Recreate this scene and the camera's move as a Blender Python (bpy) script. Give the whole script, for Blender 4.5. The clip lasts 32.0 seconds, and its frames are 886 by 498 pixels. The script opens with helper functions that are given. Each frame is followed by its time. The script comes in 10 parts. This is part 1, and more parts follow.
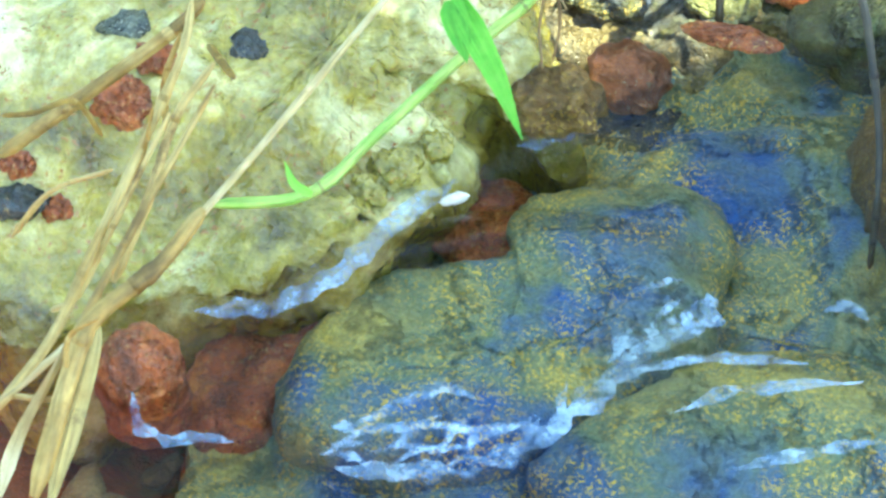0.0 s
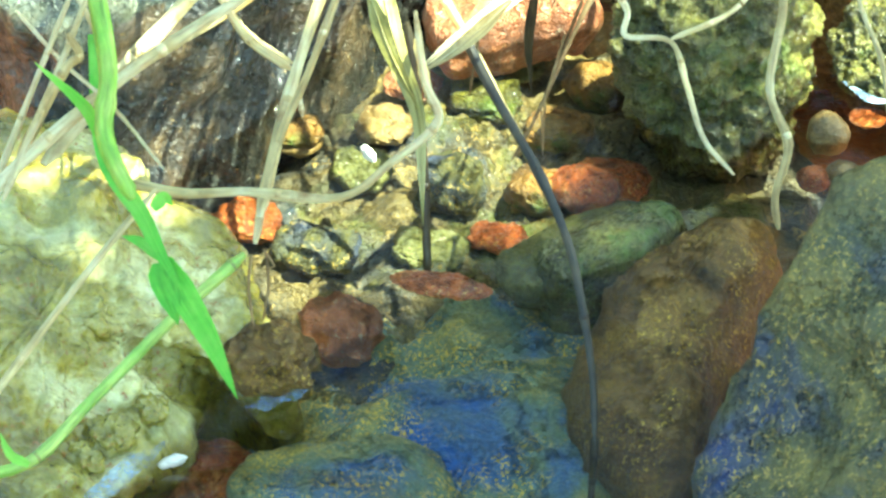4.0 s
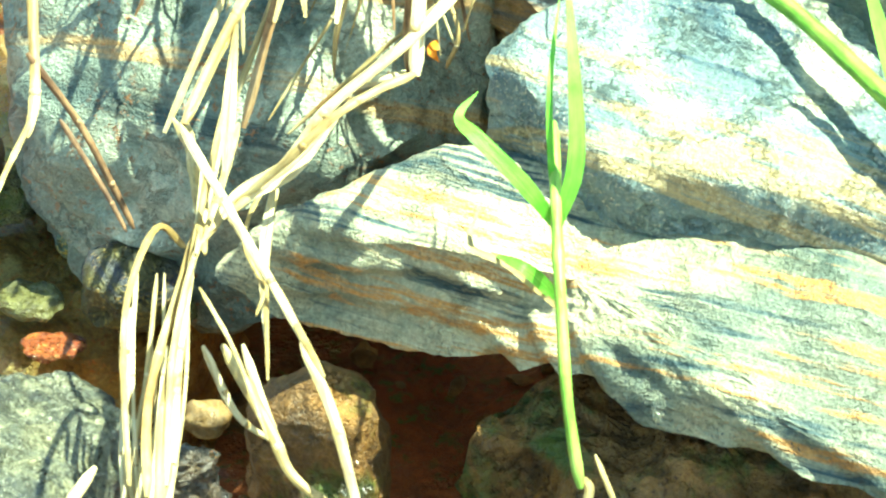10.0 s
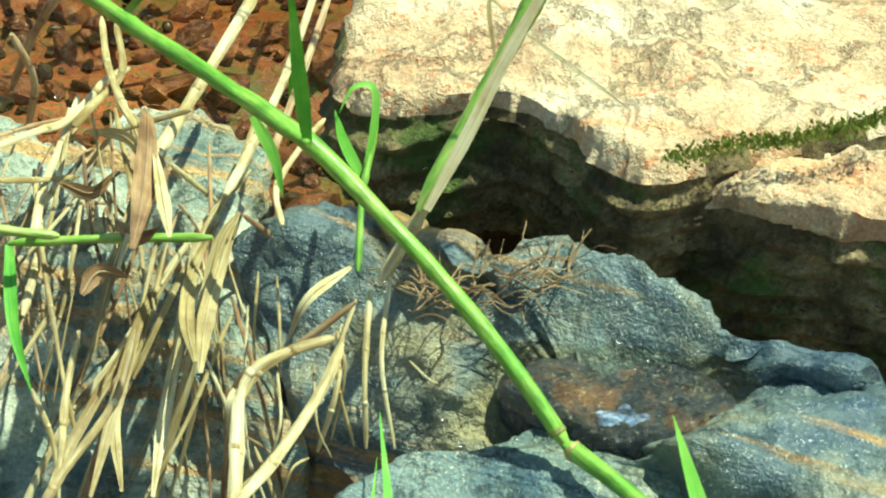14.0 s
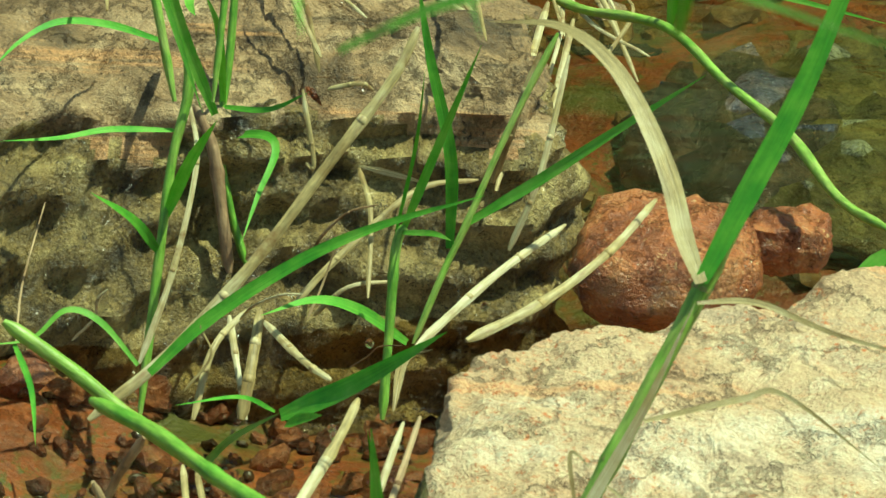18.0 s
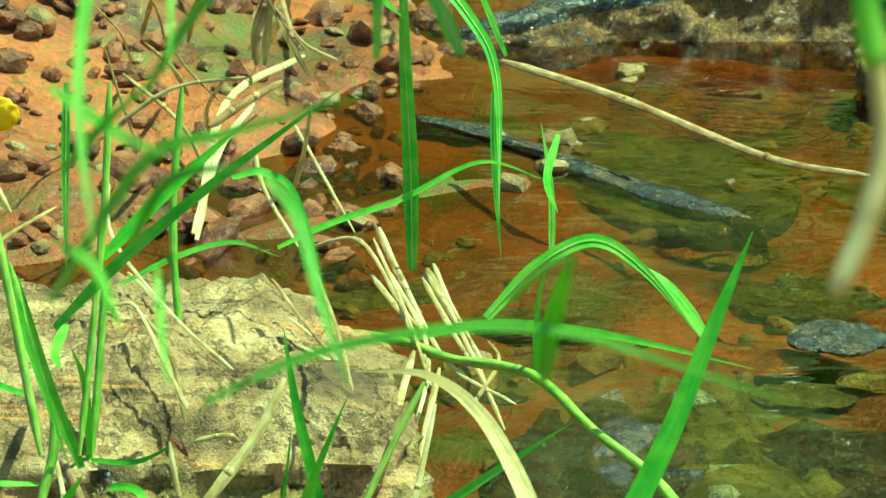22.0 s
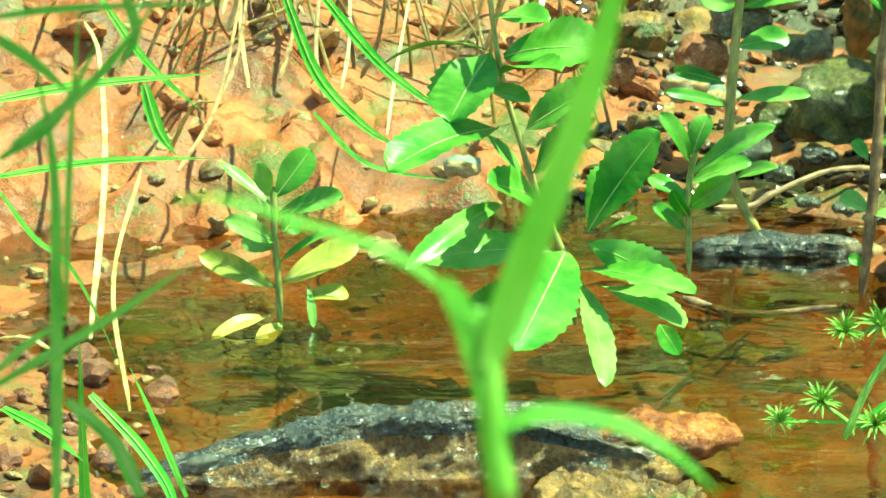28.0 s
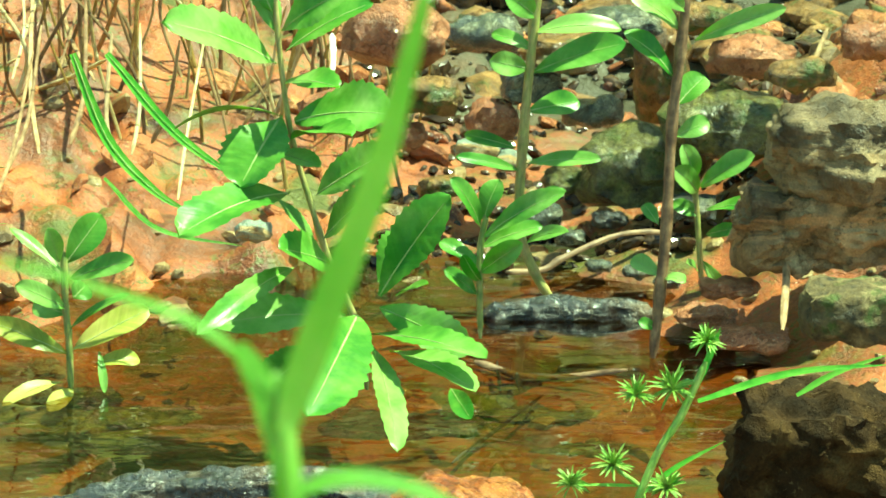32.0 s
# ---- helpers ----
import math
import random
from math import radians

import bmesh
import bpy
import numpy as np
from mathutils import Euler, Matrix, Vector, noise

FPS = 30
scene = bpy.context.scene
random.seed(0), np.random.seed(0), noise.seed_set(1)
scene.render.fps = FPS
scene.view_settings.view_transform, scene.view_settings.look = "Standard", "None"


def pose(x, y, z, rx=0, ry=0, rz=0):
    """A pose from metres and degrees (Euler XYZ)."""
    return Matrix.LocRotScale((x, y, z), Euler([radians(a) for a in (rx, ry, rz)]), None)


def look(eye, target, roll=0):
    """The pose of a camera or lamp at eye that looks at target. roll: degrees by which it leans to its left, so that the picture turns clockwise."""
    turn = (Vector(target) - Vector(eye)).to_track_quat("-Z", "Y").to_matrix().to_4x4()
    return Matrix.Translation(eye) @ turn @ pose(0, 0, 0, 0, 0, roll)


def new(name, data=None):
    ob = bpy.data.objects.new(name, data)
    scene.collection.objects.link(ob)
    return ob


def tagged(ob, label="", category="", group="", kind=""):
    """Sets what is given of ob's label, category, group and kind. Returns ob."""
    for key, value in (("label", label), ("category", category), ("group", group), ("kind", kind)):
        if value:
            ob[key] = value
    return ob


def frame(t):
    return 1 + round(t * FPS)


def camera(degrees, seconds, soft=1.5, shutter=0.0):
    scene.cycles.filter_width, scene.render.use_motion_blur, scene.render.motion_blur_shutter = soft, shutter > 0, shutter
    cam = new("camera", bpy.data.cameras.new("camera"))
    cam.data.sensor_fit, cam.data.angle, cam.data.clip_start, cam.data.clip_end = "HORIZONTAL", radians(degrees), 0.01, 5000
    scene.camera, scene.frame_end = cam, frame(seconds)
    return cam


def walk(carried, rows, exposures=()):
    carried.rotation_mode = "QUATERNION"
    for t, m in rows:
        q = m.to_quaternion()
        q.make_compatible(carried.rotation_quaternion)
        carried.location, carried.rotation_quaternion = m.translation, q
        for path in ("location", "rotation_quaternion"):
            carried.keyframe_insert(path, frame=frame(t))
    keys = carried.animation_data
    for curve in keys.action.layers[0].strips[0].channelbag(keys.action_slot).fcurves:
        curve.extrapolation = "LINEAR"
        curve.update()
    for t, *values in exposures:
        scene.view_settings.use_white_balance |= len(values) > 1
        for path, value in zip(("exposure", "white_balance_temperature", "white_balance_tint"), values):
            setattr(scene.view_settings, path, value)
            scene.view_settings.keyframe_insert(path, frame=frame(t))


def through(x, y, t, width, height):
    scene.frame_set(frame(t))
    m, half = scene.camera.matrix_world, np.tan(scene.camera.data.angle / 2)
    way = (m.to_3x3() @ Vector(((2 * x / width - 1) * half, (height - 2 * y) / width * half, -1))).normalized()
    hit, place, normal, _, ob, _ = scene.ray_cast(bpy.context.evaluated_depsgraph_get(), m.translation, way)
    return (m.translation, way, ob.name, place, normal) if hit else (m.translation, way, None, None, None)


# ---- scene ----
EYE = (0.0, 0.0, 0.6)


def aim(turn, tilt, roll):
    return pose(*EYE, 90 + tilt, 0, -turn) @ pose(0, 0, 0, 0, 0, roll)


cam = camera(11, 32.0, soft=1.5)
cam.data.dof.use_dof, cam.data.dof.focus_distance, cam.data.dof.aperture_fstop = True, 1.5, 190
PATH = [
    (0, -19.745, -46.704, -2.510),
    (0.5, -19.027, -46.608, -2.499),
    (1, -18.330, -46.485, -2.467),
    (1.5, -17.692, -46.388, -2.398),
    (2, -16.933, -46.222, -2.323),
    (2.5, -16.179, -46.007, -2.210),
    (3, -15.522, -45.484, -2.090),
    (3.5, -15.087, -44.845, -1.959),
    (4, -14.527, -43.665, -1.891),
    (4.5, -14.201, -42.935, -1.875),
    (6.5, -13.473, -40.244, -1.836),
    (7, -12.989, -39.905, -1.813),
    (7.5, -12.687, -39.336, -1.799),
    (8, -12.150, -38.685, -1.777),
    (8.5, -11.853, -38.145, -1.746),
    (9, -11.599, -37.485, -1.678),
    (9.5, -11.059, -36.865, -1.590),
    (10, -10.610, -35.979, -1.494),
    (10.5, -10.436, -35.279, -1.409),
    (11, -10.154, -34.342, -1.324),
    (11.5, -9.797, -33.494, -1.236),
    (12, -9.334, -32.654, -1.152),
    (12.5, -8.894, -32.045, -1.042),
    (13, -8.549, -31.494, -0.955),
    (13.5, -8.205, -30.931, -0.913),
    (14, -7.748, -30.175, -0.843),
    (14.5, -7.461, -29.522, -0.814),
    (16.5, -7.724, -26.677, -0.928),
    (17, -8.222, -25.881, -0.920),
    (17.5, -8.598, -25.189, -0.894),
    (18, -8.786, -24.547, -0.860),
    (18.5, -8.818, -24.114, -0.830),
    (19, -8.802, -23.550, -0.814),
    (19.5, -8.774, -23.072, -0.839),
    (20, -8.458, -22.584, -0.845),
    (20.5, -8.137, -21.976, -0.850),
    (21, -7.755, -21.352, -0.848),
    (21.5, -7.478, -20.764, -0.863),
    (22, -6.922, -20.223, -0.881),
    (22.5, -6.440, -19.734, -0.838),
    (23, -6.100, -19.089, -0.771),
    (23.5, -5.785, -18.616, -0.706),
    (24, -5.471, -18.205, -0.632),
    (24.5, -5.103, -17.720, -0.568),
    (25, -4.833, -17.259, -0.531),
    (25.5, -4.628, -16.861, -0.520),
    (27.5, -3.284, -15.155, -0.513),
    (28, -2.685, -14.796, -0.476),
    (28.5, -1.992, -14.504, -0.382),
    (29, -1.425, -14.337, -0.261),
    (29.5, -0.917, -14.326, -0.142),
    (30, -0.540, -14.163, -0.063),
    (30.5, -0.329, -14.030, 0.000),
    (31, -0.198, -13.908, 0.041),
    (31.5, -0.120, -13.905, 0.035),
    (32, 0.000, -14.000, 0.011),
]
walk(cam, [(t, aim(a, b, c)) for t, a, b, c in PATH],
     exposures=[(0.0, 3.05, 6300, -17), (3.0, 3.05, 6550, -22), (4.5, 2.5, 6500, -30), (7.0, 2.1, 6450, -36), (8.5, 2.15, 6550, -32), (10.0, 2.13, 6750, -27), (11.0, 1.88, 6600, -25), (13.0, 1.0, 6400, -23), (15.0, 0.5, 6350, -27), (17.0, 0.1, 6600, -31), (19.0, 0.55, 7000, -38), (21.0, 1.05, 7150, -52), (22.0, 0.9, 7250, -64), (23.0, 1.26, 7400, -68), (24.0, 1.52, 7450, -70), (25.0, 1.6, 7450, -72), (27.0, 1.68, 7400, -63), (29.0, 1.52, 7400, -55), (32.0, 1.42, 7400, -48)])

# ---- daylight ----
SUN_AZ, SUN_EL = 74, 66        # degrees from +y towards +x, and above the horizon
sky = bpy.data.worlds.new("sky")
scene.world = sky
sky.use_nodes = True
nt = sky.node_tree
tex = nt.nodes.new("ShaderNodeTexSky")
tex.sky_type, tex.sun_disc = "NISHITA", False
tex.sun_elevation, tex.sun_rotation = radians(SUN_EL), radians(SUN_AZ)
nt.links.new(tex.outputs[0], nt.nodes["Background"].inputs[0])
nt.nodes["Background"].inputs[1].default_value = 0.102
lamp = bpy.data.lights.new("sun", "SUN")
lamp.energy, lamp.angle, lamp.color = 4.6, radians(0.6), (1.0, 0.95, 0.86)
sun = new("sun", lamp)
sd = Vector((math.sin(radians(SUN_AZ)) * math.cos(radians(SUN_EL)), math.cos(radians(SUN_AZ)) * math.cos(radians(SUN_EL)), math.sin(radians(SUN_EL))))
sun.matrix_world = look(tuple(sd * 5), (0, 0, 0))

# ---- materials ----


def nodes_of(name):
    m = bpy.data.materials.new(name)
    m.use_nodes = True
    t = m.node_tree
    return m, t, t.nodes["Principled BSDF"]


def add(t, kind, **values):
    n = t.nodes.new("ShaderNode" + kind)
    for k, v in values.items():
        n.inputs[k.replace("_", " ")].default_value = v
    return n


def ramp(t, fac, stops):
    r = t.nodes.new("ShaderNodeValToRGB")
    while len(r.color_ramp.elements) < len(stops):
        r.color_ramp.elements.new(0.5)
    for e, (p, c) in zip(r.color_ramp.elements, stops):
        e.position, e.color = p, (*c, 1) if len(c) == 3 else c
    t.links.new(fac, r.inputs[0])
    return r.outputs[0]


def mixed(t, fac, a, b, how="MIX"):
    n = t.nodes.new("ShaderNodeMix")
    n.data_type, n.blend_type = "RGBA", how
    for sock, v in ((n.inputs[0], fac), (n.inputs[6], a), (n.inputs[7], b)):
        if isinstance(v, (int, float)):
            sock.default_value = v
        elif isinstance(v, tuple):
            sock.default_value = (*v, 1)
        else:
            t.links.new(v, sock)
    return n.outputs[2]


def stone_mat(name, dark, mid, light, speck=None, scale=60, rough=0.6, wet=0.0, bump=0.5, bands=None, moss=None, turn=(0, 0, 1), fleck=0.62, grain=900, dots=0):
    """Stone: patches, fine grain, specks; bands gives layers (two colours, how many a metre); moss gives patches of growth."""
    m, t, p = nodes_of(name)
    co = t.nodes.new("ShaderNodeTexCoord").outputs["Object"]
    big = add(t, "TexNoise", Scale=scale, Detail=6, Roughness=0.62, Distortion=0.6)
    t.links.new(co, big.inputs[0])
    col = ramp(t, big.outputs[0], [(0.32, dark), (0.5, mid), (0.68, light)])
    height = big.outputs[0]
    if bands:
        dot = t.nodes.new("ShaderNodeVectorMath")
        dot.operation = "DOT_PRODUCT"
        t.links.new(co, dot.inputs[0])
        dot.inputs[1].default_value = turn
        along = t.nodes.new("ShaderNodeVectorMath")
        along.operation = "SCALE"
        along.inputs[0].default_value = [0.93 * v for v in turn]
        t.links.new(dot.outputs["Value"], along.inputs["Scale"])
        mp = t.nodes.new("ShaderNodeVectorMath")
        mp.operation = "MULTIPLY_ADD"
        t.links.new(co, mp.inputs[0])
        mp.inputs[1].default_value = (0.07, 0.07, 0.07)
        t.links.new(along.outputs[0], mp.inputs[2])
        ly = add(t, "TexNoise", Scale=bands[2], Detail=6, Roughness=0.68, Distortion=0.12)
        t.links.new(mp.outputs[0], ly.inputs[0])
        col = mixed(t, ramp(t, ly.outputs[0], [(0.54, (0, 0, 0)), (0.6, (1, 1, 1)), (0.66, (0.1, 0.1, 0.1))]), col, bands[0])
        low = bands[3] if len(bands) > 3 else 0.4
        col = mixed(t, ramp(t, ly.outputs[0], [(low - 0.08, (1, 1, 1)), (low, (0, 0, 0))]), col, bands[1])
        height = ly.outputs[0]
    fine = add(t, "TexNoise", Scale=grain, Detail=3, Roughness=0.7)
    t.links.new(co, fine.inputs[0])
    col = mixed(t, 0.55, col, ramp(t, fine.outputs[0], [(0.3, (0.25, 0.25, 0.25)), (0.5, (0.5, 0.5, 0.5)), (0.7, (0.85, 0.85, 0.85))]), "OVERLAY")
    if speck:
        sp = add(t, "TexNoise", Scale=dots or scale * 16, Detail=4, Roughness=0.75)
        t.links.new(co, sp.inputs[0])
        drift = add(t, "TexNoise", Scale=scale * 1.7, Detail=3, Roughness=0.6)
        t.links.new(co, drift.inputs[0])
        where = mixed(t, 1.0, ramp(t, sp.outputs[0], [(fleck - 0.05, (0, 0, 0)), (fleck + 0.02, (1, 1, 1))]), ramp(t, drift.outputs[0], [(0.42, (0.04, 0.04, 0.04)), (0.58, (1, 1, 1))]), "MULTIPLY")
        col = mixed(t, where, col, speck)
    if moss:
        gm = t.nodes.new("ShaderNodeNewGeometry")
        mn = add(t, "TexNoise", Scale=scale * 0.7, Detail=7, Roughness=0.7)
        t.links.new(co, mn.inputs[0])
        mo = mixed(t, fine.outputs[0], tuple(c * 0.35 for c in moss[0]), moss[0])
        col = mixed(t, ramp(t, mn.outputs[0], [(moss[1] - 0.04, (0, 0, 0)), (moss[1] + 0.05, (1, 1, 1))]), col, mo)
    t.links.new(col, p.inputs["Base Color"])
    mid = add(t, "TexNoise", Scale=scale * 4, Detail=6, Roughness=0.72)
    t.links.new(co, mid.inputs[0])
    crack = add(t, "TexVoronoi", Scale=scale * 1.3)
    crack.feature = "DISTANCE_TO_EDGE"
    wob = mixed(t, 0.03, co, mid.outputs["Color"])
    t.links.new(wob, crack.inputs[0])
    cr = ramp(t, crack.outputs[0], [(0.0, (0, 0, 0)), (0.035, (1, 1, 1))])
    hs = mixed(t, 0.45, height, mid.outputs[0])
    hs = mixed(t, 0.22, hs, fine.outputs[0])
    hs = mixed(t, 0.12, hs, cr)
    b = add(t, "Bump", Strength=bump, Distance=0.006)
    t.links.new(hs, b.inputs["Height"])
    t.links.new(b.outputs[0], p.inputs["Normal"])
    rr = ramp(t, big.outputs[0], [(0.3, (rough * 0.75,) * 3), (0.7, (min(1, rough * 1.2),) * 3)])
    t.links.new(rr, p.inputs["Roughness"])
    p.inputs["Coat Weight"].default_value = wet
    p.inputs["Coat Roughness"].default_value = 0.13
    p.inputs["Coat IOR"].default_value = 1.6
    film = add(t, "TexNoise", Scale=330, Detail=2, Roughness=0.5)
    t.links.new(co, film.inputs[0])
    cb = add(t, "Bump", Strength=1.0, Distance=0.0045)
    t.links.new(film.outputs[0], cb.inputs["Height"])
    t.links.new(b.outputs[0], cb.inputs["Normal"])
    t.links.new(cb.outputs[0], p.inputs["Coat Normal"])
    return m


def fibre_mat(name, a, b, c, rough=0.5, scale=120, through=0.0, stain=None, streak=0.6):
    """Stalks and blades: colour that drifts along the thing and from thing to thing, with fine streaks."""
    m, t, p = nodes_of(name)
    co = t.nodes.new("ShaderNodeTexCoord").outputs["Object"]
    info = t.nodes.new("ShaderNodeObjectInfo")
    n = add(t, "TexNoise", Scale=scale, Detail=4, Roughness=0.6)
    t.links.new(co, n.inputs[0])
    mid = add(t, "Math")
    mid.operation = "MULTIPLY_ADD"
    t.links.new(info.outputs["Random"], mid.inputs[0])
    mid.inputs[1].default_value = 0.3
    t.links.new(n.outputs[0], mid.inputs[2])
    col = ramp(t, mid.outputs[0], [(0.42, a), (0.62, b), (0.84, c)])
    f = add(t, "TexNoise", Scale=1, Detail=3, Roughness=0.6)
    t.links.new(t.nodes.new("ShaderNodeTexCoord").outputs["UV"], f.inputs[0])
    col = mixed(t, streak, col, ramp(t, f.outputs[0], [(0.3, (0.18, 0.18, 0.18)), (0.5, (0.5, 0.5, 0.5)), (0.7, (0.8, 0.8, 0.8))]), "OVERLAY")
    if stain:
        s = add(t, "TexNoise", Scale=scale * 0.8, Detail=5, Roughness=0.7)
        t.links.new(co, s.inputs[0])
        col = mixed(t, ramp(t, s.outputs[0], [(0.58, (0, 0, 0)), (0.68, (1, 1, 1))]), col, stain)
    t.links.new(col, p.inputs["Base Color"])
    p.inputs["Roughness"].default_value = rough
    bp = add(t, "Bump", Strength=0.4, Distance=0.0006)
    t.links.new(f.outputs[0], bp.inputs["Height"])
    t.links.new(bp.outputs[0], p.inputs["Normal"])
    if through:
        tr = t.nodes.new("ShaderNodeBsdfTranslucent")
        t.links.new(mixed(t, 0.5, col, (1.0, 1.0, 0.25), "MULTIPLY"), tr.inputs[0])
        mx = t.nodes.new("ShaderNodeMixShader")
        mx.inputs[0].default_value = through
        t.links.new(p.outputs[0], mx.inputs[1])
        t.links.new(tr.outputs[0], mx.inputs[2])
        t.links.new(mx.outputs[0], t.nodes["Material Output"].inputs[0])
    return m


def water_mat():
    """Clear water: flat patches between short ripples drawn out across the stream."""
    m, t, p = nodes_of("water")
    t.nodes.remove(p)
    co = t.nodes.new("ShaderNodeTexCoord").outputs["Object"]
    mp = t.nodes.new("ShaderNodeMapping")
    mp.inputs["Scale"].default_value = (0.42, 1, 1)
    t.links.new(co, mp.inputs[0])
    a = add(t, "TexNoise", Scale=60, Detail=2, Roughness=0.5, Distortion=0.6)
    b = add(t, "TexNoise", Scale=15, Detail=2, Roughness=0.5)
    c = add(t, "TexNoise", Scale=6, Detail=2, Roughness=0.5)
    for n in (a, b, c):
        t.links.new(mp.outputs[0], n.inputs[0])
    calm = ramp(t, c.outputs[0], [(0.4, (0.12, 0.12, 0.12)), (0.62, (1, 1, 1))])
    bump = add(t, "Bump", Distance=0.0028)
    t.links.new(calm, bump.inputs["Strength"])
    t.links.new(mixed(t, 0.5, a.outputs[0], b.outputs[0]), bump.inputs["Height"])
    xyz = t.nodes.new("ShaderNodeSeparateXYZ")
    t.links.new(co, xyz.inputs[0])
    far = t.nodes.new("ShaderNodeMapRange")
    far.inputs["From Min"].default_value, far.inputs["From Max"].default_value = 1.0, 1.7
    t.links.new(xyz.outputs[1], far.inputs[0])
    silt = mixed(t, far.outputs[0], (0.90, 0.90, 0.84), (0.57, 0.48, 0.27))
    fr = add(t, "Fresnel")
    depth = t.nodes.new("ShaderNodeMapRange")
    depth.inputs["From Min"].default_value, depth.inputs["From Max"].default_value = 0.9, 1.6
    depth.inputs["To Min"].default_value, depth.inputs["To Max"].default_value = 1.24, 1.55
    t.links.new(xyz.outputs[1], depth.inputs[0])
    t.links.new(depth.outputs[0], fr.inputs["IOR"])
    t.links.new(bump.outputs[0], fr.inputs["Normal"])
    cl = t.nodes.new("ShaderNodeBsdfTransparent")
    t.links.new(silt, cl.inputs[0])
    gl = t.nodes.new("ShaderNodeBsdfGlossy")
    gl.inputs["Roughness"].default_value = 0.02
    t.links.new(bump.outputs[0], gl.inputs["Normal"])
    mx = t.nodes.new("ShaderNodeMixShader")
    t.links.new(fr.outputs[0], mx.inputs[0])
    t.links.new(cl.outputs[0], mx.inputs[1])
    t.links.new(gl.outputs[0], mx.inputs[2])
    t.links.new(mx.outputs[0], t.nodes["Material Output"].inputs[0])
    return m


QUARTZ = stone_mat("wet pale quartz rock", (0.085, 0.06, 0.007), (0.34, 0.275, 0.042), (0.74, 0.68, 0.34), speck=(0.30, 0.12, 0.02), scale=38, rough=0.25, wet=1.0, bump=0.5, fleck=0.62, grain=300)
OLIVE = stone_mat("submerged olive boulder, painted sky blue", (0.018, 0.095, 0.38), (0.16, 0.21, 0.14), (0.46, 0.38, 0.10), speck=(0.76, 0.53, 0.10), scale=34, rough=0.5, wet=0.0, bump=1.0, fleck=0.575, dots=1100)
BLUE = stone_mat("wet blue grey rock", (0.012, 0.03, 0.13), (0.075, 0.07, 0.022), (0.20, 0.155, 0.035), speck=(0.46, 0.31, 0.06), scale=42, rough=0.5, wet=0.35, bump=1.0, fleck=0.60, dots=900)
RUST = stone_mat("wet rust stone", (0.08, 0.016, 0.004), (0.40, 0.09, 0.014), (0.68, 0.24, 0.045), speck=(0.70, 0.42, 0.14), scale=75, rough=0.35, wet=0.8, bump=1.0)
RED = stone_mat("red sandstone", (0.16, 0.05, 0.02), (0.40, 0.14, 0.06), (0.56, 0.26, 0.13), speck=(0.6, 0.42, 0.26), scale=40, rough=0.5, wet=0.3, bump=1.0)
MOSSY = stone_mat("mossy wet stone", (0.022, 0.022, 0.004), (0.13, 0.115, 0.018), (0.32, 0.29, 0.06), speck=(0.45, 0.42, 0.16), scale=85, rough=0.35, wet=1.0, bump=1.0, moss=((0.13, 0.18, 0.018), 0.56), fleck=0.62)
DARKWET = stone_mat("dark wet boulder", (0.02, 0.03, 0.045), (0.12, 0.125, 0.085), (0.36, 0.34, 0.20), speck=(0.55, 0.55, 0.42), scale=75, rough=0.25, wet=1.0, bump=1.0, fleck=0.62)
BROWN = stone_mat("brown stone", (0.06, 0.035, 0.01), (0.26, 0.13, 0.03), (0.48, 0.26, 0.085), speck=(0.12, 0.05, 0.02), scale=40, rough=0.5, wet=0.4, bump=1.0, moss=((0.12, 0.17, 0.02), 0.57))
STRIPE = stone_mat("banded schist", (0.05, 0.09, 0.085), (0.25, 0.265, 0.185), (0.60, 0.54, 0.34), speck=(0.05, 0.07, 0.07), scale=20, rough=0.5, wet=0.15, bump=0.8, bands=((0.56, 0.26, 0.06), (0.035, 0.07, 0.08), 200, 0.45), turn=(0.19, 0.78, 0.6), fleck=0.62, dots=1100)
SCHIST = stone_mat("blue grey schist", (0.05, 0.10, 0.13), (0.20, 0.26, 0.24), (0.54, 0.50, 0.32), speck=(0.60, 0.56, 0.40), scale=36, rough=0.45, wet=0.2, bump=0.9, bands=((0.42, 0.32, 0.15), (0.025, 0.06, 0.10), 110, 0.40), turn=(0.25, 0.7, 0.66), fleck=0.61, dots=1200)
DEEPSCHIST = stone_mat("dark wet blue schist", (0.014, 0.045, 0.09), (0.11, 0.145, 0.135), (0.34, 0.29, 0.15), speck=(0.62, 0.60, 0.48), scale=24, rough=0.4, wet=0.4, bump=0.7, bands=((0.40, 0.23, 0.07), (0.015, 0.045, 0.08), 70, 0.42), turn=(0.25, 0.7, 0.66), fleck=0.63, dots=1200)
PALE = stone_mat("pale schist", (0.085, 0.125, 0.115), (0.32, 0.36, 0.28), (0.66, 0.63, 0.46), speck=(0.36, 0.17, 0.07), scale=28, rough=0.6, bump=0.9, bands=((0.56, 0.34, 0.13), (0.07, 0.10, 0.095), 50, 0.43), turn=(0.1, 0.7, 0.7), fleck=0.62)
TAN = stone_mat("tan slab", (0.46, 0.28, 0.15), (0.62, 0.44, 0.26), (0.74, 0.60, 0.42), speck=(0.54, 0.18, 0.06), scale=24, rough=0.65, bump=1.0, bands=((0.68, 0.38, 0.19), (0.50, 0.36, 0.23), 60), turn=(0.09, 0.99, 0.1), fleck=0.61, dots=420)
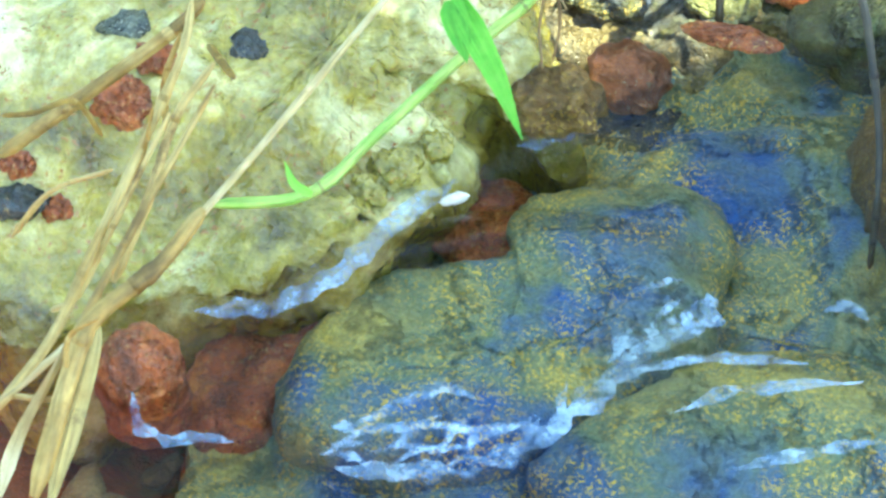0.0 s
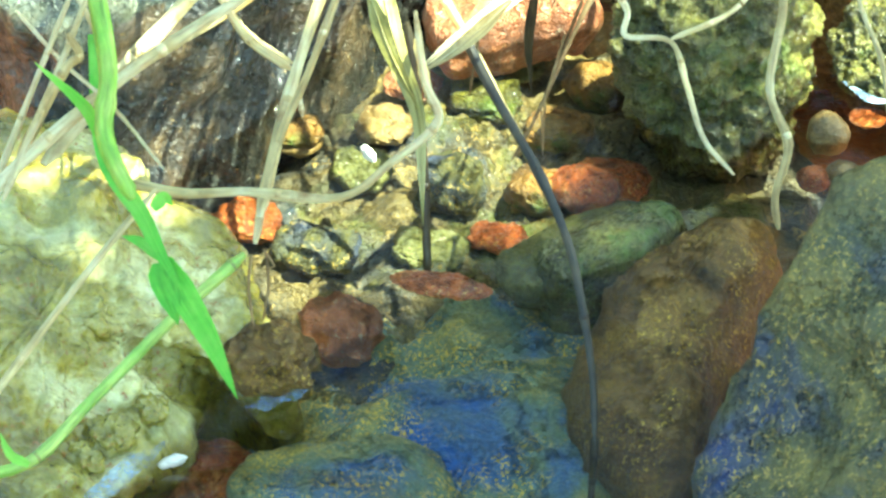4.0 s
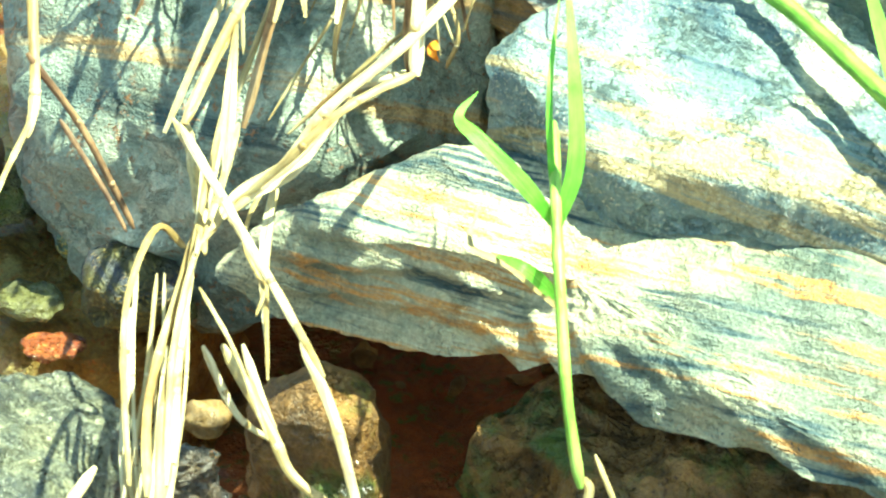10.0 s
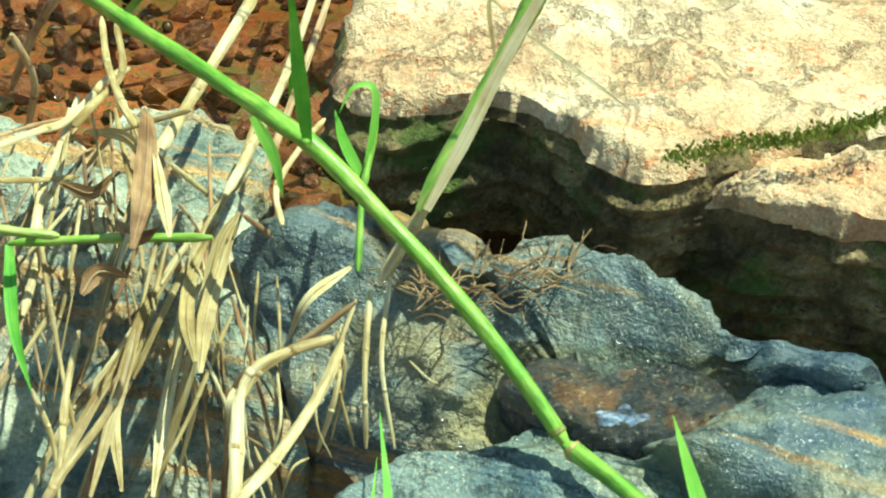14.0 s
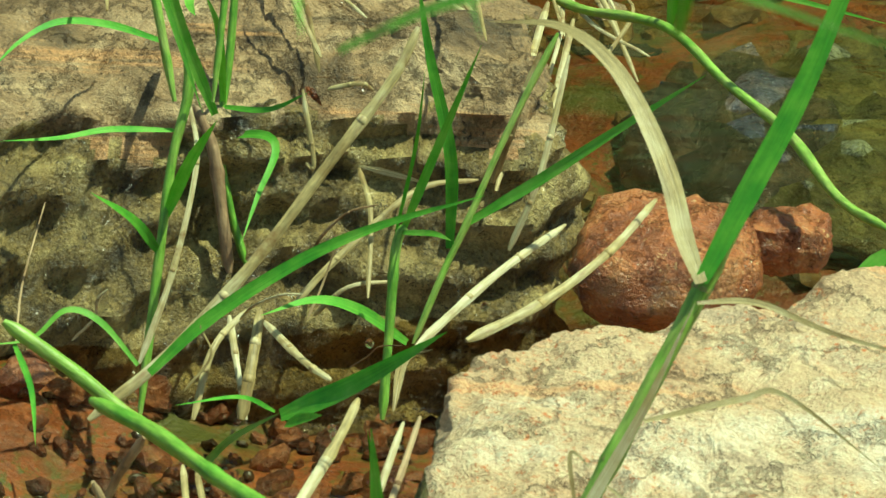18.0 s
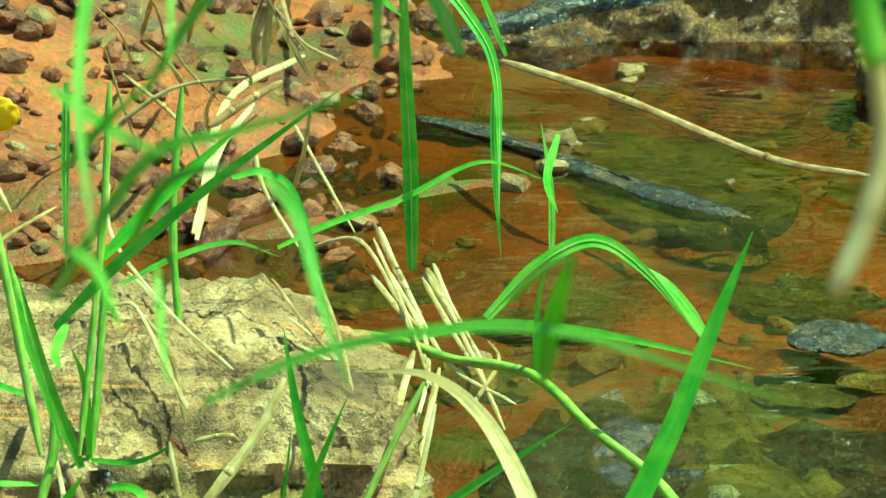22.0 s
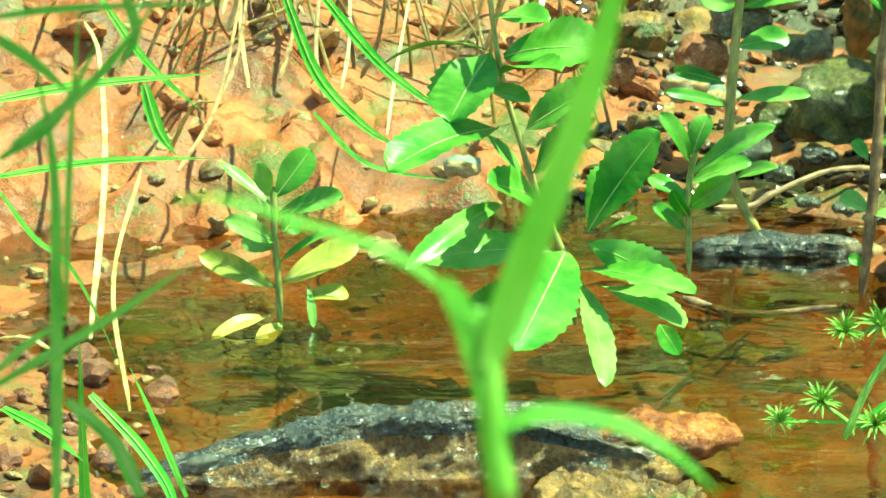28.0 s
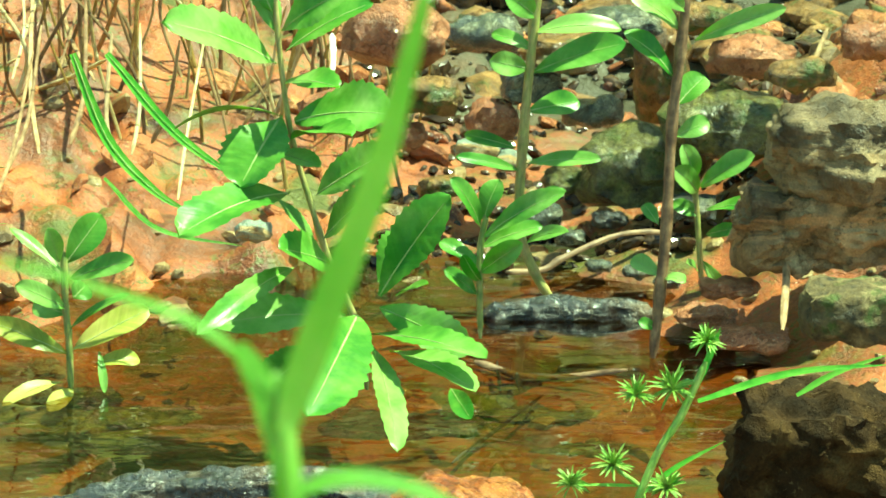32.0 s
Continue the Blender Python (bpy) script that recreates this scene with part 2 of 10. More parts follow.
EDGE = stone_mat("mossy slab side, part shade", (0.035, 0.025, 0.01), (0.19, 0.13, 0.05), (0.44, 0.33, 0.16), speck=(0.05, 0.035, 0.02), scale=65, rough=0.7, bump=1.0, moss=((0.14, 0.19, 0.03), 0.55))
OCHRE = stone_mat("ochre rock", (0.085, 0.05, 0.02), (0.33, 0.205, 0.095), (0.60, 0.43, 0.24), speck=(0.06, 0.04, 0.02), scale=30, rough=0.6, wet=0.15, bump=1.0, bands=((0.52, 0.27, 0.11), (0.06, 0.042, 0.02), 60), turn=(0.0, 0.4, 0.92))
SUNK = stone_mat("submerged green slab", (0.04, 0.04, 0.01), (0.13, 0.125, 0.035), (0.27, 0.26, 0.09), speck=(0.04, 0.03, 0.015), scale=50, rough=0.45, wet=0.6, bump=0.8)
BLACK = stone_mat("black wet rock", (0.006, 0.009, 0.013), (0.022, 0.022, 0.022), (0.13, 0.085, 0.04), speck=(0.36, 0.24, 0.09), scale=40, rough=0.3, wet=1.0, bump=0.8, fleck=0.65)
SOIL = stone_mat("red stream bed", (0.05, 0.02, 0.006), (0.26, 0.066, 0.016), (0.44, 0.13, 0.034), speck=(0.12, 0.12, 0.02), scale=13, rough=0.55, wet=0.25, bump=1.0, fleck=0.58, grain=400, moss=((0.15, 0.16, 0.025), 0.565))
BANK = stone_mat("grassy bank", (0.008, 0.014, 0.003), (0.17, 0.24, 0.045), (0.52, 0.30, 0.10), speck=(0.30, 0.40, 0.08), scale=7, rough=0.8, bump=0.8, fleck=0.55, grain=40, bands=((0.46, 0.42, 0.16), (0.010, 0.014, 0.005), 14), turn=(1.0, 0.0, 0.0))
SHALLOW = stone_mat("yellow orange silt", (0.16, 0.07, 0.014), (0.44, 0.28, 0.07), (0.62, 0.52, 0.22), speck=(0.55, 0.22, 0.05), scale=42, rough=0.4, wet=0.5, bump=0.8, fleck=0.6)
PEBBLE = stone_mat("pebble", (0.10, 0.06, 0.02), (0.24, 0.15, 0.055), (0.4, 0.3, 0.13), scale=60, rough=0.4, wet=0.4, bump=0.5)
CLOD = stone_mat("orange bank clod", (0.13, 0.03, 0.010), (0.40, 0.115, 0.03), (0.60, 0.26, 0.09), speck=(0.66, 0.40, 0.17), scale=38, rough=0.4, wet=0.6, bump=0.9)
GRAVEL = stone_mat("fine wet gravel", (0.04, 0.012, 0.005), (0.20, 0.056, 0.018), (0.42, 0.155, 0.055), scale=45, rough=0.4, wet=0.7, bump=0.7)
STRAW = fibre_mat("dry straw", (0.31, 0.215, 0.08), (0.52, 0.405, 0.18), (0.71, 0.62, 0.38), rough=0.5, through=0.2, scale=70, stain=(0.29, 0.17, 0.06))
OLDSTRAW = fibre_mat("old yellow straw", (0.16, 0.095, 0.02), (0.36, 0.235, 0.06), (0.54, 0.41, 0.15), rough=0.45, through=0.15, scale=90, stain=(0.14, 0.075, 0.02))
STRAW_WET = fibre_mat("dark wet stalk", (0.008, 0.006, 0.004), (0.022, 0.016, 0.009), (0.06, 0.045, 0.022), rough=0.3)
GREEN = fibre_mat("green grass blade", (0.15, 0.48, 0.05), (0.25, 0.62, 0.07), (0.38, 0.70, 0.12), rough=0.45, through=0.4, streak=0.35)
CULM = fibre_mat("green grass stem", (0.16, 0.36, 0.04), (0.28, 0.48, 0.07), (0.42, 0.54, 0.13), rough=0.42, through=0.15)
LEAF = fibre_mat("plant leaf", (0.11, 0.31, 0.04), (0.235, 0.47, 0.075), (0.42, 0.63, 0.18), rough=0.33, scale=45, through=0.45, streak=0.12)
YLEAF = fibre_mat("yellowing leaf", (0.3, 0.38, 0.05), (0.5, 0.52, 0.1), (0.66, 0.6, 0.18), rough=0.4, scale=60, through=0.4, streak=0.25)
STEM = fibre_mat("plant stem", (0.14, 0.2, 0.04), (0.26, 0.28, 0.07), (0.38, 0.3, 0.11), rough=0.5)
TWIG = fibre_mat("brown twig", (0.10, 0.05, 0.025), (0.24, 0.14, 0.07), (0.4, 0.26, 0.14), rough=0.6)
ROOT = fibre_mat("brown root", (0.09, 0.05, 0.02), (0.2, 0.12, 0.05), (0.34, 0.23, 0.11), rough=0.7)
JOINT = fibre_mat("straw joint", (0.30, 0.20, 0.07), (0.46, 0.34, 0.14), (0.62, 0.51, 0.28))
WHITE = fibre_mat("white chip", (0.6, 0.56, 0.45), (0.75, 0.7, 0.6), (0.85, 0.82, 0.75))
YELLOW = fibre_mat("yellow petal", (0.7, 0.4, 0.02), (0.85, 0.55, 0.03), (0.9, 0.6, 0.05), through=0.3)
ORANGE = fibre_mat("orange petal", (0.75, 0.2, 0.01), (0.85, 0.3, 0.02), (0.9, 0.4, 0.04), through=0.3)
GOLDBROWN = stone_mat("gold flecked brown rock", (0.03, 0.016, 0.005), (0.17, 0.09, 0.022), (0.32, 0.19, 0.045), speck=(0.62, 0.40, 0.07), scale=45, rough=0.4, wet=0.0, bump=1.0, fleck=0.6, dots=1100)
GREYROCK = stone_mat("grey brown rock", (0.035, 0.024, 0.011), (0.17, 0.11, 0.052), (0.40, 0.29, 0.155), speck=(0.05, 0.04, 0.03), scale=20, rough=0.6, wet=0.1, bump=1.0, bands=((0.36, 0.23, 0.105), (0.04, 0.027, 0.013), 40), turn=(0.1, 0.2, 0.97))
MOSS = fibre_mat("moss", (0.07, 0.10, 0.015), (0.16, 0.2, 0.03), (0.28, 0.3, 0.06), rough=0.7, through=0.2)
WETBLADE = fibre_mat("wet olive blade", (0.16, 0.14, 0.03), (0.34, 0.29, 0.08), (0.5, 0.44, 0.18), rough=0.3, through=0.2)
LITTER = fibre_mat("brown dead leaf", (0.16, 0.08, 0.03), (0.34, 0.2, 0.09), (0.5, 0.35, 0.19), rough=0.7, through=0.1)
CRUST = stone_mat("rusty crusted wet rock", (0.015, 0.008, 0.003), (0.25, 0.115, 0.03), (0.56, 0.30, 0.085), speck=(0.58, 0.36, 0.12), scale=90, rough=0.4, wet=0.9, bump=1.0, fleck=0.64)
DARKROCK = stone_mat("brown rock with painted shade", (0.008, 0.005, 0.002), (0.042, 0.022, 0.008), (0.13, 0.075, 0.028), speck=(0.15, 0.10, 0.045), scale=22, rough=0.85, bump=1.0, fleck=0.64)
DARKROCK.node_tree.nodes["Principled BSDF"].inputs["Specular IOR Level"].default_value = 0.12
SILT = stone_mat("olive brown silt", (0.02, 0.035, 0.06), (0.12, 0.085, 0.03), (0.27, 0.18, 0.05), speck=(0.45, 0.3, 0.1), scale=34, rough=0.5, wet=0.5, bump=0.9, fleck=0.61, moss=((0.13, 0.14, 0.02), 0.56))
WETSHADE = stone_mat("olive brown wet rock, part shade", (0.045, 0.03, 0.010), (0.28, 0.19, 0.06), (0.54, 0.41, 0.16), speck=(0.05, 0.035, 0.015), scale=55, rough=0.45, wet=0.45, bump=1.0, fleck=0.60)
RIB = fibre_mat("pale leaf rib", (0.35, 0.5, 0.14), (0.5, 0.6, 0.22), (0.62, 0.66, 0.32), through=0.2)


def muddied(m):
    """Dark wet mud where the stream enters, with a ragged edge, over the red soil."""
    t = m.node_tree
    p = t.nodes["Principled BSDF"]
    old = p.inputs["Base Color"].links[0].from_socket
    co = t.nodes.new("ShaderNodeTexCoord").outputs["Object"]
    rag = add(t, "TexNoise", Scale=16, Detail=6, Roughness=0.7)
    t.links.new(co, rag.inputs[0])
    shifted = mixed(t, 0.16, co, rag.outputs["Color"])
    xyz = t.nodes.new("ShaderNodeSeparateXYZ")
    t.links.new(shifted, xyz.inputs[0])
    a, b = t.nodes.new("ShaderNodeMapRange"), t.nodes.new("ShaderNodeMapRange")
    a.inputs["From Min"].default_value, a.inputs["From Max"].default_value = 0.0, 0.11
    b.inputs["From Min"].default_value, b.inputs["From Max"].default_value = 2.26, 2.34
    t.links.new(xyz.outputs[0], a.inputs[0])
    t.links.new(xyz.outputs[1], b.inputs[0])
    both = t.nodes.new("ShaderNodeMath")
    both.operation = "MULTIPLY"
    t.links.new(a.outputs[0], both.inputs[0])
    t.links.new(b.outputs[0], both.inputs[1])
    t.links.new(mixed(t, both.outputs[0], old, mixed(t, rag.outputs[0], (0.012, 0.010, 0.006), (0.10, 0.085, 0.035))), p.inputs["Base Color"])


muddied(SOIL)


def drop_mat():
    m, t, p = nodes_of("water drop")
    p.inputs["Base Color"].default_value = (0.9, 0.95, 0.95, 1)
    p.inputs["Transmission Weight"].default_value = 1.0
    p.inputs["IOR"].default_value = 1.33
    p.inputs["Roughness"].default_value = 0.05
    return m


def plain_mat(name, a, b, scale, rough, cover=0.0):
    """A smooth wet surface of two drifting tones; cover breaks it up into shreds."""
    m, t, p = nodes_of(name)
    co = t.nodes.new("ShaderNodeTexCoord").outputs["Object"]
    n = add(t, "TexNoise", Scale=scale, Detail=5, Roughness=0.65)
    t.links.new(co, n.inputs[0])
    t.links.new(ramp(t, n.outputs[0], [(0.35, a), (0.65, b)]), p.inputs["Base Color"])
    p.inputs["Roughness"].default_value = rough
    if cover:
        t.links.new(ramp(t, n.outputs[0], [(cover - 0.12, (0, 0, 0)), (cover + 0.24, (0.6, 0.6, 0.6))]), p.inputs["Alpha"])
    return m


SLUDGE = stone_mat("rust and slate sediment", (0.006, 0.016, 0.045), (0.035, 0.04, 0.05), (0.24, 0.10, 0.03), speck=(0.5, 0.42, 0.25), scale=60, rough=0.35, wet=0.8, bump=0.8, fleck=0.62)
GRIT = plain_mat("glistening wet grit", (0.012, 0.010, 0.008), (0.10, 0.06, 0.03), 90, 0.24)
GLINT = plain_mat("painted sky glint", (0.10, 0.20, 0.46), (0.50, 0.64, 0.82), 260, 0.1, 0.44)
LIME = fibre_mat("bright lime blade", (0.20, 0.50, 0.05), (0.30, 0.62, 0.08), (0.42, 0.70, 0.14), rough=0.45, through=0.5, streak=0.25)
DROP = drop_mat()
WATER = water_mat()

# ---- shapes ----


def linked(name, bm, mat, parent=None, label="", smooth=True):
    me = bpy.data.meshes.new(name)
    bm.to_mesh(me)
    bm.free()
    me.materials.append(mat)
    if smooth:
        me.shade_smooth()
        me.set_sharp_from_angle(angle=radians(58))
    ob = new(name, me)
    ob.parent = parent
    if label:
        ob["label"] = label
    return ob


def part(name, bm, mat, parent, label=""):
    return linked(name, bm, mat, parent, label)


def skin(bm, a, b, ua, ub, va, vb, uv):
    """One quad of a stalk or blade, with its place across (u) and along (v) it."""
    f = bm.faces.new((a[0], a[1], b[1], b[0]))
    for loop, c in zip(f.loops, ((ua, va), (ub, va), (ub, vb), (ua, vb))):
        loop[uv].uv = c


def spline(pts, n, closed=False):
    """Catmull-Rom through the points; closed or open; pieces of n steps."""
    pts = [Vector(p) for p in pts]
    k, out = len(pts), []
    for i in range(k if closed else k - 1):
        if closed:
            a, b, c, d = (pts[(i + j) % k] for j in (-1, 0, 1, 2))
        else:
            b, c = pts[i], pts[i + 1]
            a = pts[i - 1] if i else b * 2 - c
            d = pts[i + 2] if i + 2 < k else c * 2 - b
        for s in range(n):
            u = s / n
            out.append(0.5 * (2 * b + (c - a) * u + (2 * a - 5 * b + 4 * c - d) * u * u + (3 * b - a - 3 * c + d) * u ** 3))
    if not closed:
        out.append(pts[-1])
    return out


def rough_up(bm, amount, size, seed, layers=0.0, lean=(0, 0, 1), facets=0.0):
    """Weathers a stone: lumps, grit, and ledges along its layers."""
    bmesh.ops.recalc_face_normals(bm, faces=bm.faces)
    bm.normal_update()
    off = Vector((seed * 3.1, seed * 1.7, seed * 0.9))
    lean = Vector(lean).normalized()
    shift = []
    for v in bm.verts:
        q = v.co / size + off
        d = noise.fractal(q, 0.65, 2.1, 6) * amount
        if facets:
            d += (noise.cell(q * 0.7) - 0.5) * facets
        if layers:
            h = v.co.dot(lean) / layers + noise.noise(v.co / 0.05 + off) * 1.1
            d += (abs((h % 1) - 0.5) - 0.25) * layers * 0.9 * (1 - abs(v.normal.dot(lean)) * 0.8)
        shift.append(v.normal * d)
    for v, s in zip(bm.verts, shift):
        v.co += s


def slab(name, label, rim, base, mat, dome=0.01, edge=0.18, spread=0.85, shift=(0, 0), amount=0.004, size=0.03, layers=0.0, lean=(0, 0, 1), n=10, rings=20, seed=1, category="rock", group="", facets=0.0, side=None, bevel=0.005, dip=None, rag=1.0):
    """A stone of free outline: rim gives the outline of its top with heights, base the level of its foot."""
    loop = spline(rim, n, True)
    c = sum(loop, Vector()) / len(loop)
    bm = bmesh.new()
    rows = []
    foot = Vector((c.x + shift[0], c.y + shift[1], base))
    sides = 30 if side else 12
    for k in range(1, rings + 1):
        s = k / rings
        drop = 0.0
        if s > 1 - edge:
            drop = 1 - math.sqrt(max(0, 1 - ((s - 1 + edge) / edge) ** 2))
        row = []
        for p in loop:
            q = c.lerp(p, s)
            q.z += dome * (1 - s * s) - drop * min(bevel, (p.z - base) * 0.35)
            row.append(bm.verts.new(q))
        rows.append(row)
    for k in range(1, sides + 1):
        s = k / sides
        row = []
        for p in loop:
            low = foot + Vector((p.x - c.x, p.y - c.y, 0)) * spread
            top = Vector((p.x, p.y, p.z - min(bevel, (p.z - base) * 0.35)))
            q = top.lerp(low, s)
            bulge = math.sin(s * math.pi) * 0.04
            q.x += (p.x - c.x) * bulge
            q.y += (p.y - c.y) * bulge
            row.append(bm.verts.new(q))
        rows.append(row)
    mid = bm.verts.new((c.x, c.y, c.z + dome))
    m = len(loop)
    ring_of = []
    for i in range(m):
        bm.faces.new((mid, rows[0][i], rows[0][(i + 1) % m]))
        ring_of.append(0)
        for k, (a, b) in enumerate(zip(rows, rows[1:])):
            bm.faces.new((a[i], b[i], b[(i + 1) % m], a[(i + 1) % m]))
            ring_of.append(k + 1)
    bm.faces.new(list(reversed(rows[-1])))
    ring_of.append(len(rows))
    rough_up(bm, amount, size, seed, layers, lean, facets)
    if dip:
        for v in bm.verts:
            v.co.z -= dip[4] * math.exp(-1.4 * (((v.co.x - dip[0]) / dip[2]) ** 2 + ((v.co.y - dip[1]) / dip[3]) ** 2) ** 2)
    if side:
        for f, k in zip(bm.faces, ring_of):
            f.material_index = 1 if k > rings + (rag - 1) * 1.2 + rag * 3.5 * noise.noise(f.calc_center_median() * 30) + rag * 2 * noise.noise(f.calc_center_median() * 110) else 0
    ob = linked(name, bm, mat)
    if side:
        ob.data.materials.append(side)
    return tagged(ob, label, category, group)


def moss_strip(rock, pts, width, seed):
    """A cushion of moss that grows along a crack of a rock: many short upright leaves."""
    rnd = random.Random(seed)
    bm = bmesh.new()
    line = spline(pts, 40)
    for p in line:
        for k in range(9):
            q = p + Vector((rnd.gauss(0, width * 0.3), rnd.gauss(0, width * 0.3), 0))
            v = Vector((rnd.uniform(-0.5, 0.5), rnd.uniform(-0.5, 0.5), 1)) * rnd.uniform(0.0005, 0.0014)
            e = Vector((rnd.uniform(-1, 1), rnd.uniform(-1, 1), 0)) * 0.0006
            bm.faces.new([bm.verts.new(c) for c in (q - e, q + e, q + v)])
    return part("moss", bm, MOSS, rock, "short green moss in a crack")


def cobble(name, label, at, radii, mat, turn=0, tip=0, seed=1, amount=0.12, box=0.0, detail=4, category="rock", group=""):
    """A rounded or blocky loose stone."""
    bm = bmesh.new()
    bmesh.ops.create_icosphere(bm, subdivisions=detail, radius=1)
    for v in bm.verts:
        if box:
            g = max(abs(v.co.x), abs(v.co.y), abs(v.co.z))
            v.co = v.co.lerp(v.co / g * 0.85, box)
        v.co = Vector((v.co.x * radii[0], v.co.y * radii[1], v.co.z * radii[2]))
    r = sum(radii) / 3
    rough_up(bm, r * amount * 1.2, r * 0.6, seed, facets=r * amount * 0.2)
    ob = linked(name, bm, mat)
    ob.matrix_world = pose(*at, tip, 0, turn)
    return tagged(ob, label, category, group)


def tube(pts, r0, r1=None, sides=7, n=6, knots=(), flat=1.0):
    """A round stalk through the points, tapering from r0 to r1, swollen at its knots (0 to 1 along it)."""
    r1 = r0 if r1 is None else r1
    line = spline(pts, n)
    bm = bmesh.new()
    rows = []
    for i, p in enumerate(line):
        u = i / (len(line) - 1)
        d = (line[min(i + 1, len(line) - 1)] - line[max(i - 1, 0)]).normalized()
        side = d.cross(Vector((0.3, -0.5, 0.8))).normalized()
        up = side.cross(d)
        r = r0 + (r1 - r0) * u + sum(0.22 * r0 * math.exp(-((u - k) * 40) ** 2) for k in knots)
        r *= (1 + 0.15 * noise.noise(p * 90)) * min(1.0, 0.45 + min(u, 1 - u) * 12)
        rows.append([bm.verts.new(p + (side * math.cos(a) + up * (math.sin(a) * flat)) * r) for a in [2 * math.pi * j / sides for j in range(sides)]])
    uv = bm.loops.layers.uv.new("UVMap")
    run = r0 * 3000 + line[0].x * 900
    for i, (a, b) in enumerate(zip(rows, rows[1:])):
        step = (line[i + 1] - line[i]).length * 130
        for j in range(sides):
            k = (j + 1) % sides
            skin(bm, (a[j], a[k]), (b[j], b[k]), j * 1.3, (j + 1) * 1.3, run, run + step, uv)
        run += step
    bm.faces.new(list(reversed(rows[0])))
    bm.faces.new(rows[-1])
    return bm


def ribbon(pts, width, face=(0.1, -0.75, 0.65), fold=0.35, twist=0.0, n=7, start=0.6, peak=0.22, thick=0.03):
    """A grass blade through the points: widest at peak, drawn out to a tip, folded along its midrib."""
    line = spline(pts, n)
    face = Vector(face).normalized()
    bm = bmesh.new()
    rows = []
    last = len(line) - 1
    for i, p in enumerate(line):
        u = i / last
        d = (line[min(i + 1, last)] - line[max(i - 1, 0)]).normalized()
        side = d.cross(face)
        side = side.normalized() if side.length > 0.05 else Vector((1, 0, 0))
        if twist:
            side = Matrix.Rotation(twist * u, 3, d) @ side
        up = side.cross(d)
        w = start + (1 - start) * min(1, u / peak) if u < peak else max(0.03, 1 - ((u - peak) / (1 - peak)) ** 2.3)
        w *= width / 2
        rows.append([bm.verts.new(p + q) for q in (-side * w, up * -w * fold * 0.9, side * w, up * -w * (fold + thick * 2) - up * width * thick)])
    uv = bm.loops.layers.uv.new("UVMap")
    run = width * 3000 + line[0].x * 900
    across = (0, 4, 8, 12, 16)
    for i, (a, b) in enumerate(zip(rows, rows[1:])):
        step = (line[i + 1] - line[i]).length * 60
        for j in range(4):
            k = (j + 1) % 4
            skin(bm, (a[j], a[k]), (b[j], b[k]), across[j], across[j + 1], run, run + step, uv)
        run += step
    bm.faces.new(list(reversed(rows[0])))
    bm.faces.new(rows[-1])
    return bm


def straw(pts, r, label="thin dry straw stalk over the wet stones", mat=None, r1=None, knots=(0.35, 0.7), name="dry_stalk", group="dry grass stalks"):
    """A hollow dry stalk, pressed a little flat, with a dark ring at each joint."""
    ob = tagged(linked(name, tube(pts, r * 0.86, r1 if r1 is not None else r * 0.62, knots=knots, flat=0.72), mat or STRAW), label, "grass stalk", group)
    if name == "dry_stalk" and r > 0.0005:
        line = spline(pts, 6)
        for k in knots:
            i = min(max(1, int(k * (len(line) - 1))), len(line) - 2)
            d = (line[i + 1] - line[i - 1]).normalized()
            part("joint", tube([line[i] - d * r * 0.7, line[i], line[i] + d * r * 0.8], r * 0.82, r * 0.76, 7, 2), JOINT if not mat else mat, ob)
    return ob


def dryblade(pts, w, label="papery dry grass blade among straw", face=(0.2, -0.8, 0.5), twist=0.9, mat=None, name="straw_strip"):
    ob = tagged(linked(name, ribbon(pts, w * 0.70, face, 0.16, twist, start=0.25, peak=0.3, thick=0.012), mat or STRAW), label, "straw", "dry straw strips")
    if name == "straw_strip":
        part("midrib", tube(pts, w * 0.045, w * 0.015, 5, 7), JOINT if not mat else mat, ob)
    return ob


def culm(pts, r, label="green grass stem with narrow blades", mat=None, r1=None, knots=(0.5,), name="reed"):
    ob = tagged(linked(name, tube(pts, r, r1, knots=knots), mat or CULM), label, "reed", "green reeds")
    line = spline(pts, 6)
    for k in knots:
        i = min(max(1, int(k * (len(line) - 1))), len(line) - 2)
        d = (line[i + 1] - line[i - 1]).normalized()
        part("joint", tube([line[i] - d * r * 0.5, line[i], line[i] + d * r * 0.5], r * 1.12, r * 1.05, 8, 2), STEM if not mat else mat, ob, "brownish swollen joint")
    return ob


def blade(root, pts, w, face=(0.1, -0.75, 0.65), twist=0.3, mat=None, fold=0.3, label=""):
    bm = ribbon(pts, w * 0.82, face, fold * 0.7, twist)
    if root is None:
        ob = tagged(linked("reed", bm, mat or GREEN), label or "long green grass blade arching over the water", "reed", "green reeds")
        part("midrib", tube(pts, w * 0.05, w * 0.015, 5, 7), RIB, ob)
        return ob
    return part("blade", bm, mat or GREEN, root, label)


def leaf(root, base, tip, width, face=(0.0, -0.6, 0.8), bend=0.12, teeth=11, mat=None, wide=0.62, label="", fold=0.16, jag=0.11):
    """A stalked leaf, broadest past its middle, with a toothed margin and a sunken midrib."""
    a, b = Vector(base), Vector(tip)
    d = b - a
    length = d.length
    d.normalize()
    f = Vector(face)
    side = d.cross(f)
    side = side.normalized() if side.length > 0.05 else Vector((1, 0, 0))
    up = side.cross(d)
    bm = bmesh.new()
    n = teeth * 3
    rows = []
    for i in range(n + 1):
        u = i / n
        w = (u ** 0.9) * ((1 - u) ** 0.55) / ((wide ** 0.9) * ((1 - wide) ** 0.55)) if u > 0 else 0.0
        w = max(w, 0.05 if u < 0.3 else 0.0)
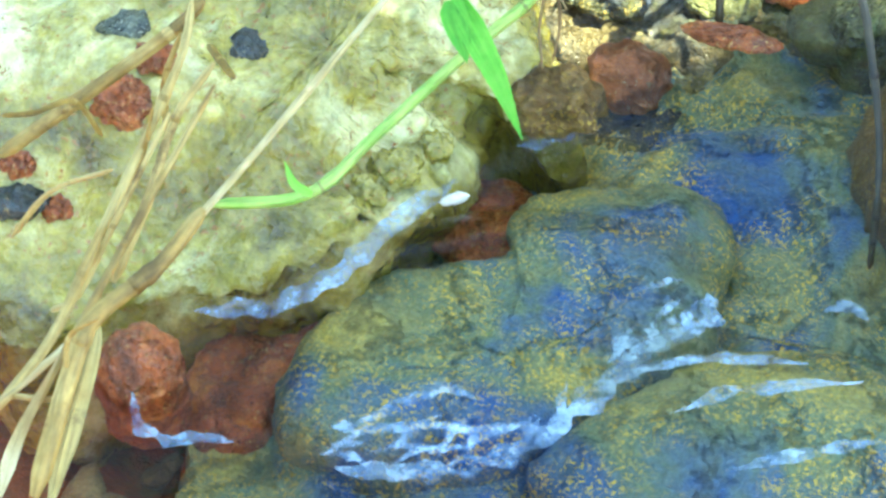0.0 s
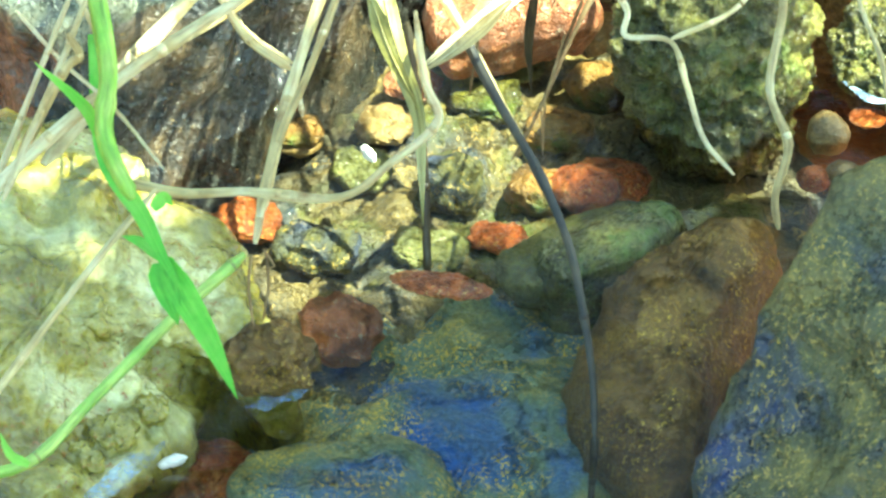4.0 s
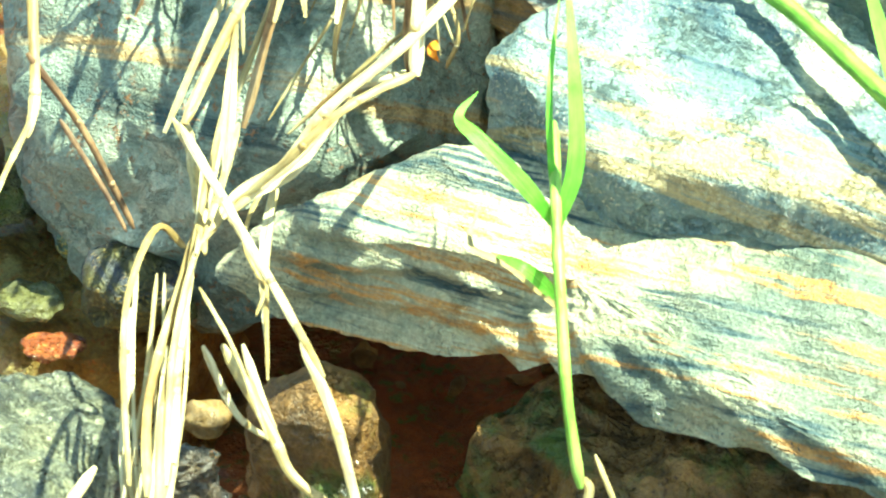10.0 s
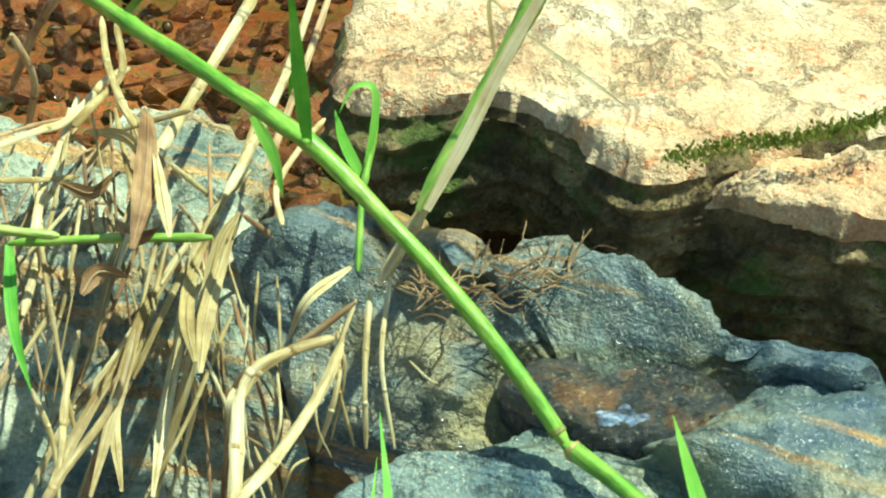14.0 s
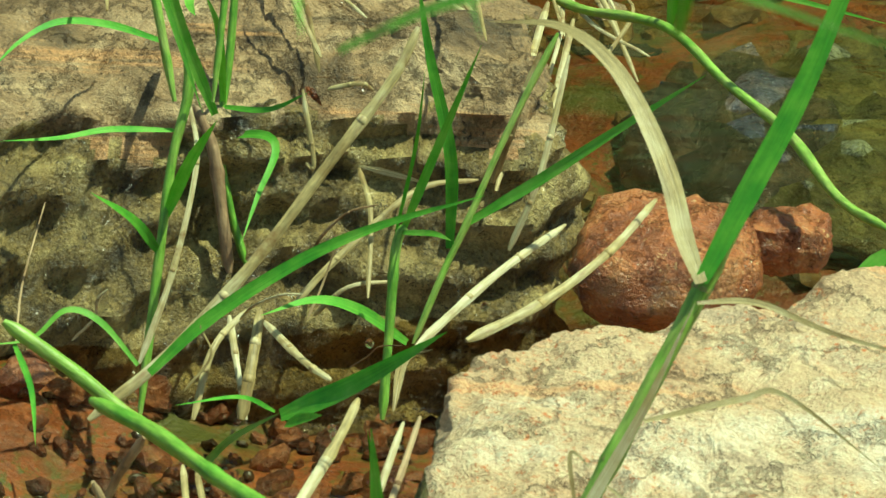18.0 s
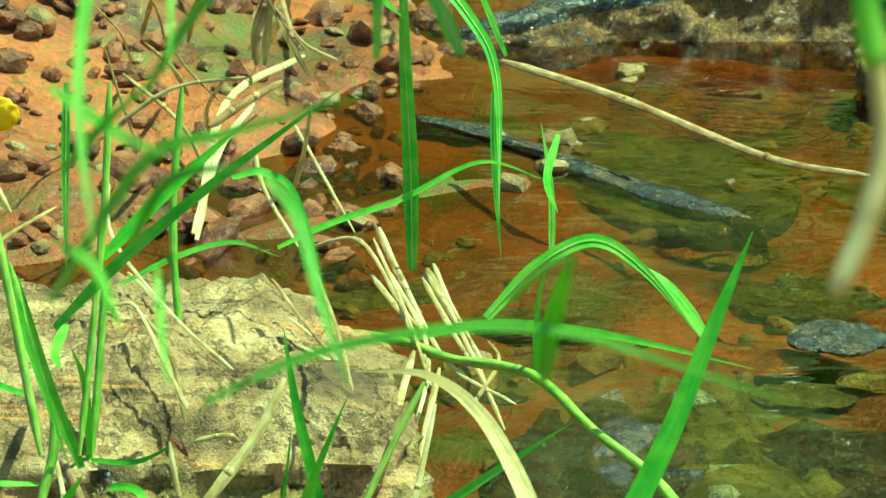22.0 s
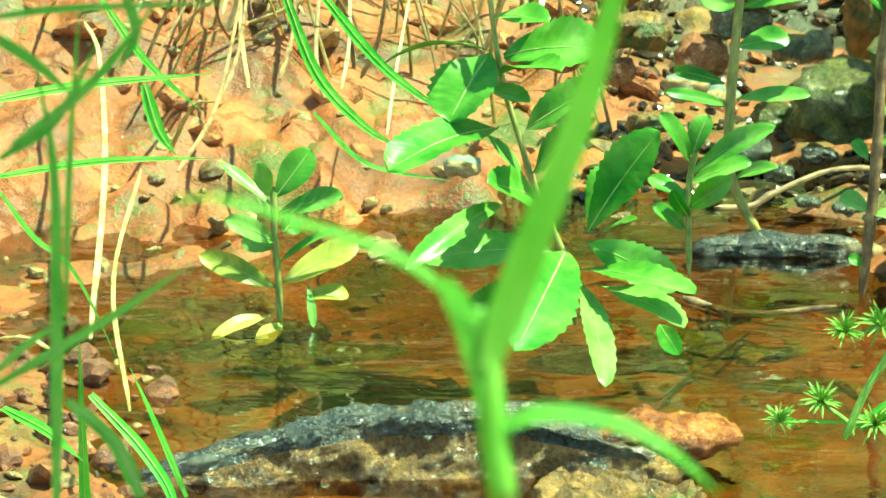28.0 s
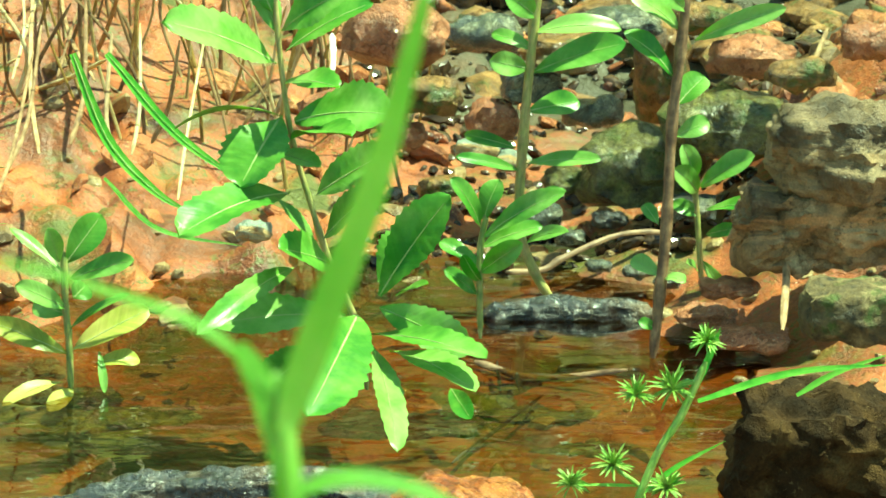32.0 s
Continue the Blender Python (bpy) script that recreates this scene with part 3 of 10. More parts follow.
        if u > 0.25:
            w *= 1 + jag * (((i % 3) / 2) - 0.5)
        w *= width / 2
        c = a + d * (length * u) + up * (bend * length * (4 * u * (1 - u)) * 0.6)
        wave = 0.05 * width * math.sin(u * 9 + length * 900)
        rows.append([bm.verts.new(q) for q in (c - side * w + up * (w * fold * 2 + wave), c - side * w * 0.5 + up * w * fold * 1.3, c, c + side * w * 0.5 + up * w * fold * 1.3, c + side * w + up * (w * fold * 2 - wave),
                                               c - up * 0.0004)])
    uv = bm.loops.layers.uv.new("UVMap")
    lean = (2.2, 1.1, 0, 1.1, 2.2, 0)
    for i, (p, q) in enumerate(zip(rows, rows[1:])):
        v = i / n * 14
        for j, k in ((0, 1), (1, 2), (2, 3), (3, 4), (4, 5), (5, 0)):
            f = bm.faces.new((p[j], p[k], q[k], q[j]))
            for loop, c in zip(f.loops, ((0, v - lean[j]), (0, v - lean[k]), (0, v + 14 / n - lean[k]), (0, v + 14 / n - lean[j]))):
                loop[uv].uv = c
    ob = part("leaf", bm, mat or LEAF, root, label)
    rib = [a + d * (length * u) + up * (bend * length * (4 * u * (1 - u)) * 0.6 + 0.0002) for u in (0.0, 0.3, 0.6, 0.92)]
    part("midrib", tube(rib, width * 0.022, width * 0.008, 5, 4), RIB, ob)
    return ob


def herb(pts, r, label, mat=None, r1=None):
    return tagged(linked("herb", tube(pts, r, r1, knots=(0.2, 0.4, 0.6, 0.8)), mat or STEM), label, "plant", "leafy stream plants")


def tuft(root, at, size, count, seed, mat=None):
    """A flower head of a sedge: a star of narrow spikelets."""
    rnd = random.Random(seed)
    for k in range(count):
        v = Vector((rnd.uniform(-1, 1), rnd.uniform(-1, 1), rnd.uniform(-0.4, 1))).normalized() * size * rnd.uniform(0.6, 1)
        c = Vector(at)
        part("spikelet", ribbon([c, c + v * 0.5 + Vector((0, 0, size * 0.08)), c + v], size * 0.09, (0.2, -0.8, 0.5), 0.5, 0.0, 3, 0.6, 0.4), mat or CULM, root)


def shade_bough(at, reach_x, reach_y, count, seed):
    """An unseen leafy bough, added over the near pool to keep the sun off it."""
    rnd = random.Random(seed)
    root = tagged(linked("bough", tube([(at[0] + 0.5, at[1] - 0.1, at[2] + 0.05), at, (at[0] - reach_x, at[1] + 0.05, at[2] + 0.03)], 0.006, 0.002), TWIG), "unseen leafy bough added to shade the near pool", "bough")
    verts, faces = [], []
    for k in range(count):
        r, a = math.sqrt(rnd.random()), rnd.uniform(0, 2 * math.pi)
        c = Vector((at[0] + reach_x * r * math.cos(a), at[1] + reach_y * r * math.sin(a), at[2] + rnd.uniform(-0.04, 0.06)))
        m = Euler((rnd.uniform(-0.6, 0.6), rnd.uniform(-0.6, 0.6), rnd.uniform(0, 6.28))).to_matrix()
        s = rnd.uniform(0.8, 1.3)
        n = len(verts)
        for x, y, z in ((-0.017, 0, 0), (-0.006, 0.007, 0.002), (0.008, 0.006, 0.002), (0.019, 0, -0.003), (0.008, -0.006, 0.002), (-0.006, -0.007, 0.002)):
            verts.append(c + m @ Vector((x, y, z)) * s)
        faces.append([n + i for i in range(6)])
    me = bpy.data.meshes.new("foliage")
    me.from_pydata(verts, [], faces)
    me.materials.append(LEAF)
    ob = new("foliage", me)
    ob.parent = root


def froth(pts, w, seed):
    """A thin broken pale strip that stands in for sky glint on the water."""
    line = spline(pts, 16)
    bm = bmesh.new()
    rows = []
    last = len(line) - 1
    for i, p in enumerate(line):
        d = (line[min(i + 1, last)] - line[max(i - 1, 0)]).normalized()
        side = Vector((-d.y, d.x, 0)) * w * (0.5 + 0.45 * noise.noise(Vector((i * 0.13, seed * 7.0, 0)))) * min(1, 0.1 + i * 0.07, 0.1 + (last - i) * 0.07)
        off = Vector((-d.y, d.x, 0)) * w * 0.4 * noise.noise(Vector((i * 0.1, seed * 5.0, 9)))
        rows.append([bm.verts.new(p + off + q) for q in (-side, Vector((0, 0, w * 0.1)), side)])
    for a, b in zip(rows, rows[1:]):
        bm.faces.new((a[0], a[1], b[1], b[0]))
        bm.faces.new((a[1], a[2], b[2], b[1]))
    return tagged(linked("froth", bm, GLINT), "pale strip painted for sky glint on the water", "froth", kind="stuff")


def bead(at, r):
    """A drop of water on a stalk."""
    bm = bmesh.new()
    bmesh.ops.create_icosphere(bm, subdivisions=3, radius=r, matrix=Matrix.Diagonal((1, 1, 1.15, 1)))
    ob = linked("water_drop", bm, DROP)
    ob.location = at
    return tagged(ob, "clear round water drop on grass", "drop", "water drops")

# ---- ground and water ----


def ground_z(x, y):
    z = -0.04 + 0.010 * noise.fractal(Vector((x * 14, y * 14, 0.3)), 1.0, 2.0, 4)
    z += 0.05 * math.exp(-((x + 0.40) / 0.16) ** 2 - ((y - 1.22) / 0.14) ** 2)
    z += 0.075 * math.exp(-((x + 0.47) / 0.16) ** 2 - ((y - 1.86) / 0.22) ** 2)
    z += 0.20 * math.exp(-((x + 0.50) / 0.36) ** 2 - ((y - 2.75) / 0.30) ** 2)
    z += 0.11 * math.exp(-((x - 0.28) / 0.12) ** 2 - ((y - 2.5) / 0.3) ** 2)
    z += 0.030 * min(1.0, max(0.0, (y - 1.25) / 0.2))
    if y > 2.75:
        z += min(0.1, (y - 2.75) * 0.30) + min(0.3, max(0.0, y - 3.1) * 0.5)
    if 2.2 < y < 2.9 and x < 0.05:
        # clods of the red bank
        z += 0.016 * min(1.0, (y - 2.2) / 0.12, (0.05 - x) / 0.1) * (abs(noise.noise(Vector((x * 26, y * 17, 1.9)))) * 1.6 - 0.35 + 0.5 * noise.noise(Vector((x * 60, y * 40, 4.1))))
    far = max(0.0, math.hypot(x, y - 1.6) - 1.9)
    return z + min(far * 0.1, 0.6)


def reach(lo, hi, fine, steps):
    mid = [lo + (hi - lo) * i / fine for i in range(fine + 1)]
    return [lo - 0.02 * 1.5 ** k for k in range(steps, 0, -1)] + mid + [hi + 0.02 * 1.5 ** k for k in range(1, steps + 1)]


bm = bmesh.new()
xs, ys = reach(-0.75, 0.6, 190, 19), reach(0.3, 3.6, 420, 19)
net = [[bm.verts.new((x, y, ground_z(x, y))) for x in xs] for y in ys]
for a, b in zip(net, net[1:]):
    for i in range(len(xs) - 1):
        bm.faces.new((a[i], a[i + 1], b[i + 1], b[i]))
tagged(linked("ground", bm, SOIL), "red brown silty stream bed and bank", "ground", kind="structure")



def water_z(x, y):
    """Small ripples, the swell where the stream runs over the near boulders, and the rim where it meets the bank."""
    if y > 0.8:
        return 0.0004 * noise.noise(Vector((x * 22, y * 40, 1.0)))
    z = 0.0007 * noise.noise(Vector((x * 60, y * 45, 1.0))) + 0.0005 * noise.noise(Vector((x * 130 + y * 40, y * 120, 4.0)))
    rag = noise.noise(Vector((x * 110, y * 110, 2.0)))
    for cx, cy, ax, ay, turn, h in SWELLS:
        u = ((x - cx) * math.cos(turn) + (y - cy) * math.sin(turn)) / ax
        v = (-(x - cx) * math.sin(turn) + (y - cy) * math.cos(turn)) / ay
        q = u * u + v * v + 0.12 * rag
        if q < 1:
            z += h * (1 - max(q, 0.0) ** 3)
    for ax, ay, bx, by, h, w in RIMS:
        u = max(0.0, min(1.0, ((x - ax) * (bx - ax) + (y - ay) * (by - ay)) / ((bx - ax) ** 2 + (by - ay) ** 2)))
        d = math.hypot(x - ax - u * (bx - ax), y - ay - u * (by - ay)) / (w * (1 + 0.5 * rag))
        if d < 3:
            z += h * math.exp(-d * d)
    return z


SWELLS = [(-0.1754, 0.5170, 0.0438, 0.0291, 0.42, 0.007), (-0.1288, 0.5028, 0.0390, 0.0244, 0.31, 0.007)]
RIMS = [(-0.2304, 0.5063, -0.2205, 0.5076, 0.0038, 0.0022), (-0.2205, 0.5076, -0.2125, 0.5121, 0.0038, 0.0022), (-0.2125, 0.5121, -0.2058, 0.5190, 0.0038, 0.0022), (-0.2058, 0.5190, -0.2048, 0.5284, 0.0038, 0.0022), (-0.2048, 0.5284, -0.2015, 0.5411, 0.0038, 0.0022), (-0.2015, 0.5411, -0.1949, 0.5476, 0.0038, 0.0022), (-0.1949, 0.5476, -0.1938, 0.5540, 0.0038, 0.0022), (-0.1938, 0.5540, -0.1928, 0.5624, 0.0038, 0.0022), (-0.1928, 0.5624, -0.1920, 0.5717, 0.0038, 0.0022), (-0.1850, 0.5615, -0.1803, 0.5641, 0.0035, 0.0020), (-0.1803, 0.5641, -0.1746, 0.5691, 0.0035, 0.0020), (-0.1968, 0.4887, -0.1831, 0.4940, 0.0034, 0.0032), (-0.1831, 0.4940, -0.1704, 0.4925, 0.0034, 0.0032), (-0.1704, 0.4925, -0.1614, 0.5041, 0.0034, 0.0032), (-0.1614, 0.5041, -0.1511, 0.5188, 0.0034, 0.0032), (-0.1511, 0.5188, -0.1424, 0.5307, 0.0034, 0.0032), (-0.1031, 0.7025, -0.0905, 0.7030, 0.0030, 0.0020), (-0.0905, 0.7030, -0.0745, 0.7032, 0.0030, 0.0020), (-0.0938, 0.6727, -0.0854, 0.6692, 0.0030, 0.0020), (-0.0854, 0.6692, -0.0746, 0.6711, 0.0030, 0.0020), (-0.1094, 0.5360, -0.1037, 0.5264, 0.0030, 0.0018), (-0.1037, 0.5264, -0.1037, 0.5196, 0.0030, 0.0018), (-0.2228, 0.6353, -0.2145, 0.6428, 0.0036, 0.0024), (-0.2145, 0.6428, -0.2039, 0.6507, 0.0036, 0.0024)]
bm = bmesh.new()
xs = [-1.6, -1.1] + [-0.7 + 0.01 * i for i in range(38)] + [-0.32 + 0.0016 * i for i in range(206)] + [0.01 + 0.01 * i for i in range(56)] + [1.0, 1.6]
ys = [0.1, 0.25, 0.35] + [0.4 + 0.0016 * i for i in range(220)] + [0.752 + 0.0085 * i for i in range(290)] + [3.6]
net = [[bm.verts.new((x, y, water_z(x, y))) for x in xs] for y in ys]
for a, b in zip(net, net[1:]):
    for i in range(len(xs) - 1):
        bm.faces.new((a[i], a[i + 1], b[i + 1], b[i]))
stream = tagged(linked("water", bm, WATER), "clear shallow stream water with ripples", "water", kind="structure")


bm = bmesh.new()
net = []
for j in range(40):
    v = j / 39
    net.append([bm.verts.new((x, 3.3 + 0.9 * v + 0.12 * noise.noise(Vector((x * 2, v * 4, 0))) + 0.06 * noise.noise(Vector((x * 9, v * 16, 5))), -0.05 + 2.2 * v ** 0.8)) for x in [-3.2 + 6.4 * i / 120 for i in range(121)]])
for a, b in zip(net, net[1:]):
    for i in range(120):
        bm.faces.new((a[i], a[i + 1], b[i + 1], b[i]))
tagged(linked("backdrop", bm, BANK), "unseen grassy backdrop added for the stream to reflect", "bank", kind="structure")


# ---- stones of the near pool ----

slab("bank_rock", "pale yellow green wet quartz rock at the water edge", [(-0.2572, 0.4886, 0), (-0.2306, 0.5062, 0), (-0.2073, 0.5187, 0), (-0.202, 0.5359, 0), (-0.1937, 0.5511, 0), (-0.192, 0.5672, 0), (-0.177, 0.5678, 0), (-0.1823, 0.5814, 0.004), (-0.1928, 0.5942, 0.01), (-0.2148, 0.6033, 0.02), (-0.2443, 0.601, 0.03), (-0.2742, 0.5634, 0.04), (-0.2783, 0.5133, 0.03)], -0.05, QUARTZ, dome=0.012, amount=0.0048, size=0.02, n=14, rings=44, seed=3, edge=0.12)
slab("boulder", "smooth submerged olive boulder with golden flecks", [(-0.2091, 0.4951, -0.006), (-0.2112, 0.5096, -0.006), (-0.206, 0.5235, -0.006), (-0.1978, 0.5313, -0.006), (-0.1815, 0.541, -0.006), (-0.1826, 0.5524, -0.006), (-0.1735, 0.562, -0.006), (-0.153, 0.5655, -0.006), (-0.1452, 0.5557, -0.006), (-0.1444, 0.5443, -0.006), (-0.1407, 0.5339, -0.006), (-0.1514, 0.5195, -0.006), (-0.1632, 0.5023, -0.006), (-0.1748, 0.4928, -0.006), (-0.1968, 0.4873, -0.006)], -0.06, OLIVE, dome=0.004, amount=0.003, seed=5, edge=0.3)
slab("boulder", "smooth submerged olive boulder with painted sky blue", [(-0.1623, 0.4954, -0.007), (-0.151, 0.5178, -0.007), (-0.1401, 0.5315, -0.007), (-0.1256, 0.5358, -0.007), (-0.1108, 0.5339, -0.007), (-0.0995, 0.5243, -0.007), (-0.0959, 0.5079, -0.007), (-0.11, 0.4913, -0.007), (-0.1475, 0.482, -0.007)], -0.06, OLIVE, dome=0.005, amount=0.003, seed=7, edge=0.3)
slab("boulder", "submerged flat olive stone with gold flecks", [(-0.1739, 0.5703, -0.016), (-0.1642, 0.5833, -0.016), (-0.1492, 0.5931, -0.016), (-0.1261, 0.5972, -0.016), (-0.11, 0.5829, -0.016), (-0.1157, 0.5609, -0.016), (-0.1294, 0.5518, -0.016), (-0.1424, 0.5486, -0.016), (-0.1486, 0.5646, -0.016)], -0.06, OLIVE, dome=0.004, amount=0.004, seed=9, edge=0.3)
slab("rock", "dark brown wet rock sloping under the water", [(-0.1306, 0.6022, -0.004), (-0.1224, 0.6203, -0.004), (-0.1062, 0.6325, -0.004), (-0.0965, 0.6273, -0.004), (-0.0991, 0.6004, -0.004), (-0.1024, 0.5787, -0.004), (-0.1036, 0.5582, -0.004), (-0.1197, 0.5707, -0.004)], -0.06, GOLDBROWN, dome=0.006, amount=0.005, seed=11, edge=0.3)
slab("rock_slab", "blue olive speckled wet rock slab", [(-0.0964, 0.5512, 0.015), (-0.0955, 0.567, 0.025), (-0.0899, 0.5795, 0.035), (-0.0851, 0.5915, 0.04), (-0.0743, 0.6033, 0.045), (-0.0515, 0.6055, 0.05), (-0.034, 0.5548, 0.04), (-0.0368, 0.511, 0.03), (-0.0653, 0.5166, 0.01), (-0.0883, 0.5362, 0.005)], -0.06, BLUE, dome=0.006, amount=0.004, seed=13, n=12, rings=26, spread=0.9)
slab("stone", "flat green yellow submerged stone", [(-0.1495, 0.6136, -0.003), (-0.1424, 0.6215, -0.003), (-0.1278, 0.6306, -0.003), (-0.1169, 0.6313, -0.003), (-0.1204, 0.6213, -0.003), (-0.13, 0.6098, -0.003), (-0.1408, 0.6044, -0.003), (-0.1471, 0.6078, -0.003)], -0.012, SUNK, dome=0.002, amount=0.002, seed=15)
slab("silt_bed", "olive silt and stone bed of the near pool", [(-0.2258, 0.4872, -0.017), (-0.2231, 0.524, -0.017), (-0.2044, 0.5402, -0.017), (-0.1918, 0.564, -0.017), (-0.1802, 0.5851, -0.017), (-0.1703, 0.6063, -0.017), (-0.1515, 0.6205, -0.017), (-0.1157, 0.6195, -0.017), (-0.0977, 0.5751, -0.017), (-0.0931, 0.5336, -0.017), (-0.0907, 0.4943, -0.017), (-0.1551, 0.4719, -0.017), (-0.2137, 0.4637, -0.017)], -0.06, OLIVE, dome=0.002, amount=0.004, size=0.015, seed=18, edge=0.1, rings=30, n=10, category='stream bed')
slab("stone", "mauve silty stones under the shallow water", [(-0.1886, 0.5872, -0.018), (-0.1832, 0.6042, -0.018), (-0.1725, 0.6148, -0.018), (-0.1552, 0.6174, -0.018), (-0.1425, 0.6109, -0.018), (-0.1372, 0.5981, -0.018), (-0.1493, 0.5936, -0.018), (-0.1646, 0.5845, -0.018), (-0.1769, 0.5731, -0.018)], -0.06, BLUE, dome=0.003, amount=0.004, seed=17, edge=0.3)
cobble("stone", "rough orange rust wet stone", (-0.2323, 0.4886, -0.004), (0.0085, 0.0068, 0.0154), RUST, seed=4)
slab("stone", "red brown flat stone under shallow water", [(-0.23, 0.5008, -0.012), (-0.2265, 0.5128, -0.012), (-0.2125, 0.5191, -0.012), (-0.2084, 0.5229, -0.012), (-0.1995, 0.5251, -0.012), (-0.2089, 0.5144, -0.012), (-0.2123, 0.5052, -0.012), (-0.2125, 0.4928, -0.012), (-0.2237, 0.4887, -0.012)], -0.05, RUST, dome=0.002, seed=16)
cobble("stone", "dark red stone beside the pale rock", (-0.19, 0.5525, -0.014), (0.012, 0.0115, 0.0044), RUST, seed=6)

cobble("stone", "dark wet stone or crevice filler on the pale rock", (-0.2337, 0.5496, 0.0233), (0.0057, 0.0046, 0.0020), BLACK, seed=32, detail=4, amount=0.13, group="bank stones")
cobble("stone", "dark wet stone or crevice filler on the pale rock", (-0.2624, 0.5072, 0.0175), (0.0067, 0.0053, 0.0023), BLACK, seed=91, detail=4, amount=0.13, group="bank stones")
cobble("stone", "red brown stone under the straw", (-0.2487, 0.5265, 0.0266), (0.0060, 0.0050, 0.0040), RUST, seed=15, detail=4, amount=0.28, group="bank stones")
cobble("stone", "small orange stone on the bank", (-0.2622, 0.5104, 0.0228), (0.0034, 0.0028, 0.0022), RUST, seed=86, detail=4, amount=0.28, group="bank stones")
cobble("stone", "small orange stone on the bank", (-0.2545, 0.5081, 0.0159), (0.0031, 0.0026, 0.0021), RUST, seed=66, detail=4, amount=0.28, group="bank stones")
cobble("stone", "dark wet stone or crevice filler on the pale rock", (-0.2545, 0.5427, 0.0297), (0.0061, 0.0048, 0.0021), DARKWET, seed=52, detail=4, amount=0.13, group="bank stones")
cobble("stone", "red brown stone under the straw", (-0.245, 0.536, 0.029), (0.0041, 0.0034, 0.0027), RUST, seed=49, detail=4, amount=0.28, group="bank stones")
cobble("stone", "yellow knob of quartz", (-0.2028, 0.5417, 0.0076), (0.0050, 0.0042, 0.0034), QUARTZ, seed=32, detail=4, amount=0.28, group="bank stones")
cobble("stone", "yellow knob of quartz", (-0.199, 0.5496, 0.0068), (0.0043, 0.0036, 0.0029), QUARTZ, seed=69, detail=4, amount=0.28, group="bank stones")
cobble("stone", "yellow brown knob at the tip of the pale rock", (-0.1807, 0.5668, 0.0069), (0.0090, 0.0075, 0.0060), GOLDBROWN, seed=71, detail=4, amount=0.28, group="bank stones")
cobble("stone", "yellow knob of quartz", (-0.207, 0.5365, 0.006), (0.0041, 0.0034, 0.0027), QUARTZ, seed=49, detail=4, amount=0.28, group="bank stones")

# ---- stones of the straw thicket ----

cobble("mossy_stone", "round mossy olive stone, wet", (-0.1163, 0.6626, 0.01), (0.0192, 0.0173, 0.0292), MOSSY, seed=21, amount=0.15, detail=6)
cobble("mossy_stone", "small mossy olive stone in the water", (-0.0818, 0.6777, 0.004), (0.0139, 0.0111, 0.0101), MOSSY, seed=22, amount=0.18, detail=6)
slab("boulder", "large dark wet boulder with glistening top", [(-0.2573, 0.674, 0.045), (-0.2456, 0.6936, 0.045), (-0.2306, 0.7028, 0.045), (-0.2095, 0.7026, 0.045), (-0.1939, 0.6904, 0.045), (-0.1912, 0.6745, 0.045), (-0.1968, 0.656, 0.045), (-0.2049, 0.6358, 0.045), (-0.2169, 0.6155, 0.045), (-0.2308, 0.6033, 0.045), (-0.2559, 0.6319, 0.045)], -0.05, DARKWET, dome=0.008, spread=1.08, side=BLACK, amount=0.005, seed=23, n=22, rings=40, edge=0.25)
cobble("stone", "tall tan brown stone", (-0.1624, 0.721, 0.008), (0.0157, 0.011, 0.0277), BROWN, seed=24, box=0.4)
slab("stone", "flat red stone at the water edge", [(-0.175, 0.6847, 0.004), (-0.1629, 0.6879, 0.004), (-0.1456, 0.6884, 0.004), (-0.1419, 0.6785, 0.004), (-0.1482, 0.673, 0.004), (-0.1629, 0.6667, 0.004), (-0.1711, 0.6626, 0.004), (-0.1778, 0.6718, 0.004)], -0.008, RED, dome=0.003, amount=0.002, seed=25)
slab("rock", "large ochre brown rock below the slab", [(-0.1291, 0.717, 0.026), (-0.1197, 0.7294, 0.03), (-0.0684, 0.74, 0.03), (-0.0323, 0.7207, 0.03), (-0.0409, 0.7008, 0.026), (-0.085, 0.6979, 0.026), (-0.1066, 0.7064, 0.026), (-0.1174, 0.713, 0.025)], -0.03, BROWN, dome=0.003, spread=1.02, shift=(0.0, -0.008), amount=0.005, size=0.015, seed=26, n=10, edge=0.06, bevel=0.002)
slab("rock_slab", "big slanting grey schist slab with rusty bands", [(-0.1804, 0.7247, 0.068), (-0.1711, 0.7265, 0.051), (-0.1584, 0.7262, 0.047), (-0.1432, 0.7253, 0.047), (-0.1229, 0.7204, 0.049), (-0.1041, 0.7089, 0.055), (-0.0808, 0.7012, 0.052), (-0.0556, 0.69, 0.048), (-0.0131, 0.6769, 0.042), (-0, 0.7012, 0.06), (-0.065, 0.7654, 0.083), (-0.1167, 0.7539, 0.08), (-0.1435, 0.7493, 0.079), (-0.1662, 0.7351, 0.074)], 0.03, STRIPE, dome=0.003, edge=0.34, bevel=0.02, spread=0.6, shift=(0.02, 0.05), amount=0.003, layers=0.008, lean=(0.15, -0.5, 0.85), seed=27, n=14, rings=40)
slab("boulder", "black wet slab added for the shaded front of the boulder", [(-0.1999, 0.6778, 0.04), (-0.1947, 0.6937, 0.036), (-0.185, 0.7002, 0.03), (-0.1777, 0.7048, 0.02), (-0.1746, 0.7001, 0.008), (-0.1763, 0.6914, 0.0), (-0.1846, 0.676, 0.0), (-0.1992, 0.6655, 0.004), (-0.2062, 0.6708, 0.022)], -0.05, BLACK, dome=0.006, edge=0.3, bevel=0.006, spread=1.02, amount=0.0045, size=0.009, seed=71, n=12, rings=26)
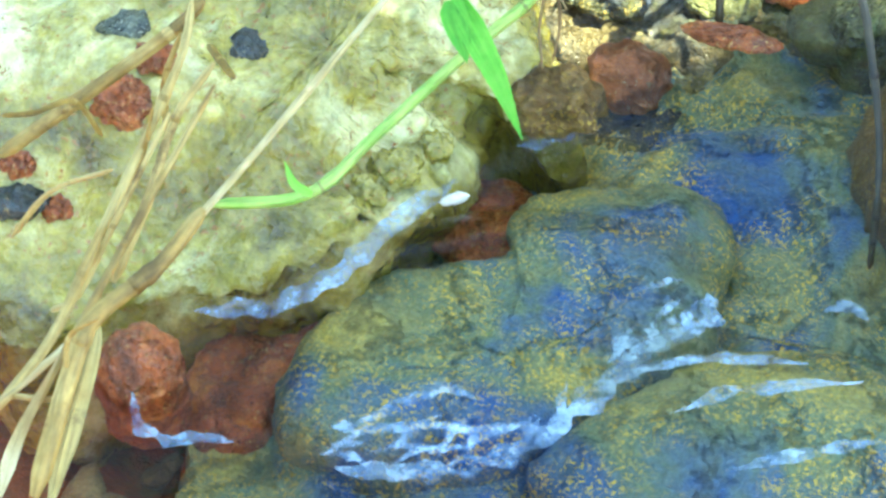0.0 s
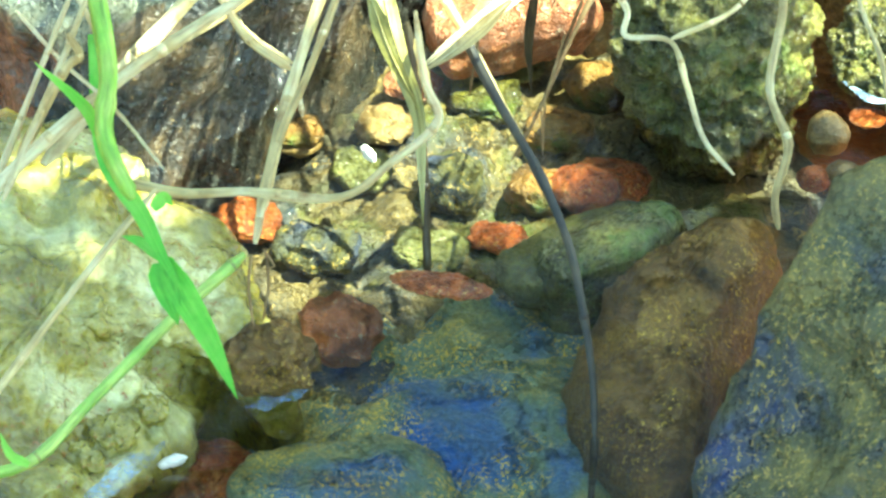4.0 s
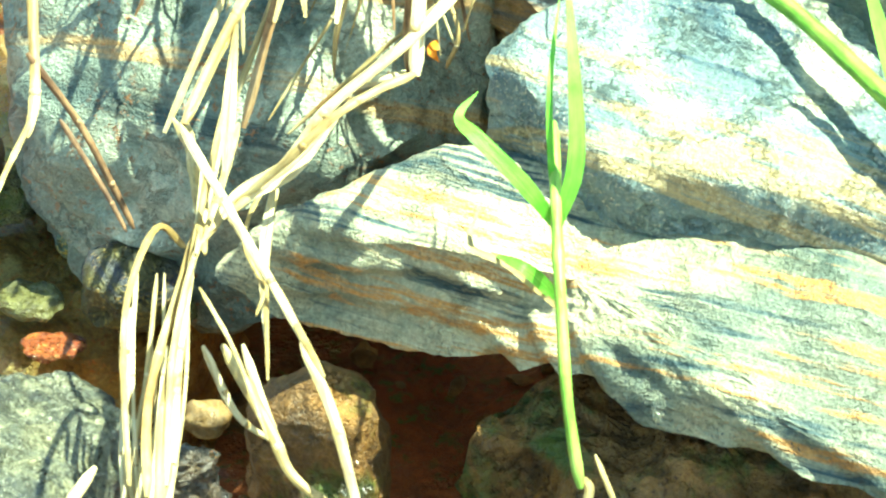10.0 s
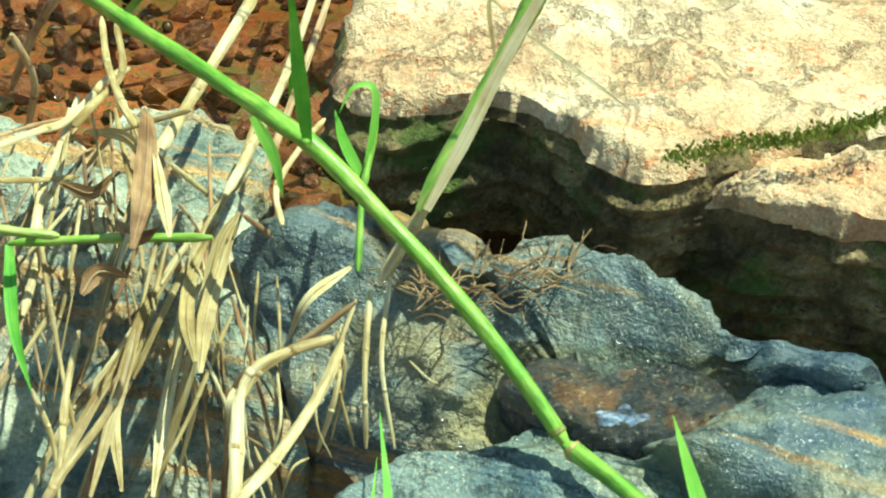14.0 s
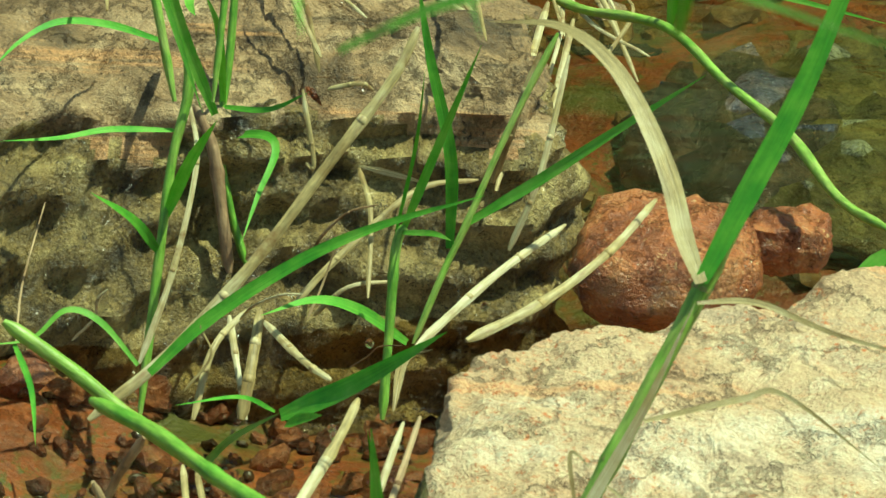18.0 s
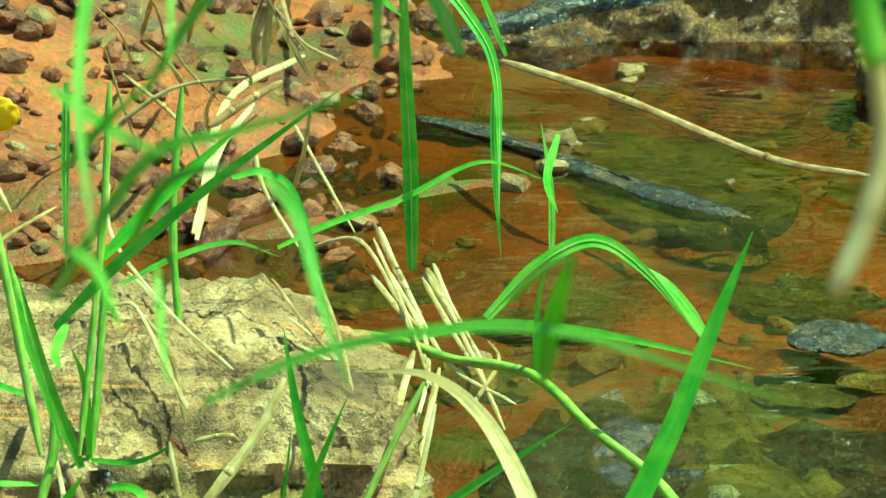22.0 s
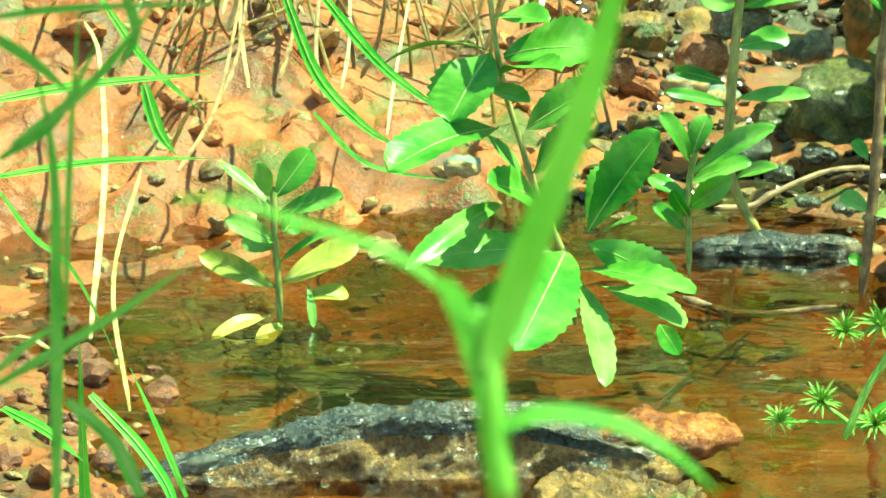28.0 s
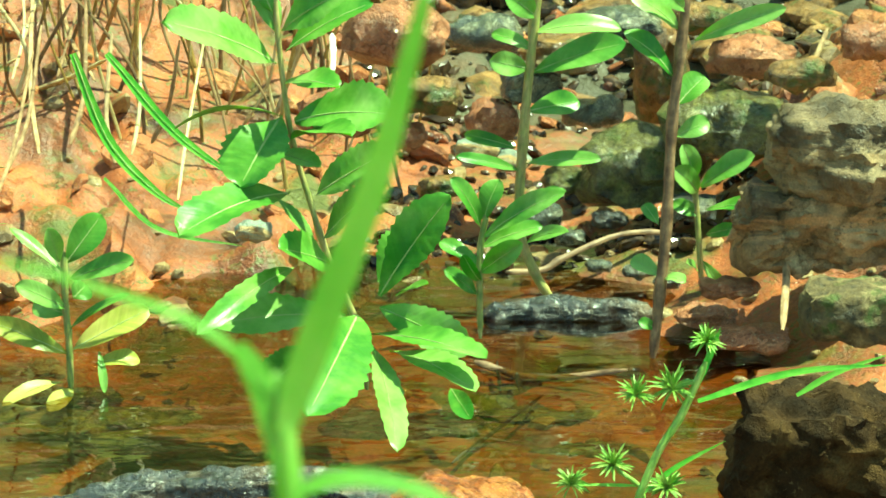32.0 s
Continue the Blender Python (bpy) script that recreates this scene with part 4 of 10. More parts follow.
slab("silt_bed", "yellow olive wet silt behind the dark boulder", [(-0.299, 0.8743, -0.01), (-0.26, 0.8851, -0.01), (-0.2221, 0.8763, -0.01), (-0.2103, 0.8406, -0.01), (-0.2094, 0.801, -0.01), (-0.2367, 0.7904, -0.01), (-0.2759, 0.7907, -0.01)], -0.06, QUARTZ, dome=0.002, amount=0.004, size=0.015, seed=61, n=12)
slab("silt_bed", "olive brown silt between the pool stones", [(-0.2114, 0.6049, -0.016), (-0.2004, 0.64, -0.016), (-0.1898, 0.6715, -0.016), (-0.1641, 0.6928, -0.016), (-0.1275, 0.6861, -0.016), (-0.0956, 0.6685, -0.016), (-0.088, 0.6436, -0.016), (-0.1055, 0.6303, -0.016), (-0.1302, 0.6156, -0.016), (-0.1559, 0.607, -0.016), (-0.1856, 0.6008, -0.016)], -0.06, SILT, dome=0.002, amount=0.005, size=0.015, seed=63, n=14, rings=28)
cobble("stone", "orange wet stone under shallow water", (-0.2042, 0.6208, -0.012), (0.0115, 0.0067, 0.0025), RUST, seed=40, detail=4, box=0.3, amount=0.16, group='pool stones')
cobble("stone", "olive stone under shallow water", (-0.2122, 0.6416, -0.012), (0.0095, 0.007, 0.0025), MOSSY, seed=41, detail=4, box=0.3, amount=0.16, group='pool stones')
cobble("stone", "yellow brown pebble under water", (-0.1803, 0.6524, -0.012), (0.0062, 0.0054, 0.002), PEBBLE, seed=42, detail=4, box=0.3, amount=0.16, group='pool stones')
cobble("stone", "teal grey stone under water", (-0.1632, 0.6384, -0.012), (0.0072, 0.0065, 0.0057), BLUE, seed=43, detail=4, box=0.3, amount=0.16, group='pool stones')
cobble("stone", "olive grey stone under water", (-0.1817, 0.6395, -0.012), (0.0067, 0.006, 0.0024), SUNK, seed=44, detail=4, box=0.3, amount=0.16, group='pool stones')
cobble("stone", "orange red stone under water", (-0.1327, 0.6463, -0.012), (0.0083, 0.006, 0.0022), RUST, seed=45, detail=4, box=0.3, amount=0.16, group='pool stones')
cobble("stone", "brown stone under water", (-0.1466, 0.6401, -0.012), (0.0061, 0.0055, 0.0045), BROWN, seed=46, detail=4, box=0.3, amount=0.16, group='pool stones')
cobble("stone", "blue grey stone under water", (-0.1848, 0.6159, -0.012), (0.0093, 0.0066, 0.0025), BLUE, seed=47, detail=4, box=0.3, amount=0.16, group='pool stones')
cobble("stone", "mauve stone under shallow water", (-0.1748, 0.5942, -0.012), (0.008, 0.0072, 0.0067), RED, seed=48, detail=4, box=0.3, amount=0.16, group='pool stones')
cobble("stone", "olive stone under shallow water", (-0.1634, 0.6203, -0.012), (0.0082, 0.0051, 0.0019), SUNK, seed=49, detail=4, box=0.3, amount=0.16, group='pool stones')
cobble("stone", "rust brown stone under water", (-0.1513, 0.6261, -0.012), (0.006, 0.0044, 0.0016), RUST, seed=50, detail=4, box=0.3, amount=0.16, group='pool stones')
cobble("stone", "brown stone under shallow water", (-0.1976, 0.648, -0.012), (0.0062, 0.0047, 0.0017), BROWN, seed=51, detail=4, box=0.3, amount=0.16, group='pool stones')
cobble("stone", "olive stone under shallow water", (-0.1626, 0.6655, -0.012), (0.0079, 0.0071, 0.0025), MOSSY, seed=52, detail=4, box=0.3, amount=0.16, group='pool stones')
cobble("stone", "brown stone under shallow water", (-0.1461, 0.6587, -0.012), (0.0073, 0.0062, 0.0022), BROWN, seed=53, detail=4, box=0.3, amount=0.16, group='pool stones')
cobble("stone", "mauve stone under shallow water", (-0.1777, 0.6659, -0.012), (0.0062, 0.0047, 0.0017), RED, seed=54, detail=4, box=0.3, amount=0.16, group='pool stones')
slab("stone", "yellow olive slab in the shallow water", [(-0.1412, 0.6111, 0.001), (-0.1352, 0.6187, 0.001), (-0.1258, 0.6262, 0.001), (-0.1163, 0.6277, 0.001), (-0.1178, 0.6191, 0.001), (-0.1258, 0.6104, 0.001), (-0.1354, 0.6045, 0.001)], -0.02, MOSSY, dome=0.002, amount=0.002, seed=15)

slab("silt_bed", "yellow orange silt under very shallow water", [(-0.2885, 0.8202, -0.0035), (-0.2619, 0.8359, -0.0035), (-0.2287, 0.8366, -0.0035), (-0.2059, 0.8289, -0.0035), (-0.1975, 0.8083, -0.0035), (-0.1997, 0.7887, -0.0035), (-0.2134, 0.7708, -0.0035), (-0.2372, 0.7647, -0.0035), (-0.2619, 0.7623, -0.0035), (-0.2791, 0.7822, -0.0035)], -0.06, SHALLOW, dome=0.001, amount=0.003, size=0.012, seed=64, n=12, rings=26, category="stream bed")

# ---- slabs of the bank ----

slab("rock_slab", "upper layer of blue grey schist with a broken edge", [(-0.131, 0.7565, 0.093), (-0.1216, 0.7468, 0.089), (-0.1124, 0.7385, 0.086), (-0.1001, 0.7306, 0.083), (-0.0734, 0.7299, 0.0815), (-0.0436, 0.728, 0.079), (-0.007, 0.7236, 0.075), (0.0004, 0.7814, 0.09), (-0.0242, 0.8051, 0.1), (-0.0505, 0.8005, 0.1), (-0.0804, 0.7899, 0.1), (-0.1042, 0.777, 0.1), (-0.1204, 0.7699, 0.097)], 0.045, SCHIST, dome=0.002, edge=0.12, spread=0.95, amount=0.0025, layers=0.006, lean=(0.15, -0.5, 0.85), seed=28, n=12, rings=36)
slab("rock", "blue grey ridge rock with a small rust pool", [(-0.1513, 0.8306, 0.12), (-0.1353, 0.8361, 0.12), (-0.1081, 0.8126, 0.125), (-0.092, 0.8205, 0.125), (-0.0765, 0.8184, 0.125), (-0.0619, 0.8119, 0.122), (-0.0462, 0.8039, 0.117), (-0.032, 0.8003, 0.112), (-0.0182, 0.7952, 0.108), (-0.0005, 0.7937, 0.1), (0.0, 0.755, 0.098), (-0.046, 0.7654, 0.105), (-0.0636, 0.7754, 0.103), (-0.0923, 0.7777, 0.1), (-0.1043, 0.7813, 0.09), (-0.1192, 0.7873, 0.085), (-0.1356, 0.7949, 0.09), (-0.1483, 0.8087, 0.1)], 0.02, DEEPSCHIST, dome=0.004, edge=0.15, spread=0.95, amount=0.005, layers=0.01, lean=(0.1, -0.4, 0.9), dip=(-0.0727, 0.7915, 0.030, 0.019, 0.014), seed=29, n=10, rings=30)
slab("rock", "pale blue green schist rock under the straw", [(-0.2592, 0.8846, 0.1), (-0.2326, 0.8823, 0.1), (-0.2063, 0.8815, 0.105), (-0.1741, 0.8607, 0.11), (-0.1561, 0.8428, 0.11), (-0.1436, 0.8092, 0.1), (-0.1403, 0.7935, 0.085), (-0.1514, 0.7926, 0.065), (-0.1759, 0.779, 0.055), (-0.2122, 0.7777, 0.05), (-0.241, 0.7982, 0.06)], 0, PALE, dome=0.008, edge=0.15, spread=0.95, amount=0.006, layers=0.012, lean=(0.0, -0.5, 0.85), seed=30, n=12, rings=30)
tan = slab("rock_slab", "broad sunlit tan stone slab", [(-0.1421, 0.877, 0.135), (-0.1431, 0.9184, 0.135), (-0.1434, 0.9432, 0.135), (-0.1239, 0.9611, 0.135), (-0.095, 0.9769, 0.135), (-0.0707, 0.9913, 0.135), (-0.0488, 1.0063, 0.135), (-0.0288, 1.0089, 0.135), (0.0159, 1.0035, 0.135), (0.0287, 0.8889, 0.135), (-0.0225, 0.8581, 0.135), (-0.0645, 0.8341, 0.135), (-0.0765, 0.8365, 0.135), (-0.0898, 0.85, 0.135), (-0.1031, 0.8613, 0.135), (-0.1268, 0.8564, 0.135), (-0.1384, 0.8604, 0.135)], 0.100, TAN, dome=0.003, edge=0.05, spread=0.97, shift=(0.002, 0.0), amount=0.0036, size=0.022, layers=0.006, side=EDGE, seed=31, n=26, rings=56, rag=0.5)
slab("rock_slab", "thick mossy slab below the tan stone, shade painted on its sides", [(-0.0663, 0.8406, 0.128), (-0.0432, 0.8516, 0.128), (-0.0176, 0.8604, 0.128), (0.0219, 0.8669, 0.128), (0.0334, 0.8131, 0.128), (-0.0162, 0.8242, 0.128), (-0.0479, 0.8316, 0.128), (-0.0628, 0.8349, 0.128)], 0.082, TAN, dome=0.002, edge=0.06, spread=0.97, shift=(0.002, 0.0), amount=0.004, size=0.025, layers=0.006, side=EDGE, seed=32, n=26, rings=30, rag=0.5)
slab("rock", "added rock under the tan slabs, gap shade in its colour", [(-0.1150, 0.900, 0.104), (-0.1000, 0.955, 0.104), (-0.0300, 0.975, 0.104), (0.0150, 0.960, 0.100), (0.0200, 0.880, 0.090), (-0.0300, 0.866, 0.090), (-0.0800, 0.880, 0.104)], -0.06, DARKROCK, dome=0.0, spread=1.05, amount=0.004, seed=36, n=8)
slab("rock", "long ochre brown weathered rock, wet and painted shade below", [(-0.3771, 1.361, 0.066), (-0.3355, 1.3847, 0.066), (-0.2907, 1.3979, 0.066), (-0.2492, 1.4098, 0.066), (-0.2169, 1.3969, 0.066), (-0.1893, 1.3585, 0.066), (-0.1667, 1.3075, 0.066), (-0.1713, 1.275, 0.066), (-0.2054, 1.2717, 0.066), (-0.2542, 1.2536, 0.066), (-0.3032, 1.2401, 0.066), (-0.3455, 1.2359, 0.066)], -0.03, OCHRE, dome=0.012, edge=0.3, spread=1.05, shift=(0.0, -0.032), side=WETSHADE, rag=1.4, amount=0.007, size=0.03, layers=0.016, seed=33, n=26, rings=44)
cobble("stone", "orange brown rounded stone at the water edge", (-0.1262, 1.2519, 0.02), (0.0306, 0.0245, 0.0155), CLOD, seed=34, box=0.45, amount=0.11, tip=12)
cobble("stone", "small red stone at the water edge", (-0.0912, 1.2837, 0.015), (0.0148, 0.0118, 0.0101), CLOD, seed=35, box=0.45, amount=0.12)

slab("rock", "low pale stones behind the straw", [(-0.2249, 0.8541, 0.108), (-0.2256, 0.8746, 0.108), (-0.2109, 0.8774, 0.108), (-0.1975, 0.8744, 0.108), (-0.1895, 0.8863, 0.108), (-0.1777, 0.892, 0.108), (-0.1647, 0.891, 0.108), (-0.1576, 0.8786, 0.108), (-0.1609, 0.8608, 0.108), (-0.1749, 0.8481, 0.108), (-0.1988, 0.8431, 0.108), (-0.218, 0.8398, 0.108)], 0.0, PALE, dome=0.003, edge=0.2, spread=0.95, amount=0.006, size=0.02, seed=38, n=10, rings=20, layers=0.008)
slab("rock", "sunlit grey schist hump beside the puddle", [(-0.0632, 0.783, 0.0997), (-0.0543, 0.7918, 0.1022), (-0.0432, 0.7977, 0.1039), (-0.0317, 0.7988, 0.1042), (-0.0181, 0.7968, 0.1036), (-0.0029, 0.7927, 0.1025), (0.0049, 0.7693, 0.0959), (-0.0236, 0.7585, 0.0929), (-0.052, 0.7649, 0.0947)], 0.06, SCHIST, dome=0.003, edge=0.4, bevel=0.006, spread=0.97, amount=0.0016, size=0.02, seed=39, n=10, rings=20)

# ---- stones of the far pool ----

slab("rock_slab", "long green brown slab just under the water", [(-0.224, 1.7833, -0.0035), (-0.1961, 1.7852, -0.0035), (-0.1391, 1.7709, -0.004), (-0.092, 1.7515, -0.006), (-0.068, 1.7222, -0.006), (-0.0694, 1.6772, -0.003), (-0.104, 1.654, -0.0035), (-0.143, 1.6796, -0.0035), (-0.1806, 1.7243, -0.0035), (-0.2116, 1.7565, -0.0035)], -0.05, SUNK, side=BLACK, dome=0.0, edge=0.06, bevel=0.001, spread=0.93, amount=0.0014, size=0.015, seed=41, n=16, rings=24)
slab("rock", "thin black ridge along the edge of the sunken slab", [(-0.2248, 1.775, 0.0018), (-0.1851, 1.7504, 0.0018), (-0.1451, 1.7102, 0.0018), (-0.1118, 1.6793, 0.0018), (-0.0813, 1.6608, 0.0018), (-0.081, 1.6559, 0.0012), (-0.1112, 1.6704, 0.0012), (-0.1441, 1.6983, 0.0012), (-0.1838, 1.7379, 0.0012), (-0.2227, 1.7665, 0.0012)], -0.03, BLACK, dome=0.0004, edge=0.4, bevel=0.002, spread=1.0, amount=0.0014, size=0.012, seed=47, n=10, rings=8)
slab("rock", "black wet rock with rust coloured front", [(-0.2259, 1.8729, 0.006), (-0.1932, 1.8888, 0.015), (-0.1383, 1.9089, 0.025), (-0.1016, 1.9127, 0.028), (-0.0526, 1.9166, 0.026), (-0.0035, 1.9167, 0.017), (0.0186, 1.9023, 0.007), (0.0016, 1.8855, 0.013), (-0.0518, 1.8898, 0.023), (-0.1003, 1.8874, 0.026), (-0.1365, 1.8839, 0.023), (-0.1845, 1.8745, 0.013)], -0.03, BLACK, side=CRUST, dome=0.005, edge=0.35, bevel=0.006, spread=1.03, shift=(0.0, -0.014), amount=0.003, size=0.018, seed=42, n=20, rings=24, rag=0.6)
cobble("rock", "brown wet stone in the stream", (-0.0146, 1.8259, 0.004), (0.0389, 0.0195, 0.0121), BROWN, seed=43, box=0.7, amount=0.24, detail=5)
cobble("rock", "rusty pebbly rock in the stream", (0.0063, 1.9089, 0.012), (0.0319, 0.0191, 0.0099), RUST, seed=44)
slab("rock", "red stone under the shallow water", [(-0.1747, 1.8445, -0.006), (-0.1357, 1.8698, -0.006), (-0.0874, 1.8723, -0.006), (-0.0696, 1.8499, -0.006), (-0.0728, 1.812, -0.006), (-0.1067, 1.7882, -0.006), (-0.1513, 1.7932, -0.006)], -0.05, RUST, dome=0.0, amount=0.0015, seed=45)
cobble("stone", "dark stone just breaking the water", (-0.045, 1.5358, 0), (0.0192, 0.0154, 0.0025), BLACK, seed=46)
cobble("rock", "big grey weathered rock on the bank", (0.199, 2.2078, 0.1), (0.0419, 0.0335, 0.0261), GREYROCK, seed=51, box=0.3, amount=0.16, detail=5)
cobble("rock", "brown layered rock ledge on the bank", (0.192, 2.2134, 0.06), (0.0562, 0.0337, 0.0232), OCHRE, seed=57, box=0.55, amount=0.2, detail=5)
cobble("rock", "brown angular rock beside the stream, darkened for shade", (0.1667, 1.9551, 0.02), (0.044, 0.0352, 0.0311), DARKROCK, seed=52, box=0.6, amount=0.18, detail=5)
cobble("rock", "dark mossy rock ledge", (0.1951, 2.0867, 0.05), (0.0306, 0.0245, 0.0152), EDGE, seed=53, box=0.5)
cobble("log", "black wet sunken log", (0.065, 2.265, 0), (0.0489, 0.0098, 0.0101), BLACK, seed=54, category='log', box=0.3)
bm = bmesh.new()
bmesh.ops.create_circle(bm, cap_ends=True, segments=40, radius=1, matrix=pose(-0.0727, 0.7915, 0.1075) @ Matrix.Diagonal((0.029, 0.019, 1, 1)))
tagged(linked("puddle", bm, WATER), "shallow clear puddle in the ridge rock", "puddle")
slab("silt_patch", "rust and slate coloured sediment in the puddle", [(-0.0975, 0.797, 0.1045), (-0.0800, 0.808, 0.1045), (-0.0600, 0.804, 0.1045), (-0.0480, 0.793, 0.1045), (-0.0560, 0.782, 0.1045), (-0.0740, 0.778, 0.1045), (-0.0900, 0.786, 0.1045)], 0.090, SLUDGE, dome=0.0, amount=0.0016, size=0.012, seed=37, n=8, category="sediment")
moss_strip(tan, [(-0.0646, 0.8268, 0.139), (-0.0529, 0.8341, 0.139), (-0.0414, 0.8377, 0.139), (-0.03, 0.8437, 0.139), (-0.0209, 0.8508, 0.139)], 0.006, 3)
GLINTS = []
GLINTS.append(froth([(-0.2265, 0.5003, 0.0059), (-0.2181, 0.5026, 0.0065), (-0.2108, 0.5059, 0.0077), (-0.205, 0.5112, 0.009), (-0.2015, 0.517, 0.0104), (-0.2001, 0.5294, 0.0058), (-0.1961, 0.5371, 0.0058), (-0.1918, 0.543, 0.0067)], 0.0044, 3))
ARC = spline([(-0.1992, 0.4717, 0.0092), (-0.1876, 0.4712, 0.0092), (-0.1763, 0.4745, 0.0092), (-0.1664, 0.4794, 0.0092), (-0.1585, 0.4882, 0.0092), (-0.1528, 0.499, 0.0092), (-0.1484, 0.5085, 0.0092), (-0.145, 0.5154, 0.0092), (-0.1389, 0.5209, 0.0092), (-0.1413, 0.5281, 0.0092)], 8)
GLINTS.append(froth([tuple(p) for p in ARC[6::5]], 0.0040, 1))
GLINTS.append(froth([(-0.1907, 0.4809, 0.0092), (-0.1862, 0.4862, 0.0092), (-0.1788, 0.4941, 0.0092), (-0.1723, 0.4917, 0.0092)], 0.0026, 4))
GLINTS.append(froth([(-0.1942, 0.4754, 0.0092), (-0.1881, 0.4811, 0.0092), (-0.1796, 0.4851, 0.0092), (-0.1687, 0.4869, 0.0092), (-0.1615, 0.4923, 0.0092)], 0.0022, 5))
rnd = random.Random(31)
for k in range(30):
    # short feathers of painted glint where water shines over the boulder's edge
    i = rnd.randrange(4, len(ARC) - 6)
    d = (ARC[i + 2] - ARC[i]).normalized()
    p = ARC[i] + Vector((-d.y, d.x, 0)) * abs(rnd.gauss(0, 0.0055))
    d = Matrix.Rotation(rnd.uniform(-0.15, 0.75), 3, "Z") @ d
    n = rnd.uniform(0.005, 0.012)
    GLINTS.append(froth([tuple(p - d * n * 0.5), tuple(p + Vector((-d.y, d.x, 0)) * n * 0.1), tuple(p + d * n * 0.5)], rnd.uniform(0.0010, 0.0022), 50 + k))
GLINTS.append(froth([(-0.1839, 0.5582, 0.0035), (-0.1793, 0.5608, 0.0035), (-0.1736, 0.5658, 0.0035)], 0.00310, 2))
GLINTS.append(froth([(-0.2272, 0.6236, 0.003), (-0.2217, 0.6321, 0.003), (-0.2134, 0.6396, 0.003), (-0.2029, 0.6475, 0.003)], 0.00375, 6))
GLINTS.append(froth([(-0.1025, 0.699, 0.003), (-0.09, 0.6995, 0.003), (-0.0741, 0.6997, 0.003)], 0.00160, 7))
GLINTS.append(froth([(-0.0933, 0.6694, 0.003), (-0.0847, 0.6642, 0.003), (-0.0742, 0.6678, 0.003)], 0.00200, 8))
GLINTS.append(froth([(-0.1078, 0.5331, 0.0035), (-0.1036, 0.5259, 0.0035), (-0.1042, 0.5217, 0.0035)], 0.00199, 9))
GLINTS.append(froth([(-0.0777, 0.7017, 0.003), (-0.0691, 0.7062, 0.003), (-0.0592, 0.7085, 0.003)], 0.00160, 10))
GLINTS.append(froth([(-0.1519, 0.4989, 0.009), (-0.1459, 0.506, 0.009), (-0.1373, 0.5113, 0.009), (-0.128, 0.514, 0.009), (-0.1184, 0.5155, 0.009)], 0.0022, 27))
GLINTS.append(froth([(-0.1394, 0.4972, 0.009), (-0.1297, 0.5054, 0.009), (-0.1208, 0.5094, 0.009), (-0.1091, 0.5142, 0.009)], 0.0026, 28))
GLINTS.append(froth([(-0.1268, 0.4878, 0.009), (-0.1183, 0.4929, 0.009), (-0.1098, 0.498, 0.009), (-0.1029, 0.5014, 0.009)], 0.0026, 29))
GLINTS.append(froth([(-0.1205, 0.5272, 0.009), (-0.117, 0.5296, 0.009), (-0.1125, 0.5275, 0.009)], 0.003, 30))
GLINTS.append(froth([(-0.2301, 0.4759, 0.009), (-0.226, 0.469, 0.009), (-0.2207, 0.4673, 0.009), (-0.2154, 0.4695, 0.009), (-0.2094, 0.47, 0.009)], 0.0024, 31))
GLINTS.append(froth([(-0.0741, 0.771, 0.109), (-0.0716, 0.7743, 0.109), (-0.0677, 0.7747, 0.109), (-0.0642, 0.7738, 0.109)], 0.006, 40))
GLINTS.append(froth([(-0.0908, 0.5944, 0.0035), (-0.0837, 0.6019, 0.0035), (-0.0788, 0.5984, 0.0035)], 0.00188, 11))
cobble("stone", "mauve grey wet stone behind the boulder", (-0.2138, 0.7723, 0.012), (0.0116, 0.0093, 0.01), BLUE, seed=57, detail=3, box=0.3, amount=0.2, group='wet stones')
cobble("stone", "olive wet stone behind the boulder", (-0.2508, 0.8058, 0.01), (0.0095, 0.0076, 0.0066), MOSSY, seed=17, detail=3, box=0.3, amount=0.2, group='wet stones')
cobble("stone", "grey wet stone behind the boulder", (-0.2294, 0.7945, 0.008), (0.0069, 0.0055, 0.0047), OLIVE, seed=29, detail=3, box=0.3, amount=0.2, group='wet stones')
cobble("stone", "yellow green wet stone", (-0.2364, 0.7729, 0.006), (0.008, 0.0064, 0.0025), SUNK, seed=44, detail=3, box=0.3, amount=0.2, group='wet stones')
cobble("stone", "brown wet stone on the bank", (-0.2572, 0.8037, 0.02), (0.0088, 0.007, 0.0049), BROWN, seed=39, detail=3, box=0.3, amount=0.2, group='wet stones')
cobble("stone", "small yellow wet pebble", (-0.2038, 0.7738, 0.006), (0.0049, 0.0039, 0.0035), SUNK, seed=40, detail=3, box=0.3, amount=0.2, group='wet stones')
cobble("stone", "tan stone below the straw", (-0.2284, 0.7935, 0.03), (0.0099, 0.0079, 0.004), BROWN, seed=26, detail=3, box=0.3, amount=0.2, group='wet stones')
cobble("stone", "yellow pebble in the pool", (-0.1903, 0.7403, 0.004), (0.0054, 0.0043, 0.0041), PEBBLE, seed=67, detail=3, box=0.3, amount=0.2, group='wet stones')
cobble("stone", "orange wet stone behind the boulder", (-0.2532, 0.781, 0.012), (0.0056, 0.0045, 0.0043), RUST, seed=47, detail=3, box=0.3, amount=0.2, group='wet stones')
cobble("stone", "flat orange wet stone", (-0.2287, 0.7616, 0.003), (0.0073, 0.0047, 0.0015), RUST, seed=22, detail=3, box=0.3, amount=0.2, group='wet stones')
cobble("pebble", "small rounded wet pebble in the pool", (-0.0921, 0.6551, 0), (0.0044, 0.0035, 0.005), PEBBLE, seed=13, detail=3, group='pool pebbles', category='pebble')
